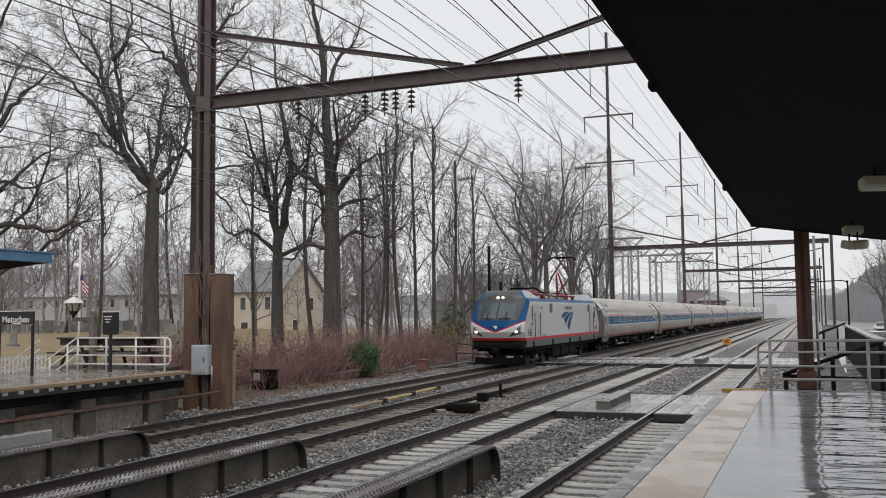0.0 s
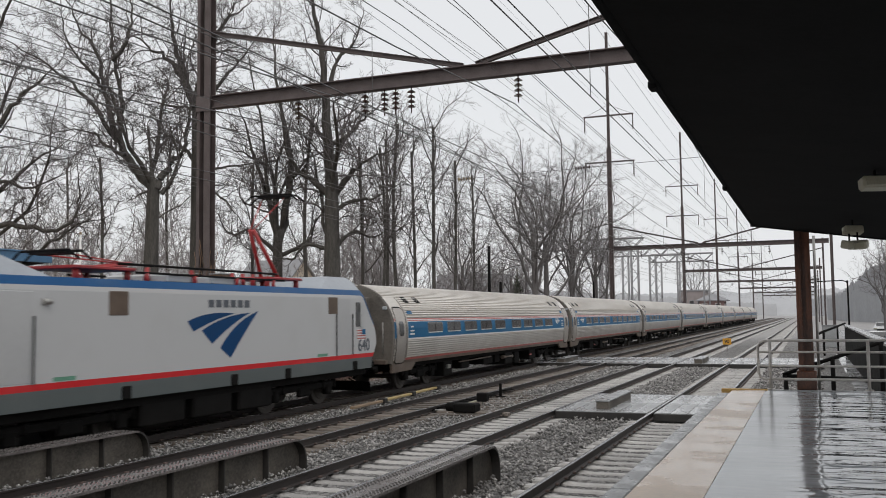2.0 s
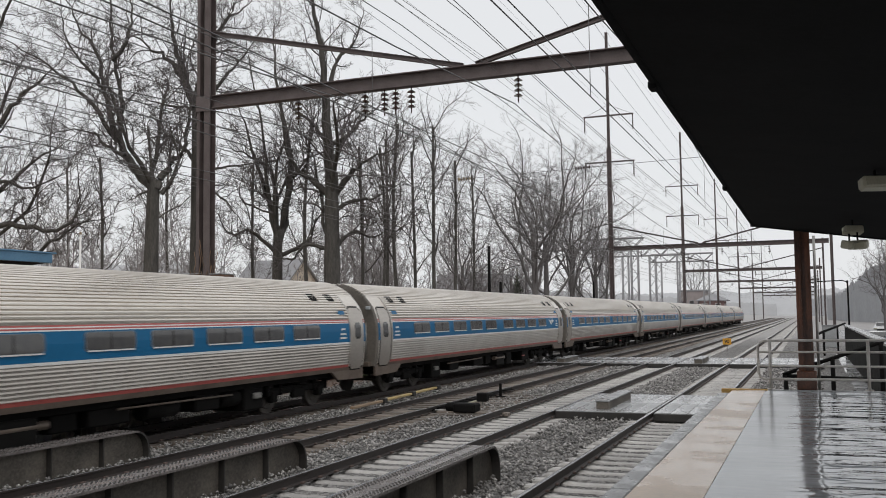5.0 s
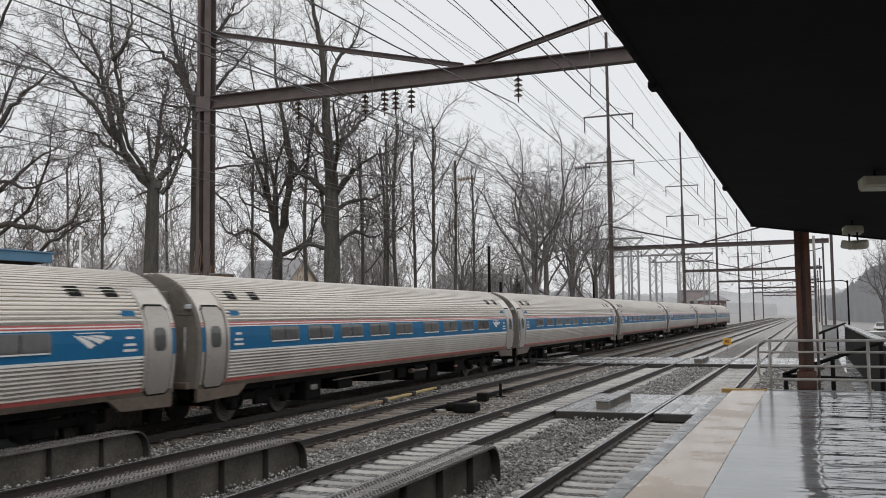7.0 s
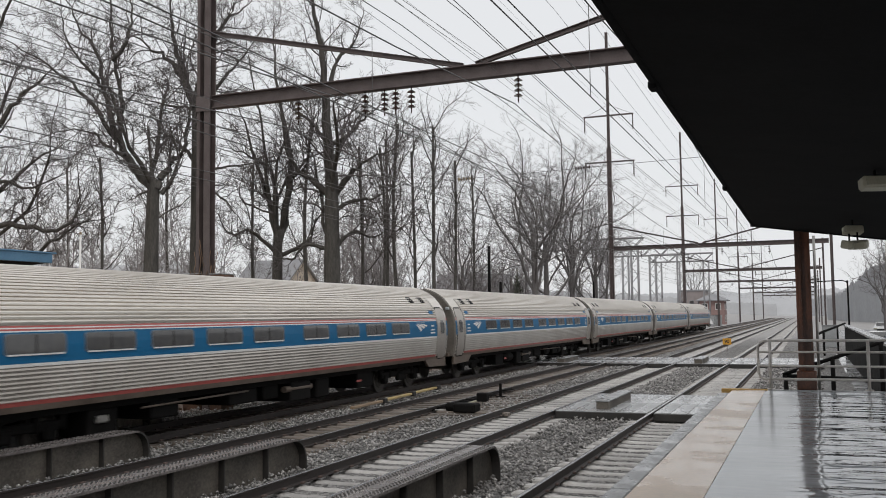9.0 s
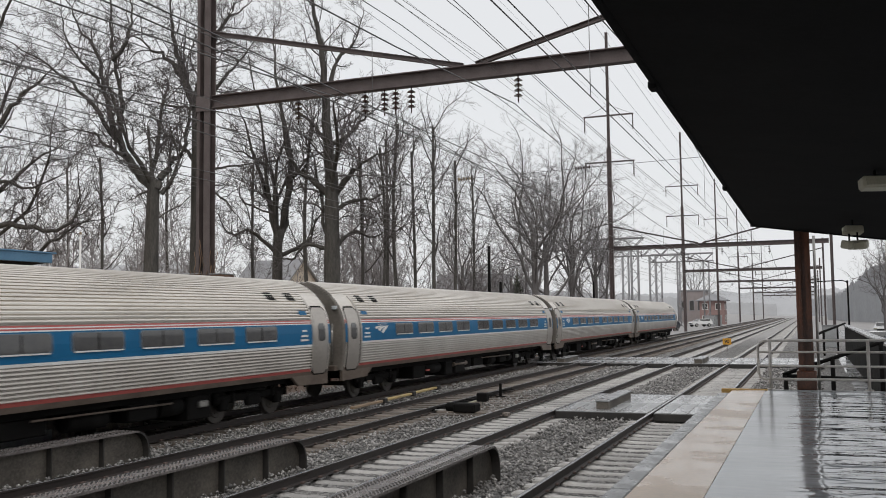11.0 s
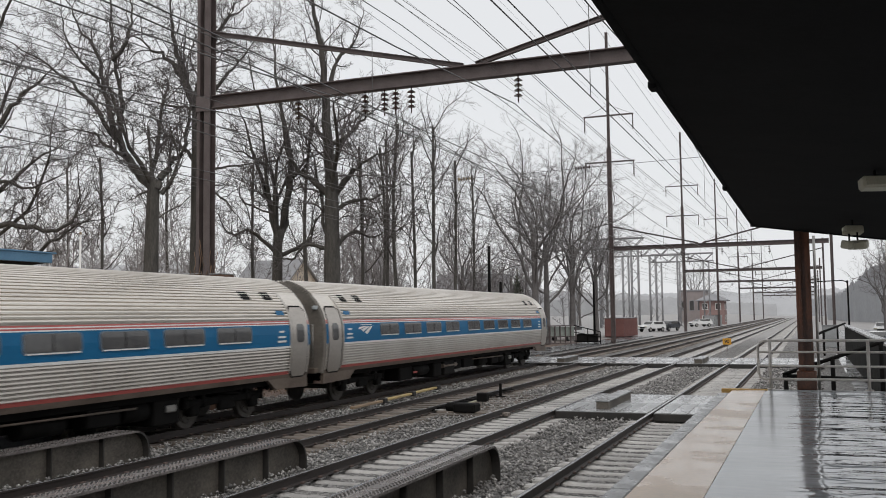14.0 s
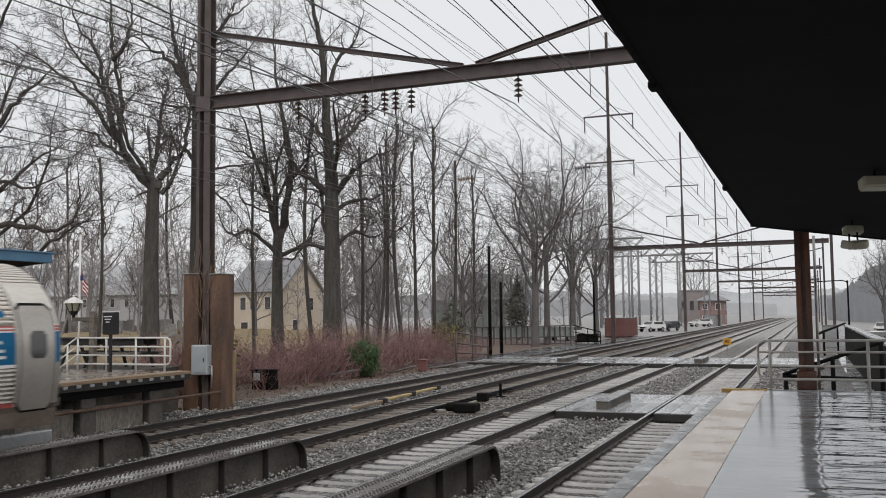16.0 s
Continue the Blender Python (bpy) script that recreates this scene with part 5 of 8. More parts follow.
        hi = [bm.verts.new((x, sg * y, 0.5)) for x, y in ring]
        for k in range(3):
            bm.faces.new((lo[k], lo[k + 1], hi[k + 1], hi[k]))
        bmesh.ops.solidify(bm, geom=list(bm.faces), thickness=0.03)
        part("plough", bm, M["under_grey"], t)
        bogie(t, sg * 4.65, 3.05, 0.545, "l", 1.08)
        # side windows, doors, grab rails
        for s in (-1, 1):
            part("cab_window", box((s * 1.485, sg * 7.62, 2.78), (0.05, 0.5, 0.8), 0.02), M["dark_glass"], t)
            part("window_post", box((s * 1.495, sg * 7.77, 2.78), (0.06, 0.2, 0.82), 0.005), M["silver_paint"], t)
            part("cab_door", box((s * 1.487, sg * 6.5, 2.4), (0.02, 0.95, 1.75), 0.008), M["silver_paint"], t)
            for e in (-0.54, 0.54):
                part("grab_rail", rod((s * 1.53, sg * 6.55 + e, 1.5), (s * 1.53, sg * 6.55 + e, 2.8), 0.018, 6), M["under_grey"], t)
            fl = part("flag_decal", box((s * 1.492, sg * 7.75, 2.12), (0.012, 0.6, 0.36)), M["coach_white"], t, "small striped flag decal")
            for k in range(4):
                part("stripe", box((s * 1.5, sg * 7.75, 2.0 + 0.085 * k), (0.006, 0.6, 0.04)), M["coach_red"], fl)
            part("canton", box((s * 1.502, sg * 7.75 + 0.17 * s, 2.21), (0.006, 0.25, 0.17)), M["coach_blue"], fl)
            num = text_mesh("640", 0.56, "fleet_number", M["number_grey"])
            part("fleet_number", num, parent=t, m=Matrix.Translation((s * 1.495, sg * 7.95, 1.76)) @ Matrix(((0, 0, s), (s, 0, 0), (0, 1, 0))).to_4x4())
    for s in (-1, 1):
        for y in (-3.67, 5.84):
            part("grille", box((s * 1.485, y, 3.06), (0.03, 0.6, 0.52), 0.01), M["mesh_brown"], t, "brown ventilation grille")
        # sweeping three-bladed emblem, its tips meeting at the upper rear; bars stand in for the lettering
        pts, allf = blade_points()
        allv = [(s * 1.496, y, z) for y, z in pts]
        part("emblem", mesh_of("emblem", allv, allf, M["emblem_blue"]), parent=t, label="blue three-bladed emblem")
        for k in range(6):
            part("lettering_bar", box((s * 1.494, -0.4 + 0.31 * k, 3.08), (0.008, 0.22, 0.19), 0.0), M["number_grey"], t)
        for y in (-7.2, 7.2):
            part("data_mark", box((s * 1.494, y * 0.72, 1.56), (0.006, 0.6, 0.08)), M["panel_green"], t)
        bm = bmesh.new()
        add_rod(bm, (s * 1.52, -5.8, 3.08), (s * 1.52, -5.6, 3.08), 0.06, 8)
        part("horn", bm, M["galvanised"], t)
        for y in (-7.3, -3.4, 0.6, 3.2, 7.3):
            part("jacking_pad", box((s * 1.485, y, 1.14), (0.06, 0.3, 0.28), 0.02), M["under_black"], t)
        for y in (-1.9, 0.0, 1.9):
            part("underfloor_case", box((s * 0.95, y, 0.62), (0.7, 1.6, 0.66), 0.05), M["under_grey"], t)
    part("underframe", box((0, 0, 0.9), (2.6, 16.8, 0.24), 0.02), M["under_black"], t)
    # roof gear
    for y, w in ((-0.9, 1.0), (1.0, 1.4)):
        part("roof_case", box((0, y, 3.69), (1.9, w, 0.22), 0.04), M["silver_paint"], t)
    for y in (-1.6, 0.1, 1.9, 2.4, 2.9):
        part("roof_bushing", rod((0.5, y, 3.58), (0.5, y, 3.95), 0.09, 10, 0.05), M["panto_red"], t)
    part("roof_bus_bar", rod((0.5, -2.6, 4.0), (0.5, 4.2, 4.0), 0.03, 6), M["under_grey"], t)
    pantograph(t, -3.2, False)
    pantograph(t, 4.3, True)
    for s in (-1, 1):
        part("roof_rail", box((s * 1.0, 0.6, 3.78), (0.05, 6.4, 0.05), 0.01), M["under_grey"], t)
        for y in (-2.2, -0.4, 1.4, 3.2):
            part("roof_insulator", rod((s * 1.0, y, 3.56), (s * 1.0, y, 3.78), 0.05, 8), M["panto_red"], t)
    return t


LOCO = build_loco()
TURNED = (180, 0, 180, 180, 180, 0, 0, 0, 0)      # coaches that stand the other way round
COACHES = [build_coach()]
PROTO = list(WHEELS)
for k in range(1, 9):
    COACHES.append(copy_thing(COACHES[0], pose(D, GAP0 + CAR_PITCH * (k + 0.5), 0, 0, 0, TURNED[k])))
for ob in [o for o in COACHES[-1].children if o.name.startswith("gangway") and o.data.vertices[0].co.y > 0]:
    bpy.data.objects.remove(ob)       # the last coach ends in a plain door
part("end_door", box((0, 12.59, 2.1), (0.9, 0.06, 2.1), 0.02), M["stainless_dull"], COACHES[-1])
LOCO.matrix_basis = pose(D, LOCO0, 0)
COACHES[0].matrix_basis = pose(D, GAP0 + CAR_PITCH * 0.5, 0, 0, 0, TURNED[0])


# ---------------------------------------------------------------- far platform with its furniture
def small_mesh(name, bm, mat):
    me = bpy.data.meshes.new(name)
    bm.normal_update()
    bm.to_mesh(me)
    bm.free()
    for x in mat if isinstance(mat, (list, tuple)) else [mat]:
        me.materials.append(x)
    return me


FAR_X, FAR_END = -16.95, 22.4


def build_far_platform():
    t = thing("platform_far", 0, 0, 0, "wet brown platform deck on dark stained concrete walls", "platform", kind="structure")
    y0, w = -8.0, 6.0
    plank = small_mesh("deck_board", box((0, 0, 0), (w - 0.5, 0.59, 0.08), 0.006), M["wood_deck"])
    y = FAR_END - 0.3
    while y > 8:
        part("deck_board", plank, parent=t, m=pose(FAR_X - 0.5 - (w - 0.5) / 2, y, 1.14))
        y -= 0.6
    part("deck_rest", box((FAR_X - 0.5 - (w - 0.5) / 2, (y + 0.3 + y0) / 2, 1.14), (w - 0.5, y + 0.3 - y0, 0.08)), M["wood_deck"], t)
    part("edge_strip", box((FAR_X - 0.24, (FAR_END + y0) / 2, 1.145), (0.48, FAR_END - y0, 0.09), 0.01), M["tan_edge"], t, "tan edge strip")
    part("fascia", box((FAR_X - 0.06, (FAR_END + y0) / 2, 1.02), (0.06, FAR_END - y0, 0.16)), M["girder"], t)
    n = 0
    y = FAR_END - 0.4
    notch = small_mesh("joist_end", box((0, 0, 0), (0.3, 0.14, 0.08), 0.01), M["kerb_stone"])
    while y > 10:
        part("joist_end", notch, parent=t, m=pose(FAR_X - 0.13, y, 1.055))
        y -= 0.45
    part("wall", box((FAR_X - 1.15 - 2, (FAR_END - 0.3 + y0) / 2, 0.3), (4.0, FAR_END - 0.9 - y0, 1.4)), M["stained_wall"], t, "water-stained tan concrete wall")
    # added black strip stands in for the shaded void under the deck
    part("edge_beam", box((FAR_X - 0.45, (FAR_END + y0) / 2, 0.86), (0.5, FAR_END - y0 - 0.1, 0.3), 0.02), M["under_black"], t, "black strip for the shade below the deck")
    for ya, yb in ((8.0, 13.1), (13.7, 15.7), (16.3, 18.3), (18.9, 20.9)):
        part("sill_wall", box((FAR_X - 0.62, (ya + yb) / 2, 0.08), (0.3, yb - ya, 0.76), 0.03), M["stained_wall"], t, "water-stained tan concrete sill")
    for y in (21.2, 18.6, 16.0, 13.4):
        part("pier", box((FAR_X - 0.42, y, 0.33), (0.3, 0.55, 1.32), 0.03), M["dark_concrete"], t)
    part("landing", box((-21.3, 23.5, 0.42), (4.4, 2.19, 1.52), 0.02), M["dark_concrete"], t, "dark raised landing behind the railing")
    part("pipe", rod((FAR_X - 0.25, 9, 0.42), (FAR_X - 0.25, 24.2, 0.42), 0.045, 10), M["rust_box"], t, "rusty pipe along the wall")
    part("kerb_block", box((FAR_X + 0.12, 14.4, -0.02), (0.22, 5.0, 0.34), 0.03), M["kerb_stone"], t, "pale concrete kerb")


def build_far_railing():
    t = thing("platform_end_railing", 0, 21.95, 1.18, "pale four-rail pipe railing at the platform end", "railing")
    xr, xl = -17.35, -20.9
    bm = bmesh.new()
    tube_path(bm, [(xl, 0, 0.98), (xr - 0.14, 0, 0.98), (xr - 0.04, 0, 0.94), (xr, 0, 0.84), (xr, 0, 0.34), (xr - 0.04, 0, 0.24), (xr - 0.14, 0, 0.2), (xl, 0, 0.2)], 0.03)
    part("outer_loop", bm, M["white_paint"], t)
    for z in (0.72, 0.46):
        part("rail", rod((xl, 0, z), (xr, 0, z), 0.025), M["white_paint"], t)
    for x in (-20.8, -19.7, -18.6, -17.55):
        part("post", rod((x, 0, -0.02), (x, 0, 0.98), 0.03), M["white_paint"], t)
    s = thing("stair_railing", xl, 21.95, 1.18, "pale sloping pipe railing beside the platform stairs", "railing")
    for dy in (0.0, -1.4):
        for z in (0.95, 0.68, 0.42):
            part("rail", rod((0, dy, z), (-1.9, dy, z - 1.1), 0.025), M["white_paint"], s)
        for k in (0.3, 1.0, 1.8):
            part("post", rod((-k, dy, -0.9 * k * 0.62 - 0.1), (-k, dy, 0.95 - 0.58 * k), 0.028), M["white_paint"], s)
    f = thing("deck_side_fence", -21.6, 17.0, 1.18, "low white picket fence along the platform's back", "fence")
    for z in (0.1, 0.42):
        part("rail", box((0, 0, z), (0.04, 9.0, 0.06)), M["white_paint"], f)
    pk = small_mesh("picket", box((0, 0, 0.25), (0.03, 0.05, 0.5), 0.004), M["white_paint"])
    for k in range(60):
        part("picket", pk, parent=f, m=pose(0.03, -4.4 + 0.15 * k, 0))


def build_far_canopy():
    t = thing("canopy_far", 0, 0, 0, "platform canopy with a blue fascia and dark soffit", "canopy", kind="structure")
    bm = bmesh.new()
    prof = [(-17.065, 4.10), (-17.065, 4.31), (-21.7, 4.31), (-21.7, 3.72)]
    a = [bm.verts.new((x, -9.0, z)) for x, z in prof]
    b = [bm.verts.new((x, 17.015, z)) for x, z in prof]
    bm.faces.new(a)
    bm.faces.new(b[::-1])
    for k in range(4):
        bm.faces.new((a[k], b[k], b[(k + 1) % 4], a[(k + 1) % 4]))
    bmesh.ops.recalc_face_normals(bm, faces=bm.faces)
    part("soffit", bm, M["black_paint"], t, "dark sloping soffit")
    part("fascia", box((-17.02, 4.0, 4.2), (0.08, 26.1, 0.22), 0.01), M["blue_trim"], t, "blue fascia board")
    part("end_fascia", box((-19.4, 17.06, 4.2), (4.7, 0.08, 0.22), 0.01), M["blue_trim"], t)
    part("roof_top", box((-19.4, 4.0, 4.33), (4.9, 26.3, 0.04), 0.01), M["blue_trim"], t)
    for y in (4.0, 12.0):
        part("post", box((-19.4, y, 2.55), (0.2, 0.2, 2.76), 0.02), M["steel_rust"], t)
    b = thing("canopy_speaker", -18.6, 16.2, 3.55, "small grey speaker below the canopy", "loudspeaker")
    part("horn", rod((0, 0, 0), (0.18, -0.1, -0.05), 0.05, 10, 0.11), M["galvanised"], b)
    part("bracket", rod((0, 0, 0), (0, 0, 0.2), 0.02, 6), M["black_paint"], b)


def build_station_sign():
    t = thing("station_sign", -20.75, 19.5, 1.18, "black station name sign on dark posts", "sign")
    part("board", box((0, 0, 1.61), (1.42, 0.05, 0.36), 0.01), M["sign_black"], t)
    part("border", box((0, -0.01, 1.797), (1.44, 0.09, 0.022), 0.004), M["sign_white"], t)
    part("name", text_mesh("Metuchen", 0.255, "name", M["sign_white"]), parent=t, m=pose(0.06, -0.034, 1.56, 90, 0, 0))
    part("small_lettering_bar", box((0.1, -0.032, 1.45), (0.3, 0.01, 0.035)), M["sign_white"], t)
    for x in (0.62, -0.62):
        part("post", box((x, 0.04, 0.7), (0.07, 0.07, 1.42), 0.008), M["sign_black"], t)


def build_lantern():
    t = thing("platform_lantern", -20.95, 22.75, -0.2, "old lantern with a pale cap on a dark wooden bracket post", "lamp post")
    part("post", box((0, 0, 1.53), (0.19, 0.19, 3.3), 0.02), M["tie_wood"], t)
    part("arm", box((-0.33, 0, 2.93), (1.0, 0.1, 0.12), 0.015), M["tie_wood"], t)
    part("strut", rod((0, 0, 2.4), (-0.42, 0, 2.88), 0.035, 6), M["tie_wood"], t)
    c = -0.8
    bm = bmesh.new()
    add_rod(bm, (c, 0, 2.98), (c, 0, 3.08), 0.05, 8)
    bmesh.ops.create_cone(bm, cap_ends=True, segments=8, radius1=0.09, radius2=0.16, depth=0.14, matrix=Matrix.Translation((c, 0, 3.13)))
    part("cup", bm, M["sign_black"], t)
    bm = bmesh.new()
    bmesh.ops.create_cone(bm, cap_ends=True, segments=6, radius1=0.15, radius2=0.25, depth=0.26, matrix=Matrix.Translation((c, 0, 3.32)))
    l = part("lantern_glass", bm, M["lamp_lens"], t, "pale six-sided lantern glass")
    bm = bmesh.new()
    bmesh.ops.create_cone(bm, cap_ends=True, segments=6, radius1=0.31, radius2=0.24, depth=0.1, matrix=Matrix.Translation((c, 0, 3.49)))
    bmesh.ops.create_cone(bm, cap_ends=True, segments=6, radius1=0.24, radius2=0.05, depth=0.1, matrix=Matrix.Translation((c, 0, 3.585)))
    add_rod(bm, (c, 0, 3.6), (c, 0, 3.7), 0.025, 6)
    part("lantern_roof", bm, M["white_paint"], l)
    for k in range(6):
        q = k * math.pi / 3
        part("glazing_bar", rod((c + 0.155 * math.cos(q), 0.155 * math.sin(q), 3.19), (c + 0.255 * math.cos(q), 0.255 * math.sin(q), 3.45), 0.018, 5), M["sign_black"], l)


def build_flagpole():
    t = thing("flagpole", -27.72, 29.3, 0.0, "white flagpole with a drooping striped flag", "flagpole")
    part("pole", rod((0, 0, -0.2), (0, 0, 6.2), 0.055, 10, 0.04), M["white_paint"], t)
    part("ball", rod((0, 0, 6.2), (0, 0, 6.3), 0.08, 10, 0.04), M["tan_edge"], t)
    for k in range(7):
        bm = bmesh.new()
        z0 = 4.62 - 0.01 * k
        pts = [(0.05 + 0.085 * j, 0.06 * math.sin(j * 1.9 + 0.3 * k), z0 - 0.075 * k - 0.13 * j) for j in range(5)]
        ring = [[bm.verts.new((x, y + dy, z + dz)) for dy, dz in ((-0.008, 0.036), (0.008, 0.036), (0.008, -0.036), (-0.008, -0.036))] for x, y, z in pts]
        for a, b in zip(ring, ring[1:]):
            for q in range(4):
                bm.faces.new((a[q], a[(q + 1) % 4], b[(q + 1) % 4], b[q]))
        part("stripe", bm, M["flag_red"] if k % 2 == 0 else M["sign_white"], t)
    part("canton", box((0.12, -0.02, 4.42), (0.13, 0.04, 0.22), 0.01), M["flag_blue"], t)


def build_post_sign():
    t = thing("post_sign", -19.1, 21.45, 1.18, "black box sign on a slim black post", "sign")
    part("post", box((0, 0, 0.55), (0.08, 0.08, 1.14), 0.01), M["sign_black"], t)
    part("sign_box", box((0, 0, 1.42), (0.5, 0.16, 0.66), 0.02), M["sign_black"], t)
    part("cap", box((0, 0, 1.76), (0.52, 0.18, 0.03)), M["sign_white"], t)
    for k, w in enumerate((0.3, 0.22, 0.12)):
        part("lettering_bar", box((-0.04, -0.085, 1.62 - 0.08 * k), (w, 0.012, 0.03)), M["sign_white"], t)


def build_picnic(x, y, rz, top, label, w):
    t = thing("picnic_table", x, y, 1.18, label, "table", "picnic tables", rz=rz)
    for k in range(5):
        part("top_plank", box((0, -0.4 + 0.2 * k, 0.94), (w, 0.18, 0.05), 0.008), top, t)
    for s in (-1, 1):
        part("apron", box((0, s * 0.36, 0.81), (w - 0.12, 0.05, 0.2), 0.006), M["girder"], t)
        part("bench_plank", box((0, s * 0.72, 0.48), (w, 0.26, 0.05), 0.008), top, t)
        for e in (-1, 1):
            part("leg", box((e * (w / 2 - 0.3), s * 0.36, 0.44), (0.07, 0.09, 0.98), 0.006, Matrix.Rotation(s * 0.4, 4, "X")), M["girder"], t)
    for e in (-1, 1):
        part("cross_beam", box((e * (w / 2 - 0.3), 0, 0.44), (0.05, 1.5, 0.09), 0.006), M["girder"], t)


def build_column():
    t = thing("mast_casing", 0, 0, 0, "tall rusty steel casing around the foot of the mast", "steel casing")
    y0 = 24.72
    for xa, xb, top, nm in ((-19.04, -18.46, 4.15, "side_box"), (-18.0, -17.55, 4.12, "side_box")):
        part(nm, box(((xa + xb) / 2, y0 + 0.35, (top - 0.35) / 2), (xb - xa, 0.7, top + 0.35), 0.02), M["rust_box"], t)
        part("cap", box(((xa + xb) / 2, y0 + 0.35, top + 0.02), (xb - xa + 0.06, 0.76, 0.04), 0.01), M["kerb_stone"], t)
    part("back_plate", box((-18.23, y0 + 0.62, 1.85), (0.44, 0.1, 4.4)), M["rust_box"], t)
    part("splintered_edge", box((-17.55, y0 + 0.68, 0.8), (0.1, 0.14, 1.7), 0.02, Matrix.Rotation(0.02, 4, "Y")), M["tan_edge"], t, "split pale timber edge")
    e = thing("electrical_cabinet", -18.2, y0 - 0.15, 1.39, "light grey electrical cabinet fixed to the rusty casing", "electrical box")
    part("case", box((0, 0, 0), (0.6, 0.28, 0.95), 0.02), M["grey_box"], e)
    part("door", box((0.03, -0.15, 0.02), (0.46, 0.03, 0.84), 0.012), M["grey_box"], e)
    part("handle", box((0.2, -0.175, 0.0), (0.03, 0.03, 0.12), 0.005), M["sign_black"], e)
    part("conduit", rod((0.4, 0, -0.9), (0.4, 0, -0.2), 0.03, 8), M["galvanised"], e)
    part("conduit_bend", rod((0.4, 0, -0.2), (0.27, 0, -0.2), 0.03, 8), M["galvanised"], e)
    # dead vine in the casing's slot
    rng = random.Random(5)
    bm = bmesh.new()
    for k in range(16):
        x, z = rng.uniform(-18.45, -18.0), rng.uniform(0.3, 3.2)
        pts = [(x, y0 + 0.05, z)]
        for j in range(7):
            x += rng.uniform(-0.12, 0.12)
            z += rng.uniform(0.15, 0.45)
            pts.append((x, y0 + rng.uniform(-0.08, 0.1), z))
        tube_path(bm, pts, rng.uniform(0.008, 0.02), 4)
    tagged(part("dead_vine", bm, M["leaf_dead"]), "brown dead vine climbing the mast casing", "vine", kind="stuff")


build_far_platform()
build_far_railing()
build_far_canopy()
build_station_sign()
build_lantern()
build_flagpole()
build_post_sign()
build_picnic(-20.15, 23.5, 6, M["tie_wood"], "dark weathered wooden picnic table behind the railing", 1.6)
build_picnic(-22.1, 23.7, -6, M["girder"], "black wooden picnic table behind the railing", 1.7)
build_column()


# ---------------------------------------------------------------- lineside things
def build_switch_gear():
    t = thing("third_rail_cover", 0, 0, 0, "worn yellow and white board beside the rail", "cover board")
    a, b = Vector((-13.0, 24.8, -0.1)), Vector((-13.35, 32.6, -0.06))
    rz = math.atan2(-(b - a).x, (b - a).y)
    n = 3
    for k in range(n):
        c = a + (b - a) * ((k + 0.5) / n)
        part("board", box(c + Vector((0, 0, 0.05)), (0.14, (b - a).length / n - 0.3, 0.08), 0.015, Matrix.Rotation(rz, 4, "Z")), M["board_yellow"] if k else M["tan_edge"], t)
        part("clamp", box(a + (b - a) * ((k + 0.98) / n) + Vector((0, 0, 0.05)), (0.26, 0.24, 0.16), 0.02), M["girder"], t)
    s = thing("switch_machine", -9.55, 25.6, -0.2, "black electric point machine on timbers", "point machine")
    part("case", box((0, 0, 0.2), (0.7, 0.5, 0.26), 0.04), M["under_black"], s)
    part("motor", rod((-0.6, 0, 0.2), (-0.3, 0, 0.2), 0.14, 12), M["under_black"], s)
    part("base_timber", box((0.2, 0, 0.04), (2.2, 0.3, 0.1), 0.01), M["tie_wood"], s)
    part("throw_rod", rod((-1.9, 0.05, 0.1), (0, 0.05, 0.1), 0.025, 6), M["galvanised"], s)
    j = thing("junction_box", -9.85, 27.9, -0.2, "small dark junction box on a stake", "junction box")
    part("case", box((0, 0, 0.3), (0.34, 0.28, 0.28), 0.03), M["under_black"], j)
    part("stake", box((0, 0, 0.08), (0.06, 0.06, 0.2)), M["galvanised"], j)
    part("hose", rod((-0.1, 0, 0.2), (-0.7, -0.5, 0.05), 0.03, 8), M["lamp_lens"], j)
    k = thing("marker_stake", -10.24, 30.9, -0.2, "black steel stake with a cable beside the rail", "stake")
    part("stake", box((0, 0, 0.25), (0.09, 0.06, 0.52), 0.01), M["under_black"], k)
    part("base", box((0, 0, 0.03), (0.3, 0.24, 0.08), 0.01), M["under_black"], k)
    c = thing("track_cable", 0, 0, -0.12, "black signal cable looped over the sleepers", "cable")
    bm = bmesh.new()
    for q in range(5):
        tube_path(bm, [(-10.6 + 0.1 * math.sin(i * 1.3 + q), 25.5 + i * 0.9 + q * 0.13, 0.03 + 0.06 * math.sin(i + q) ** 2) for i in range(9)], 0.022, 5)
    part("loops", bm, M["under_black"], c)
    # timbers of the turnout between the rails of track c
    tm = thing("turnout_timbers", 0, 0, 0, "dark oily turnout timbers and rods", "turnout", kind="structure")
    me = small_mesh("timber", box((0, 0, 0), (3.9, 0.23, 0.14), 0.015), M["tie_wood"])
    for q in range(12):
        part("timber", me, parent=tm, m=pose(C + 0.65, 25.3 + 0.62 * q, -0.235, 0, 0, random.Random(q).uniform(-2, 2)))


def build_speed_sign():
    t = thing("speed_sign", -5.93, 71.5, -0.2, "small yellow speed sign on a short stake", "sign")
    part("stake", box((0, 0, 0.25), (0.06, 0.05, 0.5)), M["steel_rust"], t)
    part("plate", box((0, 0, 0.72), (0.62, 0.03, 0.46), 0.01), M["sign_yellow"], t)
    part("figures", text_mesh("90", 0.36, "figures", M["sign_black"]), parent=t, m=pose(0, -0.02, 0.72, 90, 0, 0))


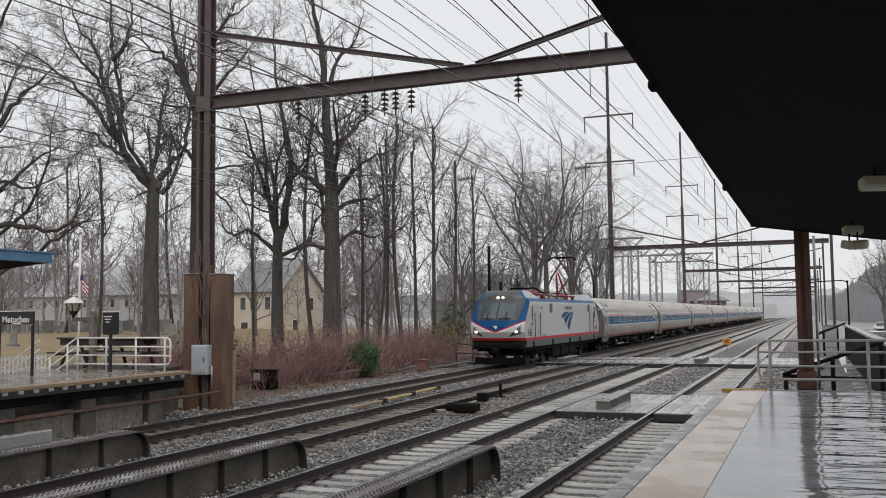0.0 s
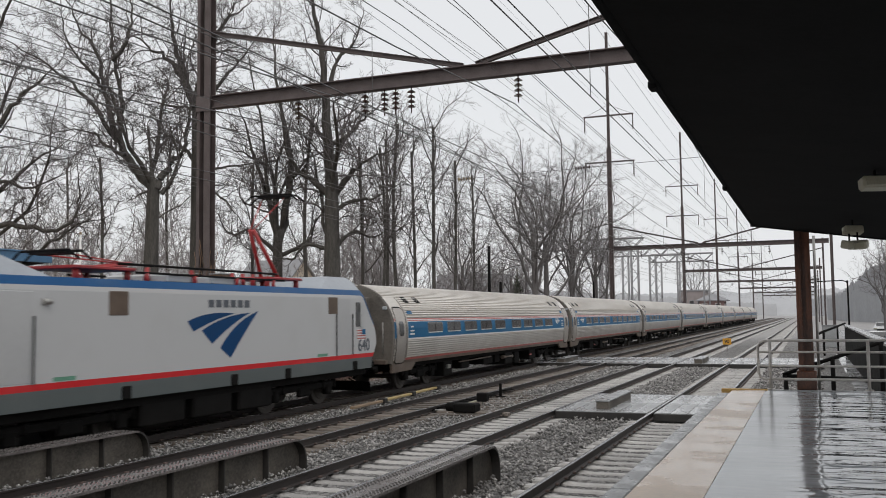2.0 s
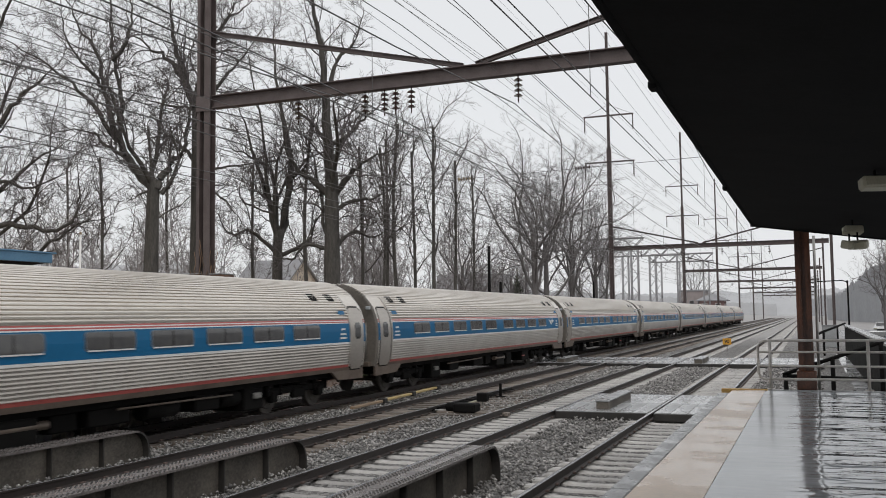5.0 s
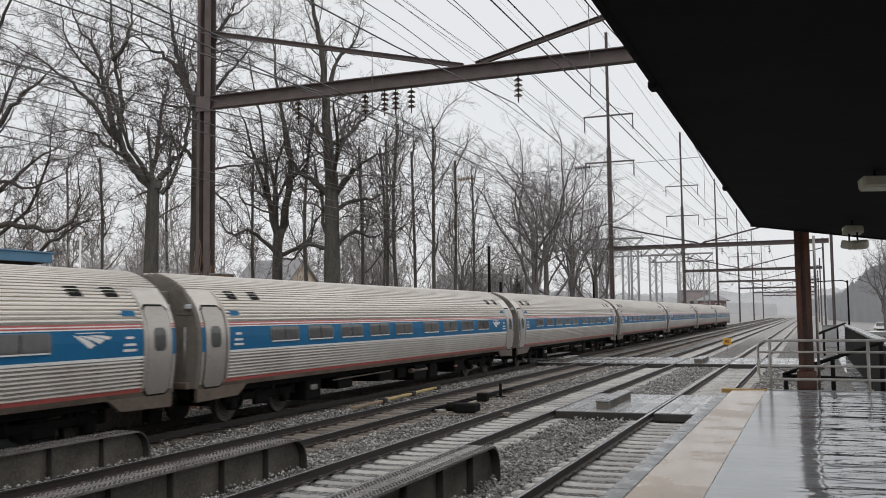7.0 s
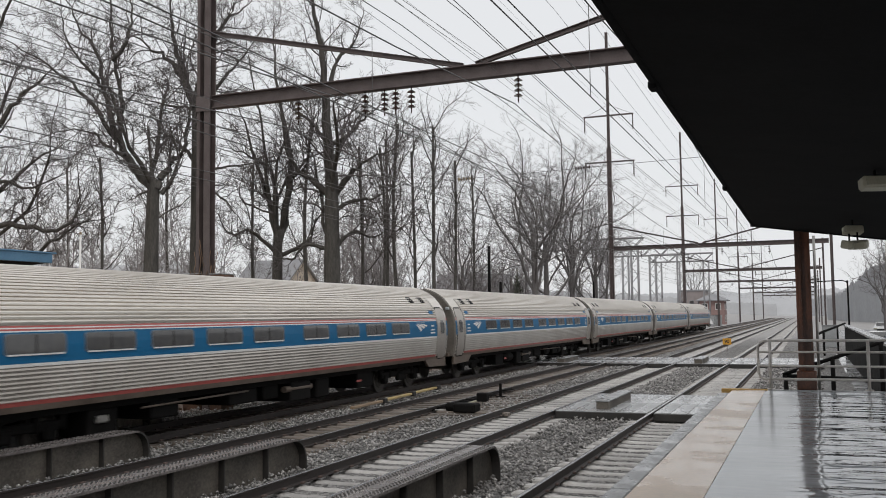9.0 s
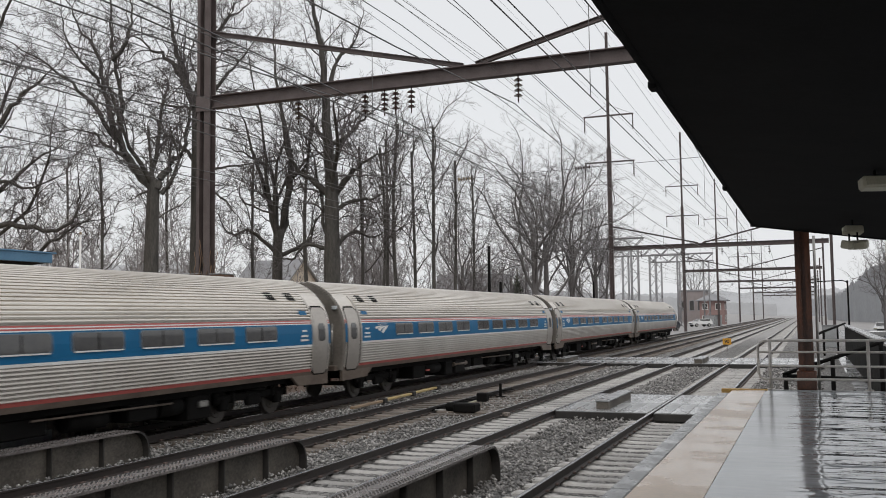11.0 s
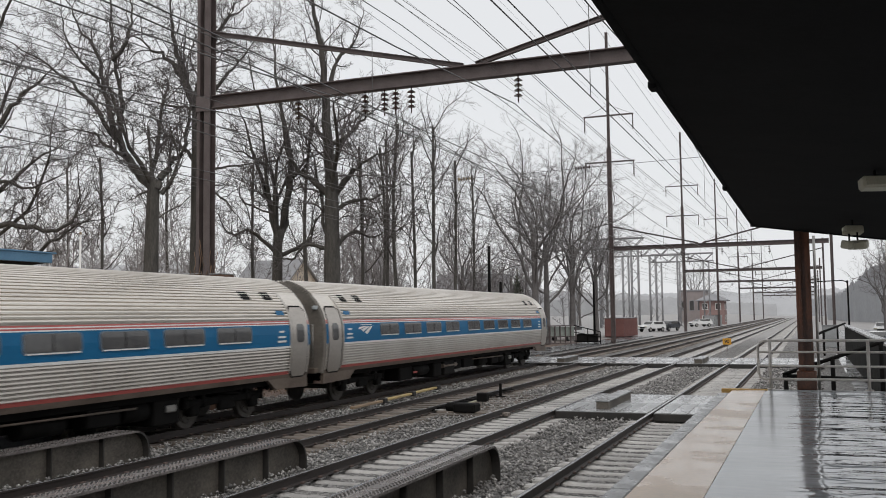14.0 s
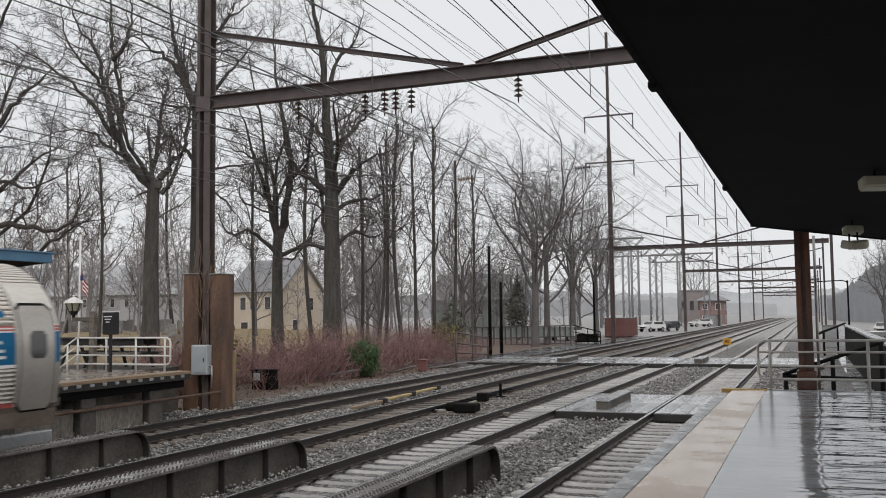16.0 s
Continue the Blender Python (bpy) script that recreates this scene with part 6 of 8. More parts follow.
def build_lineside():
    b = thing("relay_box", -20.6, 32.0, -0.2, "black lineside relay box with a pale label", "lineside box")
    part("case", box((0, 0, 0.4), (0.9, 0.6, 0.75), 0.03), M["under_black"], b)
    part("lid", box((0, 0, 0.8), (0.98, 0.68, 0.06), 0.02), M["under_black"], b)
    part("label_plate", box((-0.2, -0.31, 0.55), (0.3, 0.02, 0.3)), M["grey_box"], b)
    h = thing("red_box", -18.95, 44.4, -0.2, "small red lineside box in leaf litter", "lineside box")
    part("case", box((0, 0, 0.3), (0.42, 0.34, 0.55), 0.03), M["container_red"], h)
    part("lid", box((0, 0, 0.6), (0.5, 0.42, 0.06), 0.02), M["container_red"], h)
    rng = random.Random(3)
    for k, (x, y, r, l) in enumerate(((-19.6, 46.5, 20, 2.2), (-19.2, 48.0, -35, 1.6), (-21.5, 37.0, 50, 2.6), (-20.2, 43.0, 5, 1.4))):
        g = thing("fallen_branch", x, y, ground_height(x, y) + 0.05, "bare fallen branch lying in leaf litter", "branch", "fallen branches", rz=r)
        bm = bmesh.new()
        tube_path(bm, [(0, 0, 0), (l * 0.4, 0.08, 0.1), (l * 0.7, -0.05, 0.22), (l, 0.1, 0.3)], 0.05, 6)
        tube_path(bm, [(l * 0.4, 0.08, 0.1), (l * 0.6, 0.4, 0.4), (l * 0.7, 0.6, 0.5)], 0.025, 5)
        part("limb", bm, M["bark_far"], g)


def build_fences():
    f = thing("picket_fence", -28.6, 78.0, -0.2, "dark steel fence with pale panels along the walkway", "fence", rz=-39)
    ln = 11.8
    for z in (0.12, 0.75, 1.78):
        part("rail", box((0, ln / 2, z), (0.06, ln, 0.09)), M["steel_rust"], f)
    pk = small_mesh("picket", box((0, 0, 0.95), (0.1, 0.1, 1.75), 0.006), M["steel_rust"])
    for k in range(20):
        part("picket", pk, parent=f, m=pose(0.02, ln * k / 19, 0))
    for k in range(4):
        part("backing_panel", box((-0.15, ln * (k + 0.5) / 4, 1.2), (0.03, ln / 4 - 0.2, 1.0)), M["panel_far"], f, "pale grey-green panel")
    g = thing("ramp_railing", -18.7, 48.6, -0.2, "dark steel railing sloping beside the walkway", "railing")
    p0, p1 = Vector((0, 0, 0)), Vector((0.1, 5.2, 0))
    for a, b in (((0, 0, 1.95), (0.1, 5.2, 1.5)), ((0, 0, 1.35), (0.1, 5.2, 0.95)), ((0, 0, 0.8), (0.1, 5.2, 0.5)), ((0, 0, 0), (0, 0, 1.95)), ((0.1, 5.2, 0), (0.1, 5.2, 1.5)), ((0.05, 2.6, 0), (0.05, 2.6, 1.72))):
        part("bar", rod(a, b, 0.045, 6), M["steel_rust"], g)
    w = thing("walkway", -20.2, 66, -0.2, "wet asphalt walkway beside the tracks", "walkway", kind="structure")
    part("paving", box((0.4, 16, 0.02), (3.0, 68, 0.08), 0.01), M["asphalt"], w)
    h = thing("fence_return", -21.3, 87.0, -0.15, "dark steel fence sloping down to the track", "fence")
    for a, b in (((0, 0, 1.75), (2.3, 1.2, 1.1)), ((0, 0, 1.1), (2.3, 1.2, 0.6)), ((0, 0, 0.25), (2.3, 1.2, 0.2)), ((2.3, 1.2, 0), (2.3, 1.2, 1.1)), ((1.2, 0.6, 0), (1.2, 0.6, 1.4))):
        part("bar", rod(a, b, 0.05, 6), M["under_black"], h)
    part("panel", box((1.1, 0.7, 0.5), (2.2, 0.04, 0.8), 0, Matrix.Rotation(0.48, 4, "Z")), M["under_grey"], h)


M["panel_far"] = material("panel_far", (0.3, 0.33, 0.3), 0.6, color2=(0.2, 0.22, 0.2), scale=1.5, fine=10, bump=0.1)
build_switch_gear()
build_speed_sign()
build_lineside()
build_fences()


# ---------------------------------------------------------------- bare trees
class Wood:
    """Collects tapered tubes for the trunk and the crown of one tree."""
    def __init__(self, seed, kids=(0, 7, 6, 5, 4, 0)):
        self.rng = random.Random(seed)
        self.kids = kids
        self.bufs = {"trunk": ([], []), "crown": ([], [])}

    def tube(self, buf, pts, radii, n):
        vs, fs = self.bufs[buf]
        o = len(vs)
        for i, (p, r) in enumerate(zip(pts, radii)):
            d = pts[min(i + 1, len(pts) - 1)] - pts[max(i - 1, 0)]
            ref = Vector((0.0, 0.0, 1.0)) if abs(d.z) < 0.9 * d.length else Vector((1.0, 0.0, 0.0))
            s = d.cross(ref).normalized()
            u = s.cross(d).normalized()
            for k in range(n):
                a = 2 * math.pi * k / n
                vs.append(p + s * (math.cos(a) * r) + u * (math.sin(a) * r))
        for i in range(len(pts) - 1):
            for k in range(n):
                a, b = o + i * n + k, o + i * n + (k + 1) % n
                fs.append((a, b, b + n, a + n))
        return pts

    def branch(self, p, d, length, r, level, top):
        rng = self.rng
        nseg = (6, 6, 5, 3, 2, 1)[min(level, 5)]
        sides = (10, 7, 5, 4, 3, 3)[min(level, 5)]
        bend = (0.05, 0.2, 0.26, 0.3, 0.3, 0.2)[min(level, 5)]
        lift = (0.0, 0.09, 0.06, 0.05, 0.03, 0)[min(level, 5)]
        end = 0.5 if level < 2 else 0.4
        pts, radii, dirs = [p.copy()], [r], [d.copy()]
        q, dd = p.copy(), d.copy()
        for k in range(nseg):
            dd = (dd + Vector((rng.gauss(0, bend), rng.gauss(0, bend), rng.gauss(0, bend) + lift))).normalized()
            q = q + dd * (length / nseg)
            pts.append(q.copy())
            radii.append(max(0.0055, r * (1 - (1 - end) * (k + 1) / nseg)))
            dirs.append(dd.copy())
        self.tube("trunk" if level < 2 else "crown", pts, radii, sides)
        if level >= top:
            return
        kids = self.kids[min(level, 5)]
        for k in range(kids):
            t = 0.22 + 0.78 * (k + rng.random()) / kids
            i = min(int(t * nseg), nseg - 1)
            u = t * nseg - i
            c = pts[i].lerp(pts[i + 1], u)
            dd = dirs[i + 1]
            side = dd.cross(Vector((rng.gauss(0, 1), rng.gauss(0, 1), rng.gauss(0, 1)))).normalized()
            ang = radians(rng.uniform(28, 62))
            nd = (dd * math.cos(ang) + side * math.sin(ang)).normalized()
            if nd.z < -0.2:
                nd.z *= 0.3
            ln = length * rng.uniform(0.34, 0.6) * (1.15 - 0.45 * t)
            rr = radii[i] * rng.uniform(0.38, 0.58)
            self.branch(c, nd, ln, max(0.0055, rr), level + 1, top)
        # the leader runs on
        if level >= 1:
            self.branch(pts[-1], dirs[-1], length * 0.42, max(0.0055, radii[-1] * 0.9), level + 1, top)

    def trunk(self, height, r, limbs, top, flare=1.25, bow=0.15):
        rng = self.rng
        n = 9
        pts, radii = [], []
        bx, by = rng.uniform(-bow, bow), rng.uniform(-bow, bow)
        for k in range(n + 1):
            u = k / n
            pts.append(Vector((bx * math.sin(u * 3), by * math.sin(u * 2.4), -0.4 + (height + 0.4) * u)))
            radii.append(r * ((flare - 1) * (1 - u) ** 6 + 1 - 0.35 * u))
        self.tube("trunk", pts, radii, 12)
        for f, az, el, ln, rr in limbs:
            i = min(int(f * n), n - 1)
            c = pts[i].lerp(pts[i + 1], f * n - i)
            a, e = radians(az), radians(el)
            d = Vector((math.cos(a) * math.cos(e), math.sin(a) * math.cos(e), math.sin(e)))
            self.branch(c - d * 0.2, d, ln, r * rr, 1, top)

    def limb(self, r, *guide):
        """A sinuous limb through a few points (x, z) of the tree's broad plane, set with side branches."""
        rng = self.rng
        lean, y = rng.uniform(-0.3, 0.3), 0.0
        knots = []
        for i, (x, z) in enumerate(guide):
            if i:
                y += lean * math.hypot(x - guide[i - 1][0], z - guide[i - 1][1]) + rng.gauss(0, 0.12)
            knots.append(Vector((x, y, z)))
        ends = [knots[0] * 2 - knots[1]] + knots + [knots[-1] * 2 - knots[-2]]
        pts = []
        for a, b, c, d in zip(ends, ends[1:], ends[2:], ends[3:]):
            for k in range(5):
                u = k / 5
                p = (b * 2 + (c - a) * u + (a * 2 - b * 5 + c * 4 - d) * u * u + (b * 3 - a - c * 3 + d) * u ** 3) * 0.5
                pts.append(p + Vector((rng.gauss(0, 0.045), rng.gauss(0, 0.05), rng.gauss(0, 0.045))))
        pts.append(knots[-1])
        n = len(pts) - 1
        radii = [max(0.02, r * (1 - 0.86 * (k / n) ** 0.8)) for k in range(n + 1)]
        self.tube("trunk", pts, radii, 7)
        run = 0.0
        for k in range(1, n + 1):
            step = pts[k] - pts[k - 1]
            run += step.length
            if k < 2 or run < 0.42:
                continue
            run -= rng.uniform(0.34, 0.5)
            t = step.normalized()
            side = t.cross(Vector((rng.gauss(0, 1), rng.gauss(0, 1), rng.gauss(0, 1)))).normalized()
            ang = radians(rng.uniform(30, 68))
            d = (t * math.cos(ang) + side * math.sin(ang) + Vector((0, 0, 0.12))).normalized()
            ln = rng.uniform(0.9, 2.3) * (0.75 + 1.6 * r)
            self.branch(pts[k], d, ln, min(radii[k] * 0.55, rng.uniform(0.022, 0.05)), 2, 5)
        self.branch(pts[-1], (pts[-1] - pts[-2]).normalized(), 2.0, radii[-1] * 0.9, 2, 5)

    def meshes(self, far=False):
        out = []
        # far trees take the bark and twigs paled for mist
        for key, mat in (("trunk", M["bark_hazed" if far else "bark"]), ("crown", M["twig_hazed" if far else "twig"])):
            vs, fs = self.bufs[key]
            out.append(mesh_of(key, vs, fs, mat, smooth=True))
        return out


def random_limbs(rng, n, lo=0.35, hi=1.0, ln=8.0, el=(25, 65), rr=(0.3, 0.55)):
    return [(lo + (hi - lo) * (k + rng.random()) / n, k * 137.5 + rng.uniform(-25, 25), rng.uniform(*el) + 12 * k / n, ln * rng.uniform(0.75, 1.2) * (1.15 - 0.4 * k / n), rng.uniform(*rr)) for k in range(n)]


def tree(name, x, y, meshes, rz, label, scale=1.0, group="bare trees"):
    t = thing(name, x, y, ground_height(x, y), label, "tree", group, rz=rz)
    for nm, me in zip(("trunk", "crown"), meshes):
        part(nm, me, parent=t, m=Matrix.Diagonal((scale, scale, scale, 1)))
    return t


def build_trees():
    CR = 21.8
    thin = (0, 7, 5, 4, 3, 0)
    w = Wood(21, thin)
    w.trunk(9.0, 0.42, [(0.97, 100, 62, 5.0, 0.3), (0.95, 265, 66, 5.0, 0.3)], 5)
    for guide in (
            (0.25, (-0.1, 8.6), (-1.3, 10.0), (-1.9, 11.3), (-1.9, 13.1), (-2.5, 15.7), (-2.9, 18.7)),
            (0.16, (-1.8, 11.2), (-2.4, 13.3), (-3.0, 15.2), (-3.9, 16.4), (-4.8, 18.4)),
            (0.13, (-1.7, 10.8), (-3.0, 12.8), (-4.6, 14.2), (-6.6, 15.4)),
            (0.13, (-2.0, 14.6), (-1.3, 15.5), (-1.1, 16.7), (-1.4, 18.9)),
            (0.11, (-1.4, 10.0), (-2.4, 10.8), (-3.2, 11.4), (-5.3, 11.5)),
            (0.2, (0.1, 8.6), (0.7, 9.8), (1.3, 10.5), (1.5, 12.2), (2.0, 14.3)),
            (0.13, (0.3, 8.4), (0.8, 9.0), (1.1, 10.2), (0.7, 11.7)),
            (0.07, (-0.3, 8.4), (-0.9, 8.3), (-1.4, 8.0)),
            (0.1, (-2.3, 13.3), (-3.3, 14.4), (-4.1, 15.7), (-4.4, 17.6))):
        w.limb(*guide)
    tree("oak_tree", -27.9, 34.0, w.meshes(), CR, "tall bare forked oak in the cemetery grass")
    w = Wood(33, thin)
    w.trunk(13.4, 0.42, [(0.9, 80, 60, 4.5, 0.25), (0.97, 270, 62, 5.0, 0.3)], 5)
    for guide in (
            (0.26, (-0.1, 13.0), (-0.7, 14.6), (-1.3, 16.3), (-1.6, 19.2)),
            (0.17, (-0.5, 14.0), (-1.3, 15.4), (-2.3, 16.1), (-3.4, 16.9)),
            (0.24, (0.0, 13.0), (0.1, 15.1), (0.3, 16.8), (0.0, 19.7)),
            (0.15, (0.0, 13.2), (1.0, 14.3), (1.7, 15.2), (2.8, 16.8)),
            (0.14, (0.1, 15.4), (1.0, 16.8), (1.8, 17.9), (2.5, 19.4)),
            (0.1, (-0.1, 13.0), (-1.4, 13.2), (-2.5, 13.5)),
            (0.11, (-0.1, 10.5), (-1.2, 11.5), (-2.2, 11.7), (-3.2, 11.4)),
            (0.1, (0.0, 9.8), (1.4, 10.2), (2.7, 10.4)),
            (0.1, (0.0, 9.2), (1.2, 8.6), (2.3, 7.2))):
        w.limb(*guide)
    tree("oak_tree", -27.9, 37.2, w.meshes(), CR, "tall straight bare oak behind the mast")
    w = Wood(47, thin)
    w.trunk(7.6, 0.4, [(0.97, 80, 70, 6.0, 0.36), (0.92, 265, 62, 6.0, 0.34)], 5)
    for guide in (
            (0.28, (0.1, 7.0), (0.5, 9.7), (0.5, 12.5), (-0.3, 16.4), (-0.7, 20.2)),
            (0.22, (0.0, 7.2), (-0.7, 9.9), (-1.5, 12.4), (-2.3, 15.1)),
            (0.2, (0.1, 7.3), (0.9, 10.4), (1.8, 11.4), (2.3, 14.0)),
            (0.16, (-0.1, 7.4), (-0.2, 10.7), (-1.4, 11.9), (-2.6, 12.4)),
            (0.16, (0.1, 7.4), (-0.5, 10.4), (-0.7, 13.7), (-1.3, 17.5)),
            (0.14, (0.0, 6.2), (-1.5, 7.6), (-2.5, 7.4), (-3.4, 8.7)),
            (0.15, (0.1, 6.2), (1.6, 7.0), (2.2, 8.4), (2.9, 9.0))):
        w.limb(*guide)
    tree("oak_tree", -28.75, 46.0, w.meshes(), CR, "low-forking bare oak with spreading limbs")
    w = Wood(58, thin)
    w.trunk(11.0, 0.56, [(0.64, 100, 35, 5.0, 0.24), (0.86, 270, 48, 6.0, 0.28), (0.95, 60, 62, 6.0, 0.3)], 5)
    for guide in (
            (0.36, (0.0, 10.2), (-0.2, 13.8), (-0.3, 16.7), (-0.7, 19.7), (-0.8, 22.4)),
            (0.24, (0.0, 9.6), (1.0, 10.7), (2.0, 11.6), (3.7, 12.3)),
            (0.22, (0.0, 9.8), (-1.5, 10.9), (-2.4, 12.0), (-2.8, 14.3)),
            (0.18, (-0.1, 12.6), (0.8, 13.1), (1.9, 14.1), (2.7, 15.0)),
            (0.17, (-0.1, 12.6), (-1.1, 13.9), (-2.0, 14.6), (-2.7, 16.4)),
            (0.17, (0.0, 8.8), (1.2, 9.4), (2.5, 9.6), (4.0, 10.4)),
            (0.16, (0.0, 6.6), (-1.4, 6.9), (-2.3, 6.1), (-3.4, 6.3)),
            (0.15, (0.0, 6.5), (1.1, 7.7), (2.2, 7.4), (3.3, 8.0)),
            (0.16, (-0.3, 16.1), (0.5, 18.0), (1.3, 19.0), (1.8, 20.7))):
        w.limb(*guide)
    tree("oak_tree", -25.2, 46.0, w.meshes(), CR, "massive bare oak with a thick straight trunk")
    w = Wood(66, thin)
    w.trunk(11.5, 0.36, random_limbs(w.rng, 5, 0.5, 1.0, 5.0, (30, 62), (0.22, 0.35)), 5)
    for guide in (
            (0.2, (0.0, 9.0), (0.8, 10.8), (1.8, 12.2), (3.1, 13.4)),
            (0.16, (0.0, 7.0), (0.9, 8.0), (2.1, 9.2), (3.6, 10.1)),
            (0.17, (0.0, 6.4), (1.4, 6.5), (3.3, 6.2), (4.4, 6.8), (4.5, 8.6)),
            (0.13, (0.0, 4.0), (1.9, 4.9), (3.2, 5.8), (4.0, 6.5), (5.1, 6.7)),
            (0.2, (0.0, 11.2), (0.6, 13.7), (1.3, 15.2), (2.2, 16.8)),
            (0.13, (0.0, 7.8), (1.1, 8.4), (2.4, 8.0), (4.1, 8.4))):
        w.limb(*guide)
    tree("oak_tree", -33.7, 29.6, w.meshes(), CR, "wide bare oak with low spreading branches")
    # slim trees of the hedge row
    slim = []
    for s in (71, 72, 73):
        w = Wood(s)
        w.trunk(13.5, 0.12, random_limbs(w.rng, 11, 0.4, 1.0, 3.4, (40, 70), (0.28, 0.42)), 3, bow=0.5)
        slim.append(w.meshes())
    spots = [(-26.4, 52, 1.0), (-27.3, 56, 1.05), (-28.5, 60, 1.15), (-26.15, 58, 1.2), (-27.0, 62, 1.1), (-24.7, 60, 1.2), (-25.6, 66, 1.1), (-31.5, 55, 1.2), (-33, 50, 0.9), (-42, 46, 0.9), (-47, 56, 1.2), (-27.2, 75, 1.1), (-55, 70, 1.3), (-62, 64, 1.1)]
    for k, (x, y, s) in enumerate(spots):
        tree("slim_tree", x, y, slim[k % 3], k * 83, "slim bare tree in the hedge row", s, "slim trees")
    # round-crowned trees further along the line
    far = []
    for s in (81, 82):
        w = Wood(s, (0, 6, 5, 3, 3, 0))
        w.trunk(9.0, 0.3, random_limbs(w.rng, 10, 0.42, 1.0, 7.8, (40, 74), (0.28, 0.42)), 5)
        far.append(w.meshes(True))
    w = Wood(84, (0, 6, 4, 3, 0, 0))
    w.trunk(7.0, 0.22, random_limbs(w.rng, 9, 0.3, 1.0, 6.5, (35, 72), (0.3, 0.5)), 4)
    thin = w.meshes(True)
    for k, (x, y, s, m) in enumerate(((-22.9, 79, 1.15, far[0]), (-23.4, 85, 1.05, far[1]), (-24.6, 100, 1.15, far[0]), (-23.2, 106, 0.95, far[1]), (-33, 88, 1.05, thin), (-28, 118, 0.9, thin), (-30, 145, 1.0, thin), (-66, 52, 1.0, thin), (-36, 72, 0.7, thin), (-42, 78, 0.75, thin), (-46, 70, 0.6, thin), (-64, 76, 0.7, thin), (-32, 66, 0.6, thin), (-31, 98, 0.7, thin), (-72, 66, 0.7, thin), (-60, 44, 0.6, thin), (-48, 40, 0.55, thin), (-90, 88, 0.9, thin), (-27, 74, 0.6, thin), (-27, 240, 1.2, thin), (16, 190, 1.2, thin), (24, 170, 1.5, thin), (30, 190, 1.6, thin), (20, 260, 1.5, thin), (6.6, 98, 0.75, thin), (9.2, 104, 0.7, far[0]), (9.6, 113, 0.95, thin), (12.5, 118, 1.0, far[1]), (14.5, 128, 1.0, thin), (11.5, 140, 1.0, thin))):
        tree("roadside_tree", x, y, m, k * 71, "bare tree with mist put into its grey", s, "roadside trees")


build_trees()


def sapling(seed, height):
    """A light many-twigged young tree, up to height."""
    w = Wood(seed)
    rng = w.rng
    lean = Vector((rng.gauss(0, 0.06), rng.gauss(0, 0.06), 1)).normalized()
    stem = [lean * (height * k / 6) + Vector((rng.gauss(0, 0.12), rng.gauss(0, 0.12), -0.2)) for k in range(7)]
    w.tube("crown", stem, [0.10, 0.09, 0.075, 0.06, 0.045, 0.03, 0.015], 5)
    for k in range(15):
        f = 0.18 + 0.8 * (k + rng.random()) / 15
        i = min(5, int(f * 6))
        p = stem[i].lerp(stem[i + 1], f * 6 - i)
        az, el = k * 2.4 + rng.uniform(-0.5, 0.5), radians(rng.uniform(25, 65))
        d = Vector((math.cos(az) * math.cos(el), math.sin(az) * math.cos(el), math.sin(el)))
        ln = height * rng.uniform(0.2, 0.36) * (1.2 - 0.6 * f)
        limb = [p]
        for j in range(3):
            d = (d + Vector((rng.gauss(0, 0.18), rng.gauss(0, 0.18), rng.gauss(0.08, 0.15)))).normalized()
            limb.append(limb[-1] + d * ln / 3)
        w.tube("crown", limb, [0.04, 0.03, 0.022, 0.012], 3)
        for j in range(6):
            u = 0.25 + 0.75 * (j + rng.random()) / 6
            i = min(2, int(u * 3))
            c = limb[i].lerp(limb[i + 1], u * 3 - i)
            e = (d * 0.6 + Vector((rng.gauss(0, 0.7), rng.gauss(0, 0.7), rng.gauss(0.2, 0.5)))).normalized()
            tip = c + e * ln * rng.uniform(0.25, 0.5)
            w.tube("crown", [c, tip], [0.02, 0.011], 3)
            for q in range(3):
                g = (e + Vector((rng.gauss(0, 0.6), rng.gauss(0, 0.6), rng.gauss(0.1, 0.5)))).normalized()
                c2 = c.lerp(tip, rng.uniform(0.2, 1))
                w.tube("crown", [c2, c2 + g * ln * rng.uniform(0.12, 0.28)], [0.014, 0.009], 3)
    return mesh_of("sapling", w.bufs["crown"][0], w.bufs["crown"][1], M["twig_far_hazed"])


def build_thicket():
    """The young wood behind the lawn and the gardens."""
    rng = random.Random(77)
    bases = [sapling(s, h) for s, h in ((201, 9.0), (202, 11.0), (203, 12.5), (204, 8.0))]
    cells = [(-98, -30, 92, 106, 62), (-44, -32, 70, 84, 18), (-34, -27, 84, 110, 14), (-72, -44, 58, 68, 22), (-100, -60, 76, 88, 26)]
    vs, fs, o, n = [], [], 0, 0
    data = [(np.array([v.co for v in me.vertices]), np.array([tuple(f.vertices) for f in me.polygons if len(f.vertices) == 4])) for me in bases]
    for x0, x1, y0, y1, count in cells:
        for k in range(count):
            x, y = x0 + (x1 - x0) * (k + rng.random()) / count, rng.uniform(y0, y1)
            if -59 < x < -47 and 81 < y < 94 or -45 < x < -33 and 102 < y < 114:
                continue
            sc = rng.uniform(0.75, 1.2)
            m = np.array(Matrix.LocRotScale((x, y, ground_height(x, y)), Euler((0, 0, rng.uniform(0, 6.28))), (sc, sc, sc)))
            v0, f0 = data[n % 4]
            vs.append(v0 @ m[:3, :3].T + m[:3, 3])
            fs.append(f0 + o)
            o += len(v0)
            n += 1
    th = new("young_wood", mesh_of("young_wood", np.concatenate(vs), [tuple(f) for f in np.concatenate(fs).tolist()], M["twig_far_hazed"]))
    tagged(th, "bare young wood with fine twigs, mist put into its grey", "woods", kind="stuff")


build_thicket()


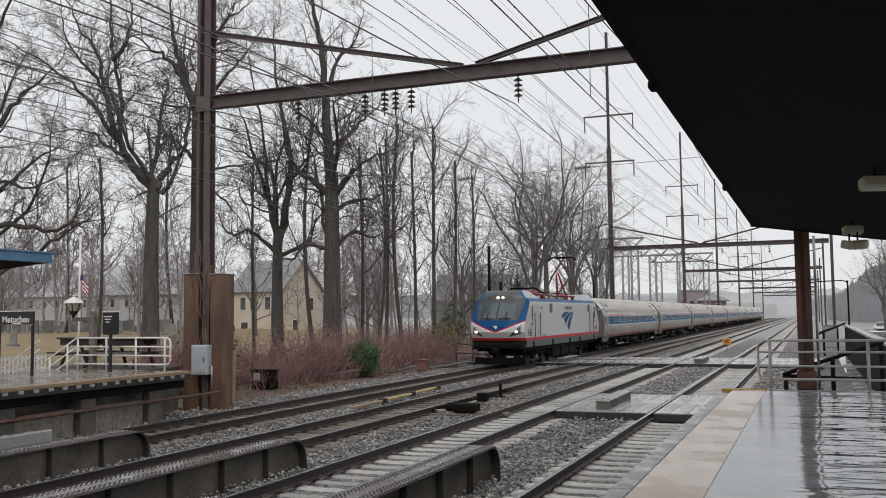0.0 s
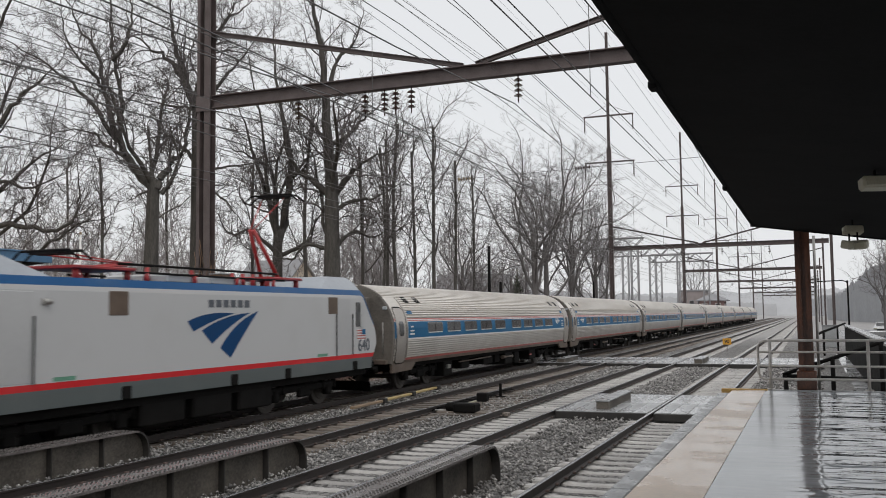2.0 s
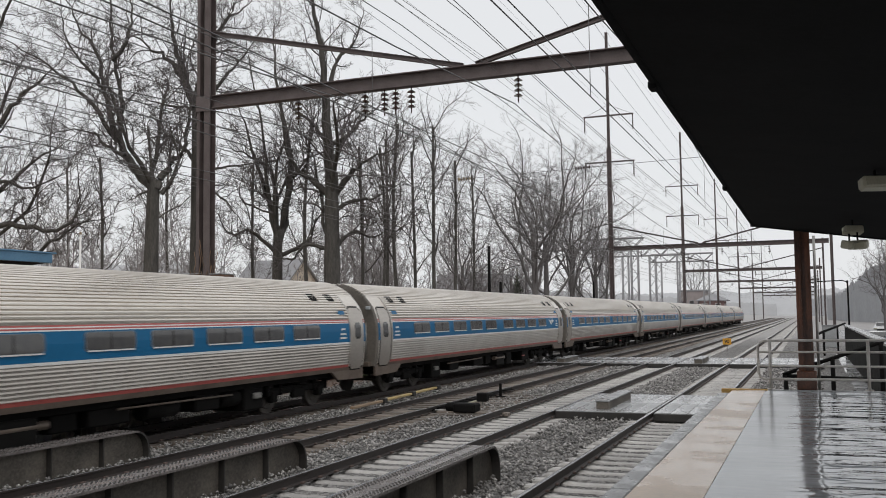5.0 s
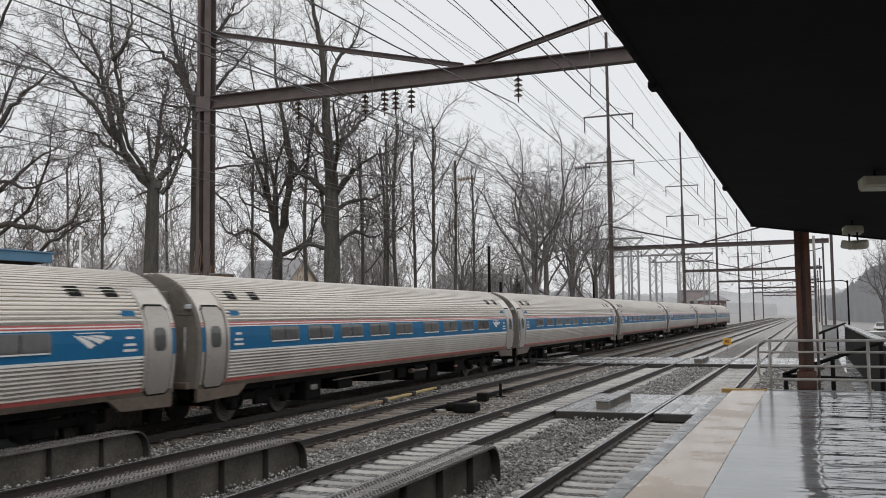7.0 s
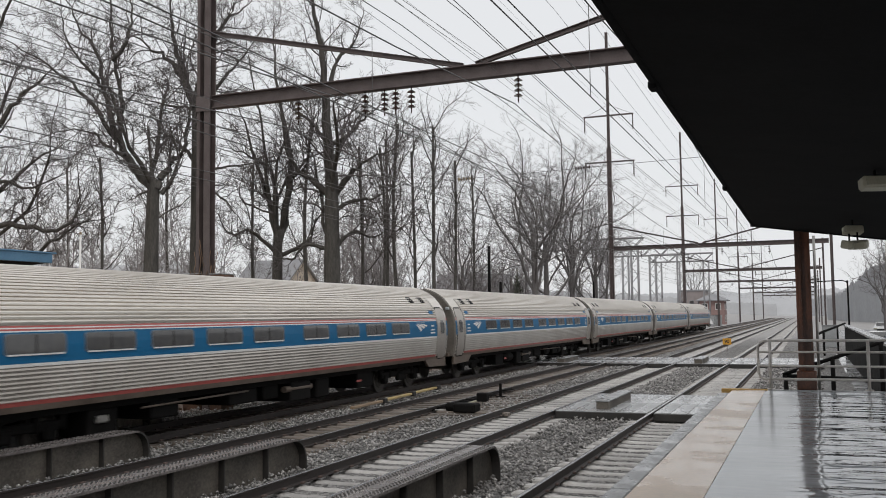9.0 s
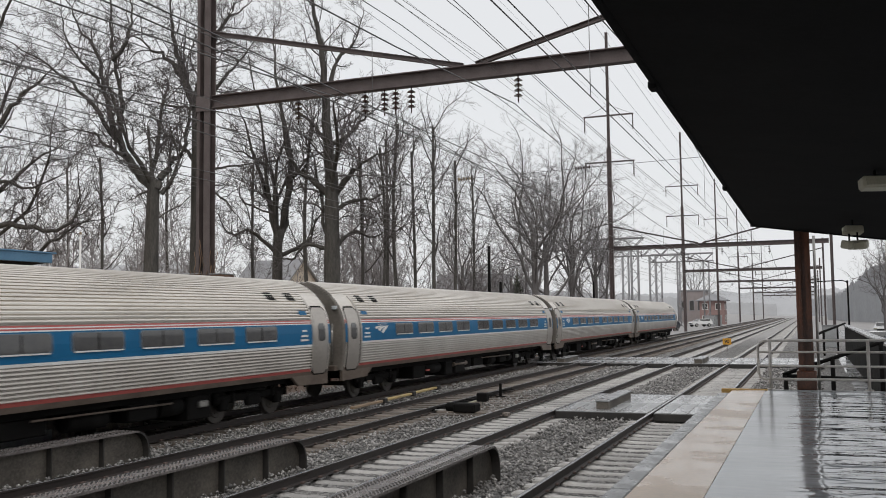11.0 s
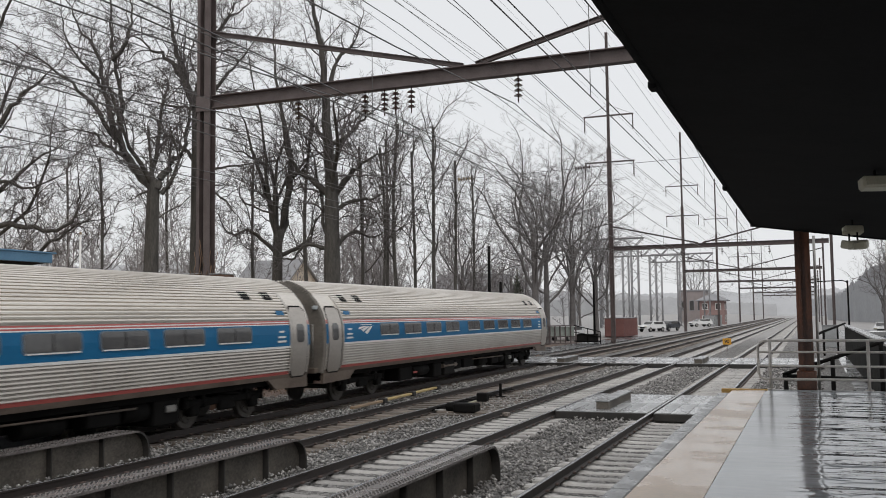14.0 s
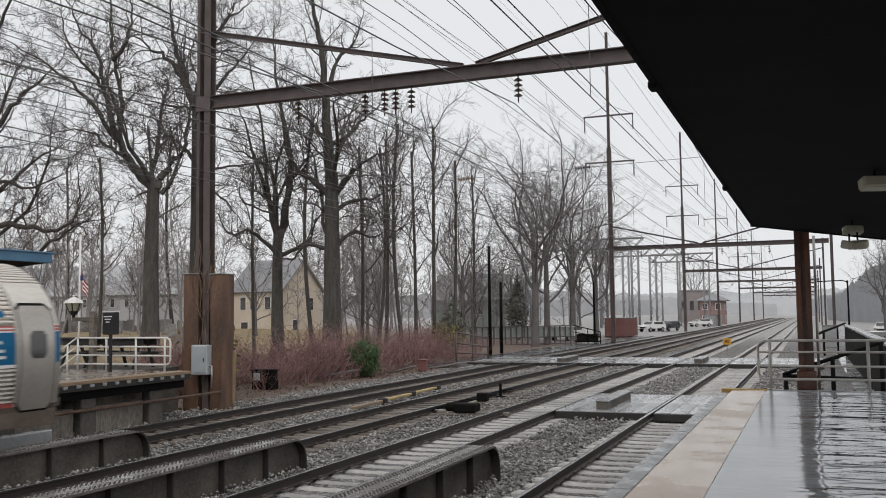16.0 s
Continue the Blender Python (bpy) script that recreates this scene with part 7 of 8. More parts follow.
# ---------------------------------------------------------------- shrubs, litter
def shrub_mesh(seed, stems, height, mat):
    w = Wood(seed)
    rng = w.rng
    for k in range(stems):
        a, e = rng.uniform(0, 6.28), radians(rng.uniform(35, 85))
        d = Vector((math.cos(a) * math.cos(e), math.sin(a) * math.cos(e), math.sin(e)))
        p = Vector((rng.gauss(0, 0.35), rng.gauss(0, 0.35), -0.05))
        ln = height * rng.uniform(0.5, 1.0)
        pts = [p, p + d * ln * 0.5 + Vector((rng.gauss(0, 0.08), rng.gauss(0, 0.08), 0)), p + d * ln + Vector((rng.gauss(0, 0.2), rng.gauss(0, 0.2), 0))]
        w.tube("crown", pts, [0.016, 0.011, 0.006], 3)
        for j in range(6):
            u = rng.uniform(0.3, 1)
            c = pts[0].lerp(pts[2], u)
            dd = Vector((rng.gauss(0, 1), rng.gauss(0, 1), rng.uniform(0, 1.4))).normalized()
            w.tube("crown", [c, c + dd * ln * rng.uniform(0.12, 0.35)], [0.009, 0.005], 3)
    vs, fs = w.bufs["crown"]
    return mesh_of("shrub", vs, fs, mat)


def build_brush():
    rng = random.Random(17)
    bases = [shrub_mesh(s, 34, 2.3, M["brush"]) for s in (91, 92, 93)]
    groups = [[], [], []]
    for k in range(74):
        y = 27.5 + 32 * rng.random() ** 1.15
        x = rng.uniform(-24.6, -20.2) - max(0, (y - 50) * 0.03)
        if y < 31 and x > -20.8:
            continue
        s = rng.uniform(0.65, 1.2) * (0.8 if x > -21 else 1.0)
        groups[k % 3].append(Matrix.LocRotScale((x, y, ground_height(x, y)), Euler((0, 0, rng.uniform(0, 6.28))), (s, s, s)))
    vs, fs, o = [], [], 0
    for me, ms in zip(bases, groups):
        v0 = np.array([v.co for v in me.vertices])
        f0 = np.array([tuple(p.vertices) for p in me.polygons])
        for m in ms:
            a = np.array(m)
            vs.append(v0 @ a[:3, :3].T + a[:3, 3])
            fs.append(f0 + o)
            o += len(v0)
    br = new("brush", mesh_of("brush", np.concatenate(vs), [tuple(f) for f in np.concatenate(fs).tolist()], M["brush"]))
    tagged(br, "reddish bare thicket of brambles and saplings", "brush", kind="stuff")


def leaf_cloud(name, seed, n, size, shape, mats, leaf=0.09):
    """Leaves as small folded blades, denser towards the outside of an uneven form."""
    rng = np.random.default_rng(seed)
    d = rng.normal(size=(n, 3))
    d /= np.linalg.norm(d, axis=1)[:, None]
    lump = 1 + 0.25 * np.sin(d[:, 0] * 5 + seed) * np.cos(d[:, 2] * 6) + 0.15 * np.sin(d[:, 1] * 9)
    r = rng.random(n) ** 0.4 * lump
    p = d * r[:, None] * np.array(size)
    p[:, 2] = p[:, 2] + size[2]
    if shape == "cone":
        u = np.clip(p[:, 2] / (2 * size[2]), 0, 1)
        p[:, :2] *= (1.25 * (1 - u) + 0.08)[:, None]
    a = rng.normal(size=(n, 3))
    a /= np.linalg.norm(a, axis=1)[:, None]
    b = np.cross(a, d)
    b /= np.linalg.norm(b, axis=1)[:, None] + 1e-6
    s = leaf * rng.uniform(0.6, 1.3, n)[:, None]
    v = np.stack([p - a * s, p + b * s * 0.4, p + a * s, p - b * s * 0.4], 1).reshape(-1, 3)
    f = [(4 * k, 4 * k + 1, 4 * k + 2, 4 * k + 3) for k in range(n)]
    return mesh_of(name, v, f, mats)


def build_greens():
    def bush(name, x, y, me, label, scale=1.0, cat="bush"):
        t = thing(name, x, y, ground_height(x, y), label, cat)
        part("foliage", me, parent=t, m=Matrix.Diagonal((scale, scale, scale, 1)))
        bm = bmesh.new()
        for k in range(5):
            add_rod(bm, (0.1 * math.cos(k * 1.3), 0.1 * math.sin(k * 1.3), -0.1), (0.4 * math.cos(k * 1.3), 0.4 * math.sin(k * 1.3), 0.9 * scale), 0.025, 5)
        part("stems", bm, M["bark"], t)
    bush("evergreen_bush", -20.1, 39.8, leaf_cloud("foliage", 1, 9500, (0.8, 0.8, 0.86), "ball", M["leaf_green"], 0.06), "dense green evergreen bush in the brush")
    bush("yellowing_bush", -20.9, 28.6, leaf_cloud("foliage", 2, 900, (1.3, 1.0, 1.5), "ball", M["leaf_yellow"], 0.12), "sparse yellow-green bush beside the casing")
    bush("yellowing_bush", -24.2, 60.0, leaf_cloud("foliage", 3, 1500, (1.8, 1.6, 1.2), "ball", M["leaf_yellow"], 0.1), "sparse yellow-green bush at the hedge row")
    for x, y, s, h in ((-28.0, 72, 11, 4.2), (-28.5, 92, 12, 6.8)):
        bush("conifer", x, y, leaf_cloud("foliage", s, 2200, (1.5, 1.5, h / 2), "cone", M["conifer"], 0.2), "dull-green conifer behind the hedge row, greyed for haze", 1.0, "tree")
    # leaf litter
    rng = np.random.default_rng(31)
    n = 9000
    y = 24 + 40 * rng.random(n) ** 1.3
    x = -17.7 - 5.5 * rng.random(n)
    z = np.array([ground_height(a, b) for a, b in zip(x, y)]) + rng.uniform(0.005, 0.04, n)
    p = np.stack([x, y, z], -1)
    a = rng.normal(size=(n, 3)) * (1, 1, 0.35)
    a /= np.linalg.norm(a, axis=1)[:, None]
    b = np.cross(a, np.array([0.1, 0.2, 1.0]))
    s = 0.06 * rng.uniform(0.6, 1.4, n)[:, None]
    v = np.stack([p - a * s, p + b * s * 0.6, p + a * s, p - b * s * 0.6], 1).reshape(-1, 3)
    lf = new("leaf_litter", mesh_of("leaf_litter", v, [(4 * k, 4 * k + 1, 4 * k + 2, 4 * k + 3) for k in range(n)], M["leaf_dead"]))
    tagged(lf, "wet brown leaf litter beside the track", "leaf litter", kind="stuff")


build_brush()
build_greens()


# ---------------------------------------------------------------- cemetery
def build_cemetery():
    rng = random.Random(8)
    def slab(w, h, d, rounded):
        bm = bmesh.new()
        pts = [(-w / 2, 0), (w / 2, 0)]
        if rounded:
            pts += [(w / 2 * math.cos(a * math.pi / 8), h - w / 2 + w / 2 * math.sin(a * math.pi / 8)) for a in range(9)]
        else:
            pts += [(w / 2, h - 0.04), (w / 2 - 0.04, h), (-w / 2 + 0.04, h), (-w / 2, h - 0.04)]
        a = [bm.verts.new((x, -d / 2, z)) for x, z in pts]
        b = [bm.verts.new((x, d / 2, z)) for x, z in pts]
        bm.faces.new(a)
        bm.faces.new(b[::-1])
        for k in range(len(pts)):
            bm.faces.new((a[k], b[k], b[(k + 1) % len(pts)], a[(k + 1) % len(pts)]))
        return small_mesh("stone", bm, M["headstone"])
    kinds = [slab(0.5, 0.75, 0.14, True), slab(0.6, 0.5, 0.2, False), slab(0.42, 0.95, 0.14, True), slab(0.6, 1.05, 0.24, False)]
    plinth = small_mesh("plinth", box((0, 0, 0.04), (0.72, 0.36, 0.18), 0.02), M["headstone"])
    n = 0
    while n < 120:
        row = n % 8
        y = rng.uniform(60, 78) if row else rng.uniform(33, 60)
        x = rng.uniform(-1.12, -0.72) * y if row else rng.uniform(-72, -25.5)
        if abs(x + 27.9) < 1.5 and abs(y - 35) < 3:
            continue
        t = thing("headstone", x, y, ground_height(x, y) - 0.03, "weathered grey headstone standing in winter grass", "headstone", "headstones", rz=30 + rng.uniform(-12, 12))
        part("stone", kinds[rng.randrange(4) if rng.random() < 0.9 else 3], parent=t, m=pose(0, 0, 0.1, rng.uniform(-4, 4), 0, 0))
        part("plinth", plinth, parent=t)
        n += 1


build_cemetery()


# ---------------------------------------------------------------- buildings
def build_house(name, x, y, rz, L, Wd, eave, ridge, wall_m, label, windows, base=0.0, roof_m=None):
    t = thing(name, x, y, base, label, "house", rz=rz)
    bm = bmesh.new()
    prof = [(-Wd / 2, -0.5), (Wd / 2, -0.5), (Wd / 2, eave), (0, ridge), (-Wd / 2, eave)]
    a = [bm.verts.new((-L / 2, py, pz)) for py, pz in prof]
    b = [bm.verts.new((L / 2, py, pz)) for py, pz in prof]
    bm.faces.new(a)
    bm.faces.new(b[::-1])
    for k in range(5):
        bm.faces.new((a[k], b[k], b[(k + 1) % 5], a[(k + 1) % 5]))
    part("wall", bm, wall_m, t)
    ang = math.atan2(ridge - eave, Wd / 2)
    sl = math.hypot(ridge - eave, Wd / 2) + 0.4
    for s in (-1, 1):
        c = Vector((0, s * (Wd / 4 + 0.13), (eave + ridge) / 2 + 0.0))
        part("roof", box(c, (L + 0.7, sl, 0.16), 0.02, Matrix.Rotation(-s * ang, 4, "X")), roof_m or M["shingle"], t, "grey shingle roof slope")
    for face, u, z, w, h in windows:
        if face == "front":
            wd = part("window", box((u, -Wd / 2, z), (w + 0.16, 0.12, h + 0.16)), M["white_paint"], t)
            part("pane", box((u, -Wd / 2 - 0.05, z), (w, 0.06, h)), M["dark_glass"], wd)
        else:
            wd = part("window", box((L / 2, u, z), (0.12, w + 0.16, h + 0.16)), M["white_paint"], t)
            part("pane", box((L / 2 + 0.05, u, z), (0.06, w, h)), M["dark_glass"], wd)
    return t


build_house("cream_house", -54.3, 86.7, -8, 6.9, 7.0, 5.0, 8.3, M["cream_wall"], "cream two-storey house with a grey shingle roof", [("front", -1.7, 3.7, 0.7, 1.3), ("front", -0.3, 3.7, 0.7, 1.3), ("front", 1.7, 3.7, 0.7, 1.3), ("front", -1.5, 1.0, 0.9, 1.4), ("side", -1.2, 1.2, 0.8, 1.4), ("side", 1.4, 3.6, 0.8, 1.3)], 0.5)
build_house("long_house", -83.0, 90.0, 0, 34.0, 7.6, 5.3, 8.9, M["mist_wall"], "long house with white-framed windows, mist put into its grey", [("front", -14.5 + 2.1 * k, 4.3, 0.55, 0.9) for k in range(14)], 0.3, M["mist_roof"])
build_house("green_house", -39.0, 108.0, 12, 8.5, 7.0, 4.2, 7.2, M["panel_far"], "pale green house with a grey roof", [("front", -2.0, 3.0, 0.8, 1.2), ("front", 1.0, 3.0, 0.8, 1.2), ("side", 0.0, 3.2, 0.8, 1.2), ("side", -1.6, 1.0, 0.8, 1.2)], 0.4)


def build_signal_house():
    t = thing("brick_tower_house", -21.6, 226.0, -0.2, "small two-storey red brick railway tower with hipped roof", "signal house")
    part("wall", box((0, 0, 2.75), (5.6, 6.0, 5.6), 0.02), M["brick_red_hazed"], t)
    bm = bmesh.new()
    lo = [bm.verts.new((sx * 3.6, sy * 3.8, 5.5)) for sx, sy in ((-1, -1), (1, -1), (1, 1), (-1, 1))]
    lo2 = [bm.verts.new((v.co.x, v.co.y, 5.7)) for v in lo]
    hi = [bm.verts.new((sx * 0.5, sy * 0.8, 7.2)) for sx, sy in ((-1, -1), (1, -1), (1, 1), (-1, 1))]
    bm.faces.new(lo[::-1])
    bm.faces.new(hi)
    for a, b in ((lo, lo2), (lo2, hi)):
        for k in range(4):
            bm.faces.new((a[k], a[(k + 1) % 4], b[(k + 1) % 4], b[k]))
    part("roof", bm, M["shingle"], t, "grey hipped roof")
    for face in ("front", "side"):
        for u in (-1.6, 1.4):
            for z in (1.4, 4.2):
                c = (u, -3.0, z) if face == "front" else (2.8, u, z)
                s = (1.3, 0.12, 1.5) if face == "front" else (0.12, 1.3, 1.5)
                w = part("window", box(c, s), M["white_paint"], t)
                c2 = (u, -3.06, z) if face == "front" else (2.86, u, z)
                s2 = (1.05, 0.06, 1.25) if face == "front" else (0.06, 1.05, 1.25)
                part("pane", box(c2, s2), M["dark_glass"], w)
    h = thing("equipment_cabinet", -19.5, 196, -0.2, "pale lineside equipment cabinet", "cabinet", "equipment cabinets")
    part("case", box((0, 0, 1.1), (1.8, 1.2, 2.2), 0.05), M["panel_slab"], h)
    part("lid", box((0, 0, 2.23), (1.95, 1.35, 0.08), 0.02), M["panel_slab"], h)
    copy_thing(h, pose(-18.6, 203, -0.2))
    b = thing("brick_substation", -27.6, 240.0, -0.2, "dull brick substation building behind the lattice towers", "building")
    part("wall", box((0, 0, 4.0), (6.4, 9, 8.4), 0.05), M["headstone_brown"], b)
    part("parapet", box((0, 0, 8.3), (6.8, 9.4, 0.4), 0.05), M["shingle"], b)
    for k in range(3):
        w = part("window", box((-2.0 + 2 * k, -4.5, 4.6), (1.2, 0.14, 2.6)), M["shingle"], b)
        part("pane", box((-2.0 + 2 * k, -4.58, 4.6), (0.95, 0.06, 2.3)), M["dark_glass"], w)


# Dull substation brick, its brown paled for the distance haze.
M["headstone_brown"] = material("headstone_brown", (0.3, 0.26, 0.255), 0.85, color2=(0.24, 0.21, 0.205), scale=1, fine=10, bump=0.2)
build_signal_house()


def lattice_leg(bm, x, y, z0, z1, w, r=0.1):
    for sx in (-1, 1):
        for sy in (-1, 1):
            add_rod(bm, (x + sx * w / 2, y + sy * w / 2, z0), (x + sx * w / 2, y + sy * w / 2, z1), r, 4)
    n = int((z1 - z0) / (w * 1.3))
    for k in range(n):
        a, b = z0 + (z1 - z0) * k / n, z0 + (z1 - z0) * (k + 1) / n
        s = 1 if k % 2 else -1
        add_rod(bm, (x - s * w / 2, y - w / 2, a), (x + s * w / 2, y - w / 2, b), r * 0.6, 4)
        add_rod(bm, (x + w / 2, y - s * w / 2, a), (x + w / 2, y + s * w / 2, b), r * 0.6, 4)


def build_gantry(x0, y, n, pitch, height, w=1.1):
    t = thing("lattice_gantry", x0, y, -0.2, "steel lattice gantry of the traction substation, greyed for haze", "lattice gantry", "lattice gantries")
    for k in range(n):
        bm = bmesh.new()
        lattice_leg(bm, k * pitch, 0, 0, height, w)
        part("leg", bm, M["steel_hazed"], t)
    bm = bmesh.new()
    L = pitch * (n - 1) + 3
    for dy in (-w / 2, w / 2):
        for dz in (0, 1.6):
            add_rod(bm, (-1.5, dy, height + dz), (L - 1.5, dy, height + dz), 0.13, 4)
    m = int(L / 1.6)
    for k in range(m):
        s = k % 2
        for dy in (-w / 2, w / 2):
            add_rod(bm, (-1.5 + L * k / m, dy, height + 1.6 * s), (-1.5 + L * (k + 1) / m, dy, height + 1.6 * (1 - s)), 0.08, 4)
    part("truss", bm, M["steel_hazed"], t)
    for k in range(n):
        part("insulator", INSULATOR, parent=t, m=pose(k * pitch + 1.5, 0, height))


# Gantry steel, lightened so that its colour carries the distance haze.
M["steel_hazed"] = material("steel_hazed", (0.34, 0.335, 0.345), 0.7, color2=(0.26, 0.256, 0.262), scale=1, fine=10, bump=0)
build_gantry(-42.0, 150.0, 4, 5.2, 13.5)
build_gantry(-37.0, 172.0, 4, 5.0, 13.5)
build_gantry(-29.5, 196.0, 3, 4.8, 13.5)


def build_container():
    t = thing("storage_container", -21.8, 109.0, -0.1, "dull red steel storage container beside the line", "container")
    part("body", box((0, 4.6, 1.1), (2.3, 9.2, 2.2), 0.03), M["container_red"], t)
    rib = small_mesh("rib", box((0, 0, 1.1), (0.06, 0.18, 2.0), 0.01), M["container_red"])
    for k in range(22):
        part("rib", rib, parent=t, m=pose(1.17, 0.4 + 0.4 * k, 0))
    for s in (-1, 1):
        part("door_leaf", box((s * 0.56, -0.02, 1.1), (1.05, 0.06, 2.0), 0.015), M["container_red"], t)
    part("roof", box((0, 4.6, 2.24), (2.4, 9.3, 0.08), 0.02), M["shingle"], t)


def build_car(x, y, z, rz, paint, label):
    t = thing("parked_car", x, y, z, label, "car", "parked cars", rz=rz)
    prof = [(-2.25, 0.45), (-2.25, 0.8), (-2.1, 0.98), (-1.1, 1.08), (-0.5, 1.5), (0.9, 1.56), (1.85, 1.5), (2.2, 1.05), (2.28, 0.5)]
    bm = bmesh.new()
    for s in (-1, 1):
        ring = [bm.verts.new((px, s * (0.9 if pz < 1.1 else 0.74), pz)) for px, pz in prof]
        bm.faces.new(ring if s < 0 else ring[::-1])
    bm.verts.ensure_lookup_table()
    n = len(prof)
    for k in range(n):
        bm.faces.new((bm.verts[k], bm.verts[(k + 1) % n], bm.verts[n + (k + 1) % n], bm.verts[n + k]))
    bmesh.ops.recalc_face_normals(bm, faces=bm.faces)
    part("body", bm, paint, t)
    for s in (-1, 1):
        part("side_glass", box((0.55, s * 0.82, 1.28), (2.2, 0.06, 0.34), 0.02), M["dark_glass"], t)
        part("headlight", box((-2.25, s * 0.62, 0.78), (0.1, 0.36, 0.16), 0.03), M["lamp_lens"], t)
        for px in (-1.4, 1.4):
            w = part("wheel", rod((px, s * 0.72, 0.33), (px, s * 0.94, 0.33), 0.34, 18), M["tyre"], t)
            part("rim", rod((px, s * 0.93, 0.33), (px, s * 0.955, 0.33), 0.2, 12), M["galvanised"], w)
    part("windscreen", box((-0.82, 0, 1.3), (0.06, 1.4, 0.62), 0.02, Matrix.Rotation(0.95, 4, "Y")), M["dark_glass"], t)
    part("grille", box((-2.27, 0, 0.62), (0.06, 0.9, 0.22), 0.02), M["under_black"], t)


build_container()
build_car(-22.5, 141, -0.12, 60, M["car_white"], "white car parked beside the line")
build_car(-20.8, 146, -0.12, 70, M["car_dark"], "dark car parked beside the line")
build_car(-20.3, 186, -0.12, 40, M["car_white"], "white pickup parked by the brick tower")
build_car(-24.2, 96, -0.12, 75, M["car_white"], "white car parked behind the fence")
build_car(4.6, 74, -0.35, 80, M["car_white"], "white car parked in the station car park")
build_car(5.2, 66, -0.35, 80, M["car_dark"], "dark blue car parked in the station car park")
build_car(8.3, 128, -0.35, 80, M["car_white"], "white pickup parked in the station car park")


# ---------------------------------------------------------------- stairs and lamps beyond the platform end
def build_stairs():
    t = thing("platform_stairs", 0, 0, 0, "black steel stair enclosure leading down from the platform", "stairs")
    for k in range(8):
        part("tread", box((1.6, 19.3 + 0.3 * k, 1.1 - 0.17 * k), (1.8, 0.3, 0.06), 0.008), M["panel_slab"], t)
    part("handrail", rod((-0.62, 21, 1.37), (1.35, 21, 2.08), 0.04, 8), M["under_black"], t)
    part("lower_handrail", rod((-0.62, 21, 1.35), (1.6, 21, 1.28), 0.04, 8), M["under_black"], t)
    for x, h in ((-0.56, 1.37), (0.37, 1.72), (1.3, 2.05)):
        part("baluster", rod((x, 21, -0.3), (x, 21, h), 0.045, 8), M["under_black"], t)
    for x in (0.75, 1.85):
        part("stringer", box((x, 22.4, 0.1), (0.06, 4.4, 0.26), 0.01, Matrix.Rotation(-0.42, 4, "X")), M["under_black"], t)
    r = thing("retaining_wall", 2.05, 0, -0.35, "black stained retaining wall with a wet grey cap", "wall", kind="structure")
    y, k = 20.6, 0
    while y < 68.5:
        part("wall_panel", box((0.1, y + 1.5, 1.0), (0.2, 2.99, 2.0), 0.01), M["black_wall"], r)
        part("cap_stone", box((0.1, y + 1.5, 2.05), (0.36, 2.97, 0.1), 0.015), M["kerb_stone"], r)
        y += 3.0
    f = thing("lean_frame", 0, 66, 0, "black sloping steel frame at the end of the wall", "frame")
    part("rafter", rod((0.42, 0, 1.2), (2.1, 2.6, 1.85), 0.06, 6), M["under_black"], f)
    part("back_rafter", rod((0.42, 2.6, 1.2), (2.1, 2.6, 1.85), 0.06, 6), M["under_black"], f)
    part("tie", rod((0.42, 0, 1.2), (0.42, 2.6, 1.2), 0.06, 6), M["under_black"], f)
    for x, y, h in ((0.7, 0.3, 1.32), (0.7, 2.6, 1.32), (1.6, 2.6, 1.65)):
        part("post", rod((x, y, -0.35), (x, y, h), 0.06, 8), M["under_black"], f)
    b = thing("white_cabinet", 1.3, 82.0, -0.3, "pale equipment cabinet beside the track", "cabinet")
    part("case", box((0, 0, 0.9), (1.1, 0.8, 1.8), 0.03), M["panel_slab"], b)
    part("lid", box((0, 0, 1.83), (1.2, 0.9, 0.06), 0.02), M["panel_slab"], b)


def build_street_lamp(x, y, h, arm):
    t = thing("street_lamp", x, y, -0.3, "dark lamp post with a flat arm and head", "street lamp", "street lamps")
    part("pole", rod((0, 0, 0), (0, 0, h), 0.09, 10, 0.07), M["under_black"], t)
    bm = bmesh.new()
    tube_path(bm, [(0, 0, h - 0.4), (-0.06 * 1, 0, h - 0.12), (-0.4, 0, h), (arm, 0, h - 0.05)], 0.05, 8)
    part("arm", bm, M["under_black"], t)
    part("head", box((arm - 0.25, 0, h - 0.1), (0.7, 0.28, 0.12), 0.03), M["under_grey"], t)


build_stairs()
tagged(part("wet_pavement", box((1.7, 47, -0.36), (2.6, 46, 0.1)), M["wet_pavement"]), "wet concrete pavement beside the track, paled for mirrored sky", "pavement", kind="structure")
tagged(part("car_park", box((25.6, 92, -0.42), (45, 140, 0.08)), M["asphalt"]), "wet grey asphalt car park", "car park", kind="structure")


def build_pole(x, y, h):
    t = thing("utility_pole", x, y, ground_height(x, y), "dark slim pole beside the walkway", "pole", "utility poles")
    part("shaft", rod((0, 0, -0.2), (0, 0, h), 0.13, 10, 0.1), M["under_black"], t)
    part("cap", rod((0, 0, h), (0, 0, h + 0.08), 0.12, 10, 0.06), M["under_grey"], t)


for px, py, ph in ((-21.6, 63.0, 7.8), (-21.6, 65.6, 5.3), (-21.4, 96.5, 6.2)):
    build_pole(px, py, ph)
build_street_lamp(2.95, 86.0, 5.6, -2.6)


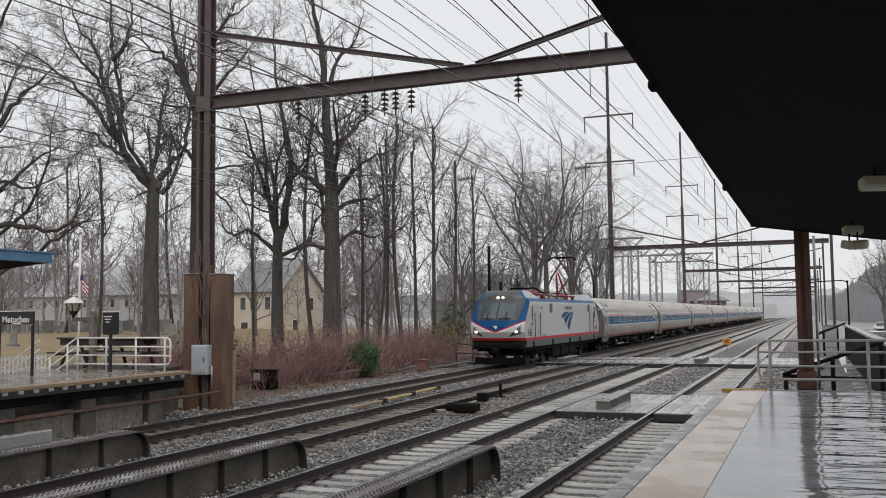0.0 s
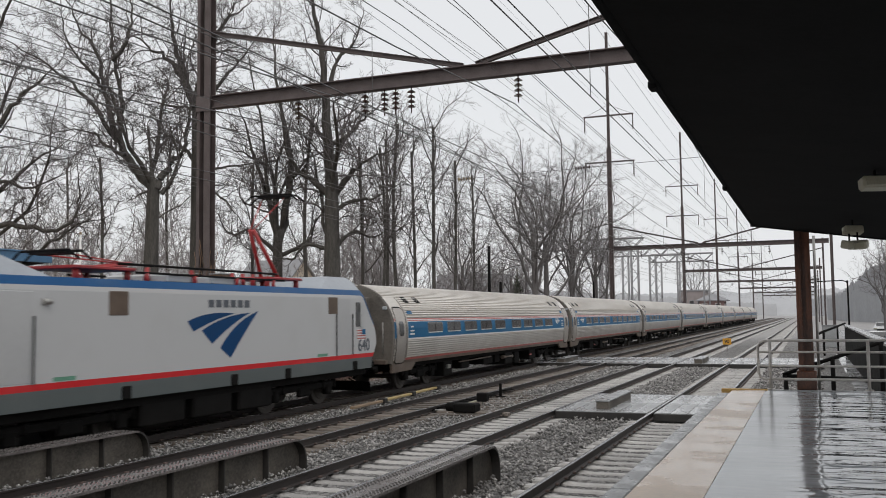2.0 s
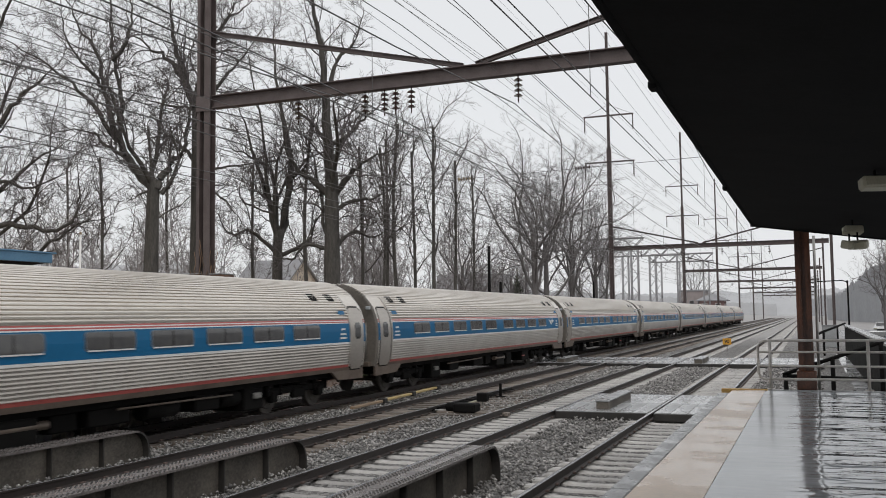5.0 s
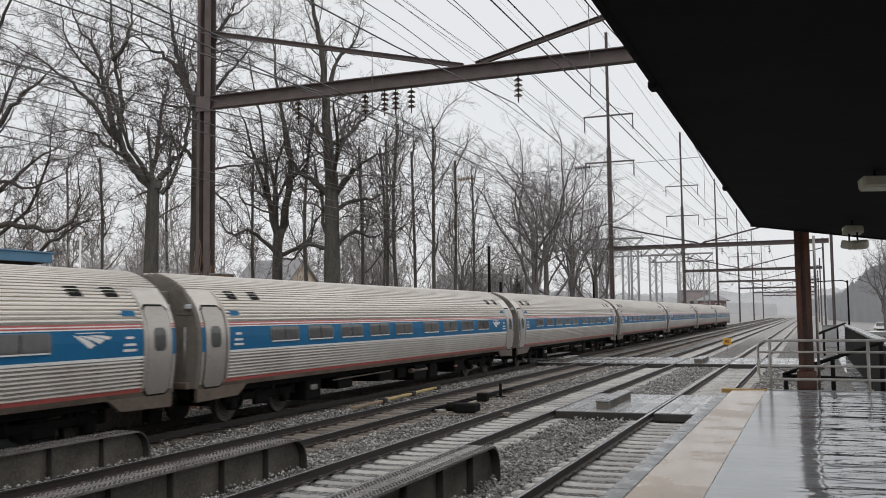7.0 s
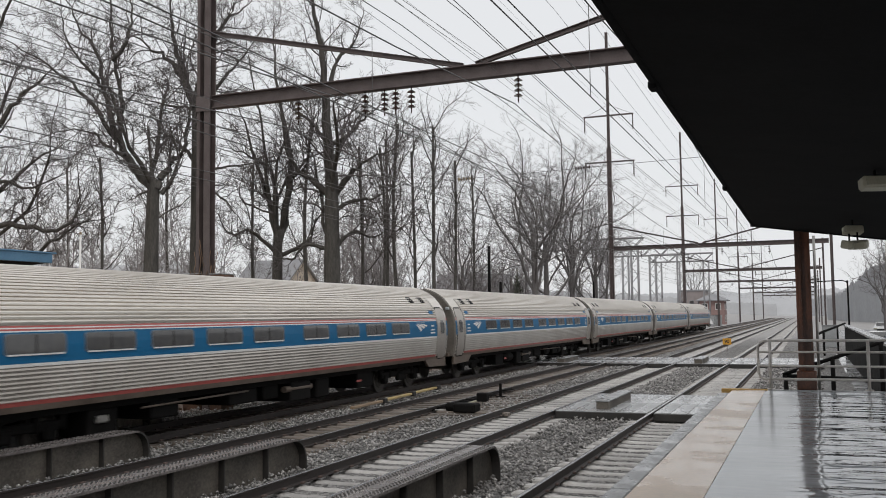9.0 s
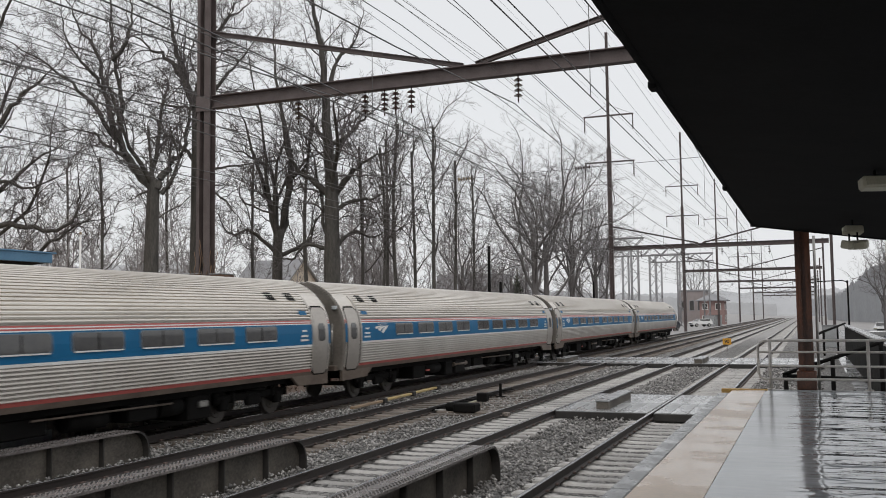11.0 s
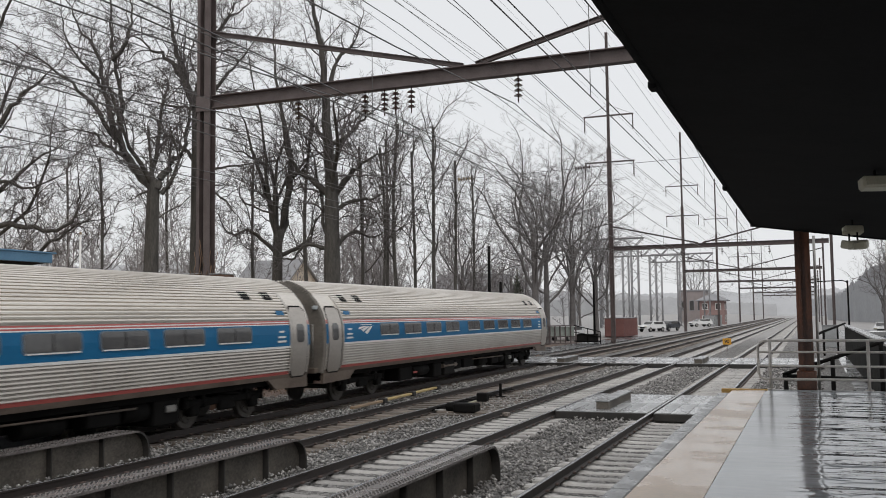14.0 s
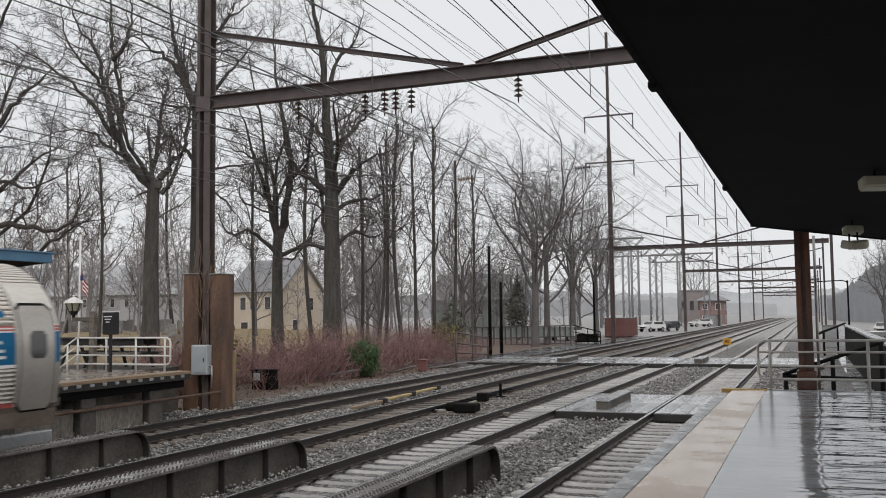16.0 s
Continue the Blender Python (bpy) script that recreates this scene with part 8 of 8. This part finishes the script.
def build_backdrop():
    def strip(name, pts, h0, h1, mat, seed, label):
        """A far wood as a wall of uneven height along pts."""
        vs, fs = [], []
        k = 0
        dens = []
        for (xa, ya), (xb, yb) in zip(pts, pts[1:]):
            n = max(2, int(math.hypot(xb - xa, yb - ya) / 0.8))
            dens += [(xa + (xb - xa) * i / n, ya + (yb - ya) * i / n) for i in range(n)]
        rng = random.Random(seed)
        for i, (x, y) in enumerate(dens):
            h = h0 + (h1 - h0) * i / len(dens)
            top = h * (0.8 + 0.1 * noise.noise((x * 0.03, y * 0.03, seed)) + 0.09 * noise.noise((x * 0.11, y * 0.11, seed)) + 0.06 * noise.noise((x * 0.3, y * 0.3, seed))) + rng.uniform(-0.35, 0.35)
            vs += [(x, y, -1), (x, y, top), (x * 1.01, y * 1.01 + 3, -1)]
        for i in range(len(dens) - 1):
            a, b = 3 * i, 3 * i + 3
            fs += [(a, b, b + 1, a + 1), (b + 2, a + 2, a + 1, b + 1)]
        tagged(new(name, mesh_of(name, vs, fs, mat)), label, "distant woods", kind="structure")
    strip("backdrop_woods_left", [(-420, 130), (-300, 300), (-150, 480), (-85, 540)], 26, 12, M["haze_near"], 1, "grey distant woods, the mist in their colour")
    strip("backdrop_woods_middle", [(-190, 560), (-90, 600), (-20, 625)], 26, 9, M["haze_mid"], 4, "light grey distant woods, the mist in their colour")
    strip("backdrop_woods_behind", [(-4, 600), (20, 540), (60, 460), (160, 380)], 12, 30, M["haze_mid"], 5, "light grey distant woods, the mist in their colour")
    strip("backdrop_woods_end", [(-160, 660), (-40, 650), (60, 660)], 20, 20, M["haze_far"], 2, "pale woods at the line's end, the mist in their colour")
    strip("backdrop_woods_right", [(5, 340), (14, 262), (22, 222), (40, 200), (120, 150)], 8, 30, M["haze_near"], 3, "grey distant woods, the mist in their colour")


# Backdrop greys with the mist painted in, paler the further off.
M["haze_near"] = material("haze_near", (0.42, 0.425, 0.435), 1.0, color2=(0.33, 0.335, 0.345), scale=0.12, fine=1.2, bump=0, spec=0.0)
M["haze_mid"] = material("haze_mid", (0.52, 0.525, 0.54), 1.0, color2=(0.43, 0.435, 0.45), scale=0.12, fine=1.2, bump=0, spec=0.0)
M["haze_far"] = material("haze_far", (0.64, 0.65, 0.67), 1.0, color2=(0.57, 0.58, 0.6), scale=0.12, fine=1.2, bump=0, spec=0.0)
build_backdrop()


def build_span_wire():
    t = thing("span_wire", 0, 90.3, 0, "thin span wire over the tracks with insulator strings", "wire")
    a, b = Vector((-46, 0, 16.8)), Vector((9, 0, 18.0))
    part("wire", rod(a, b, 0.025, 5), M["wire"], t)
    for x, mat in ((-21.6, "porcelain"), (-34.2, "porcelain_tan"), (-43.5, "porcelain")):
        bm = bmesh.new()
        c = a + (b - a) * ((x + 46) / 55)
        for k in range(6):
            add_rod(bm, c + Vector((0.28 * k, 0, 0.012 * k)), c + Vector((0.28 * k + 0.14, 0, 0.012 * k + 0.006)), 0.24, 10, 0.1)
        tagged(part("insulator_string", bm, M[mat], t), kind="stuff")


build_span_wire()


# ---------------------------------------------------------------- what moves
def share_action(ob, source):
    ob.rotation_mode = "QUATERNION"
    ad = ob.animation_data_create()
    ad.action = source.animation_data.action
    ad.action_slot = source.animation_data.action_slot


def motions():
    def run(y0, turn=0):
        # a slightly uneven pace about the mean speed: seconds and metres behind it
        pace = ((0.0, 0.0), (1.5, 0.05), (2.5, 0.36), (4.0, 0.42), (6.75, 0.02), (8.5, 0.37), (9.2, 0.34), (12.0, 0.02), (13.0, 0.02), (14.2, 0.06), (15.0, -0.04), (16.0, -0.12))
        return [(t, pose(D, y0 - SPEED * t + lag, 0, 0, 0, turn)) for t, lag in pace]
    walk(LOCO, run(LOCO0))
    for k, car in enumerate(COACHES):
        walk(car, run(GAP0 + CAR_PITCH * (k + 0.5), TURNED[k]))
    # wheels roll on the rails: one turning for each kind of wheelset, shared by those alike
    keyed = {}
    for ob, key, y, r in PROTO:
        if key in keyed:
            share_action(ob, keyed[key])
            continue
        rate = math.degrees(SPEED / r)
        walk(ob, [(f / FPS, pose(0, y, r, (rate * f / FPS) % 360.0)) for f in range(0, 16 * FPS + 1)])
        keyed[key] = ob
    for car in COACHES[1:]:
        for b in car.children:
            if b.name.startswith("bogie"):
                for w in b.children:
                    share_action(w, keyed["cf" if w.matrix_basis.translation.y < 0 else "cr"])


motions()
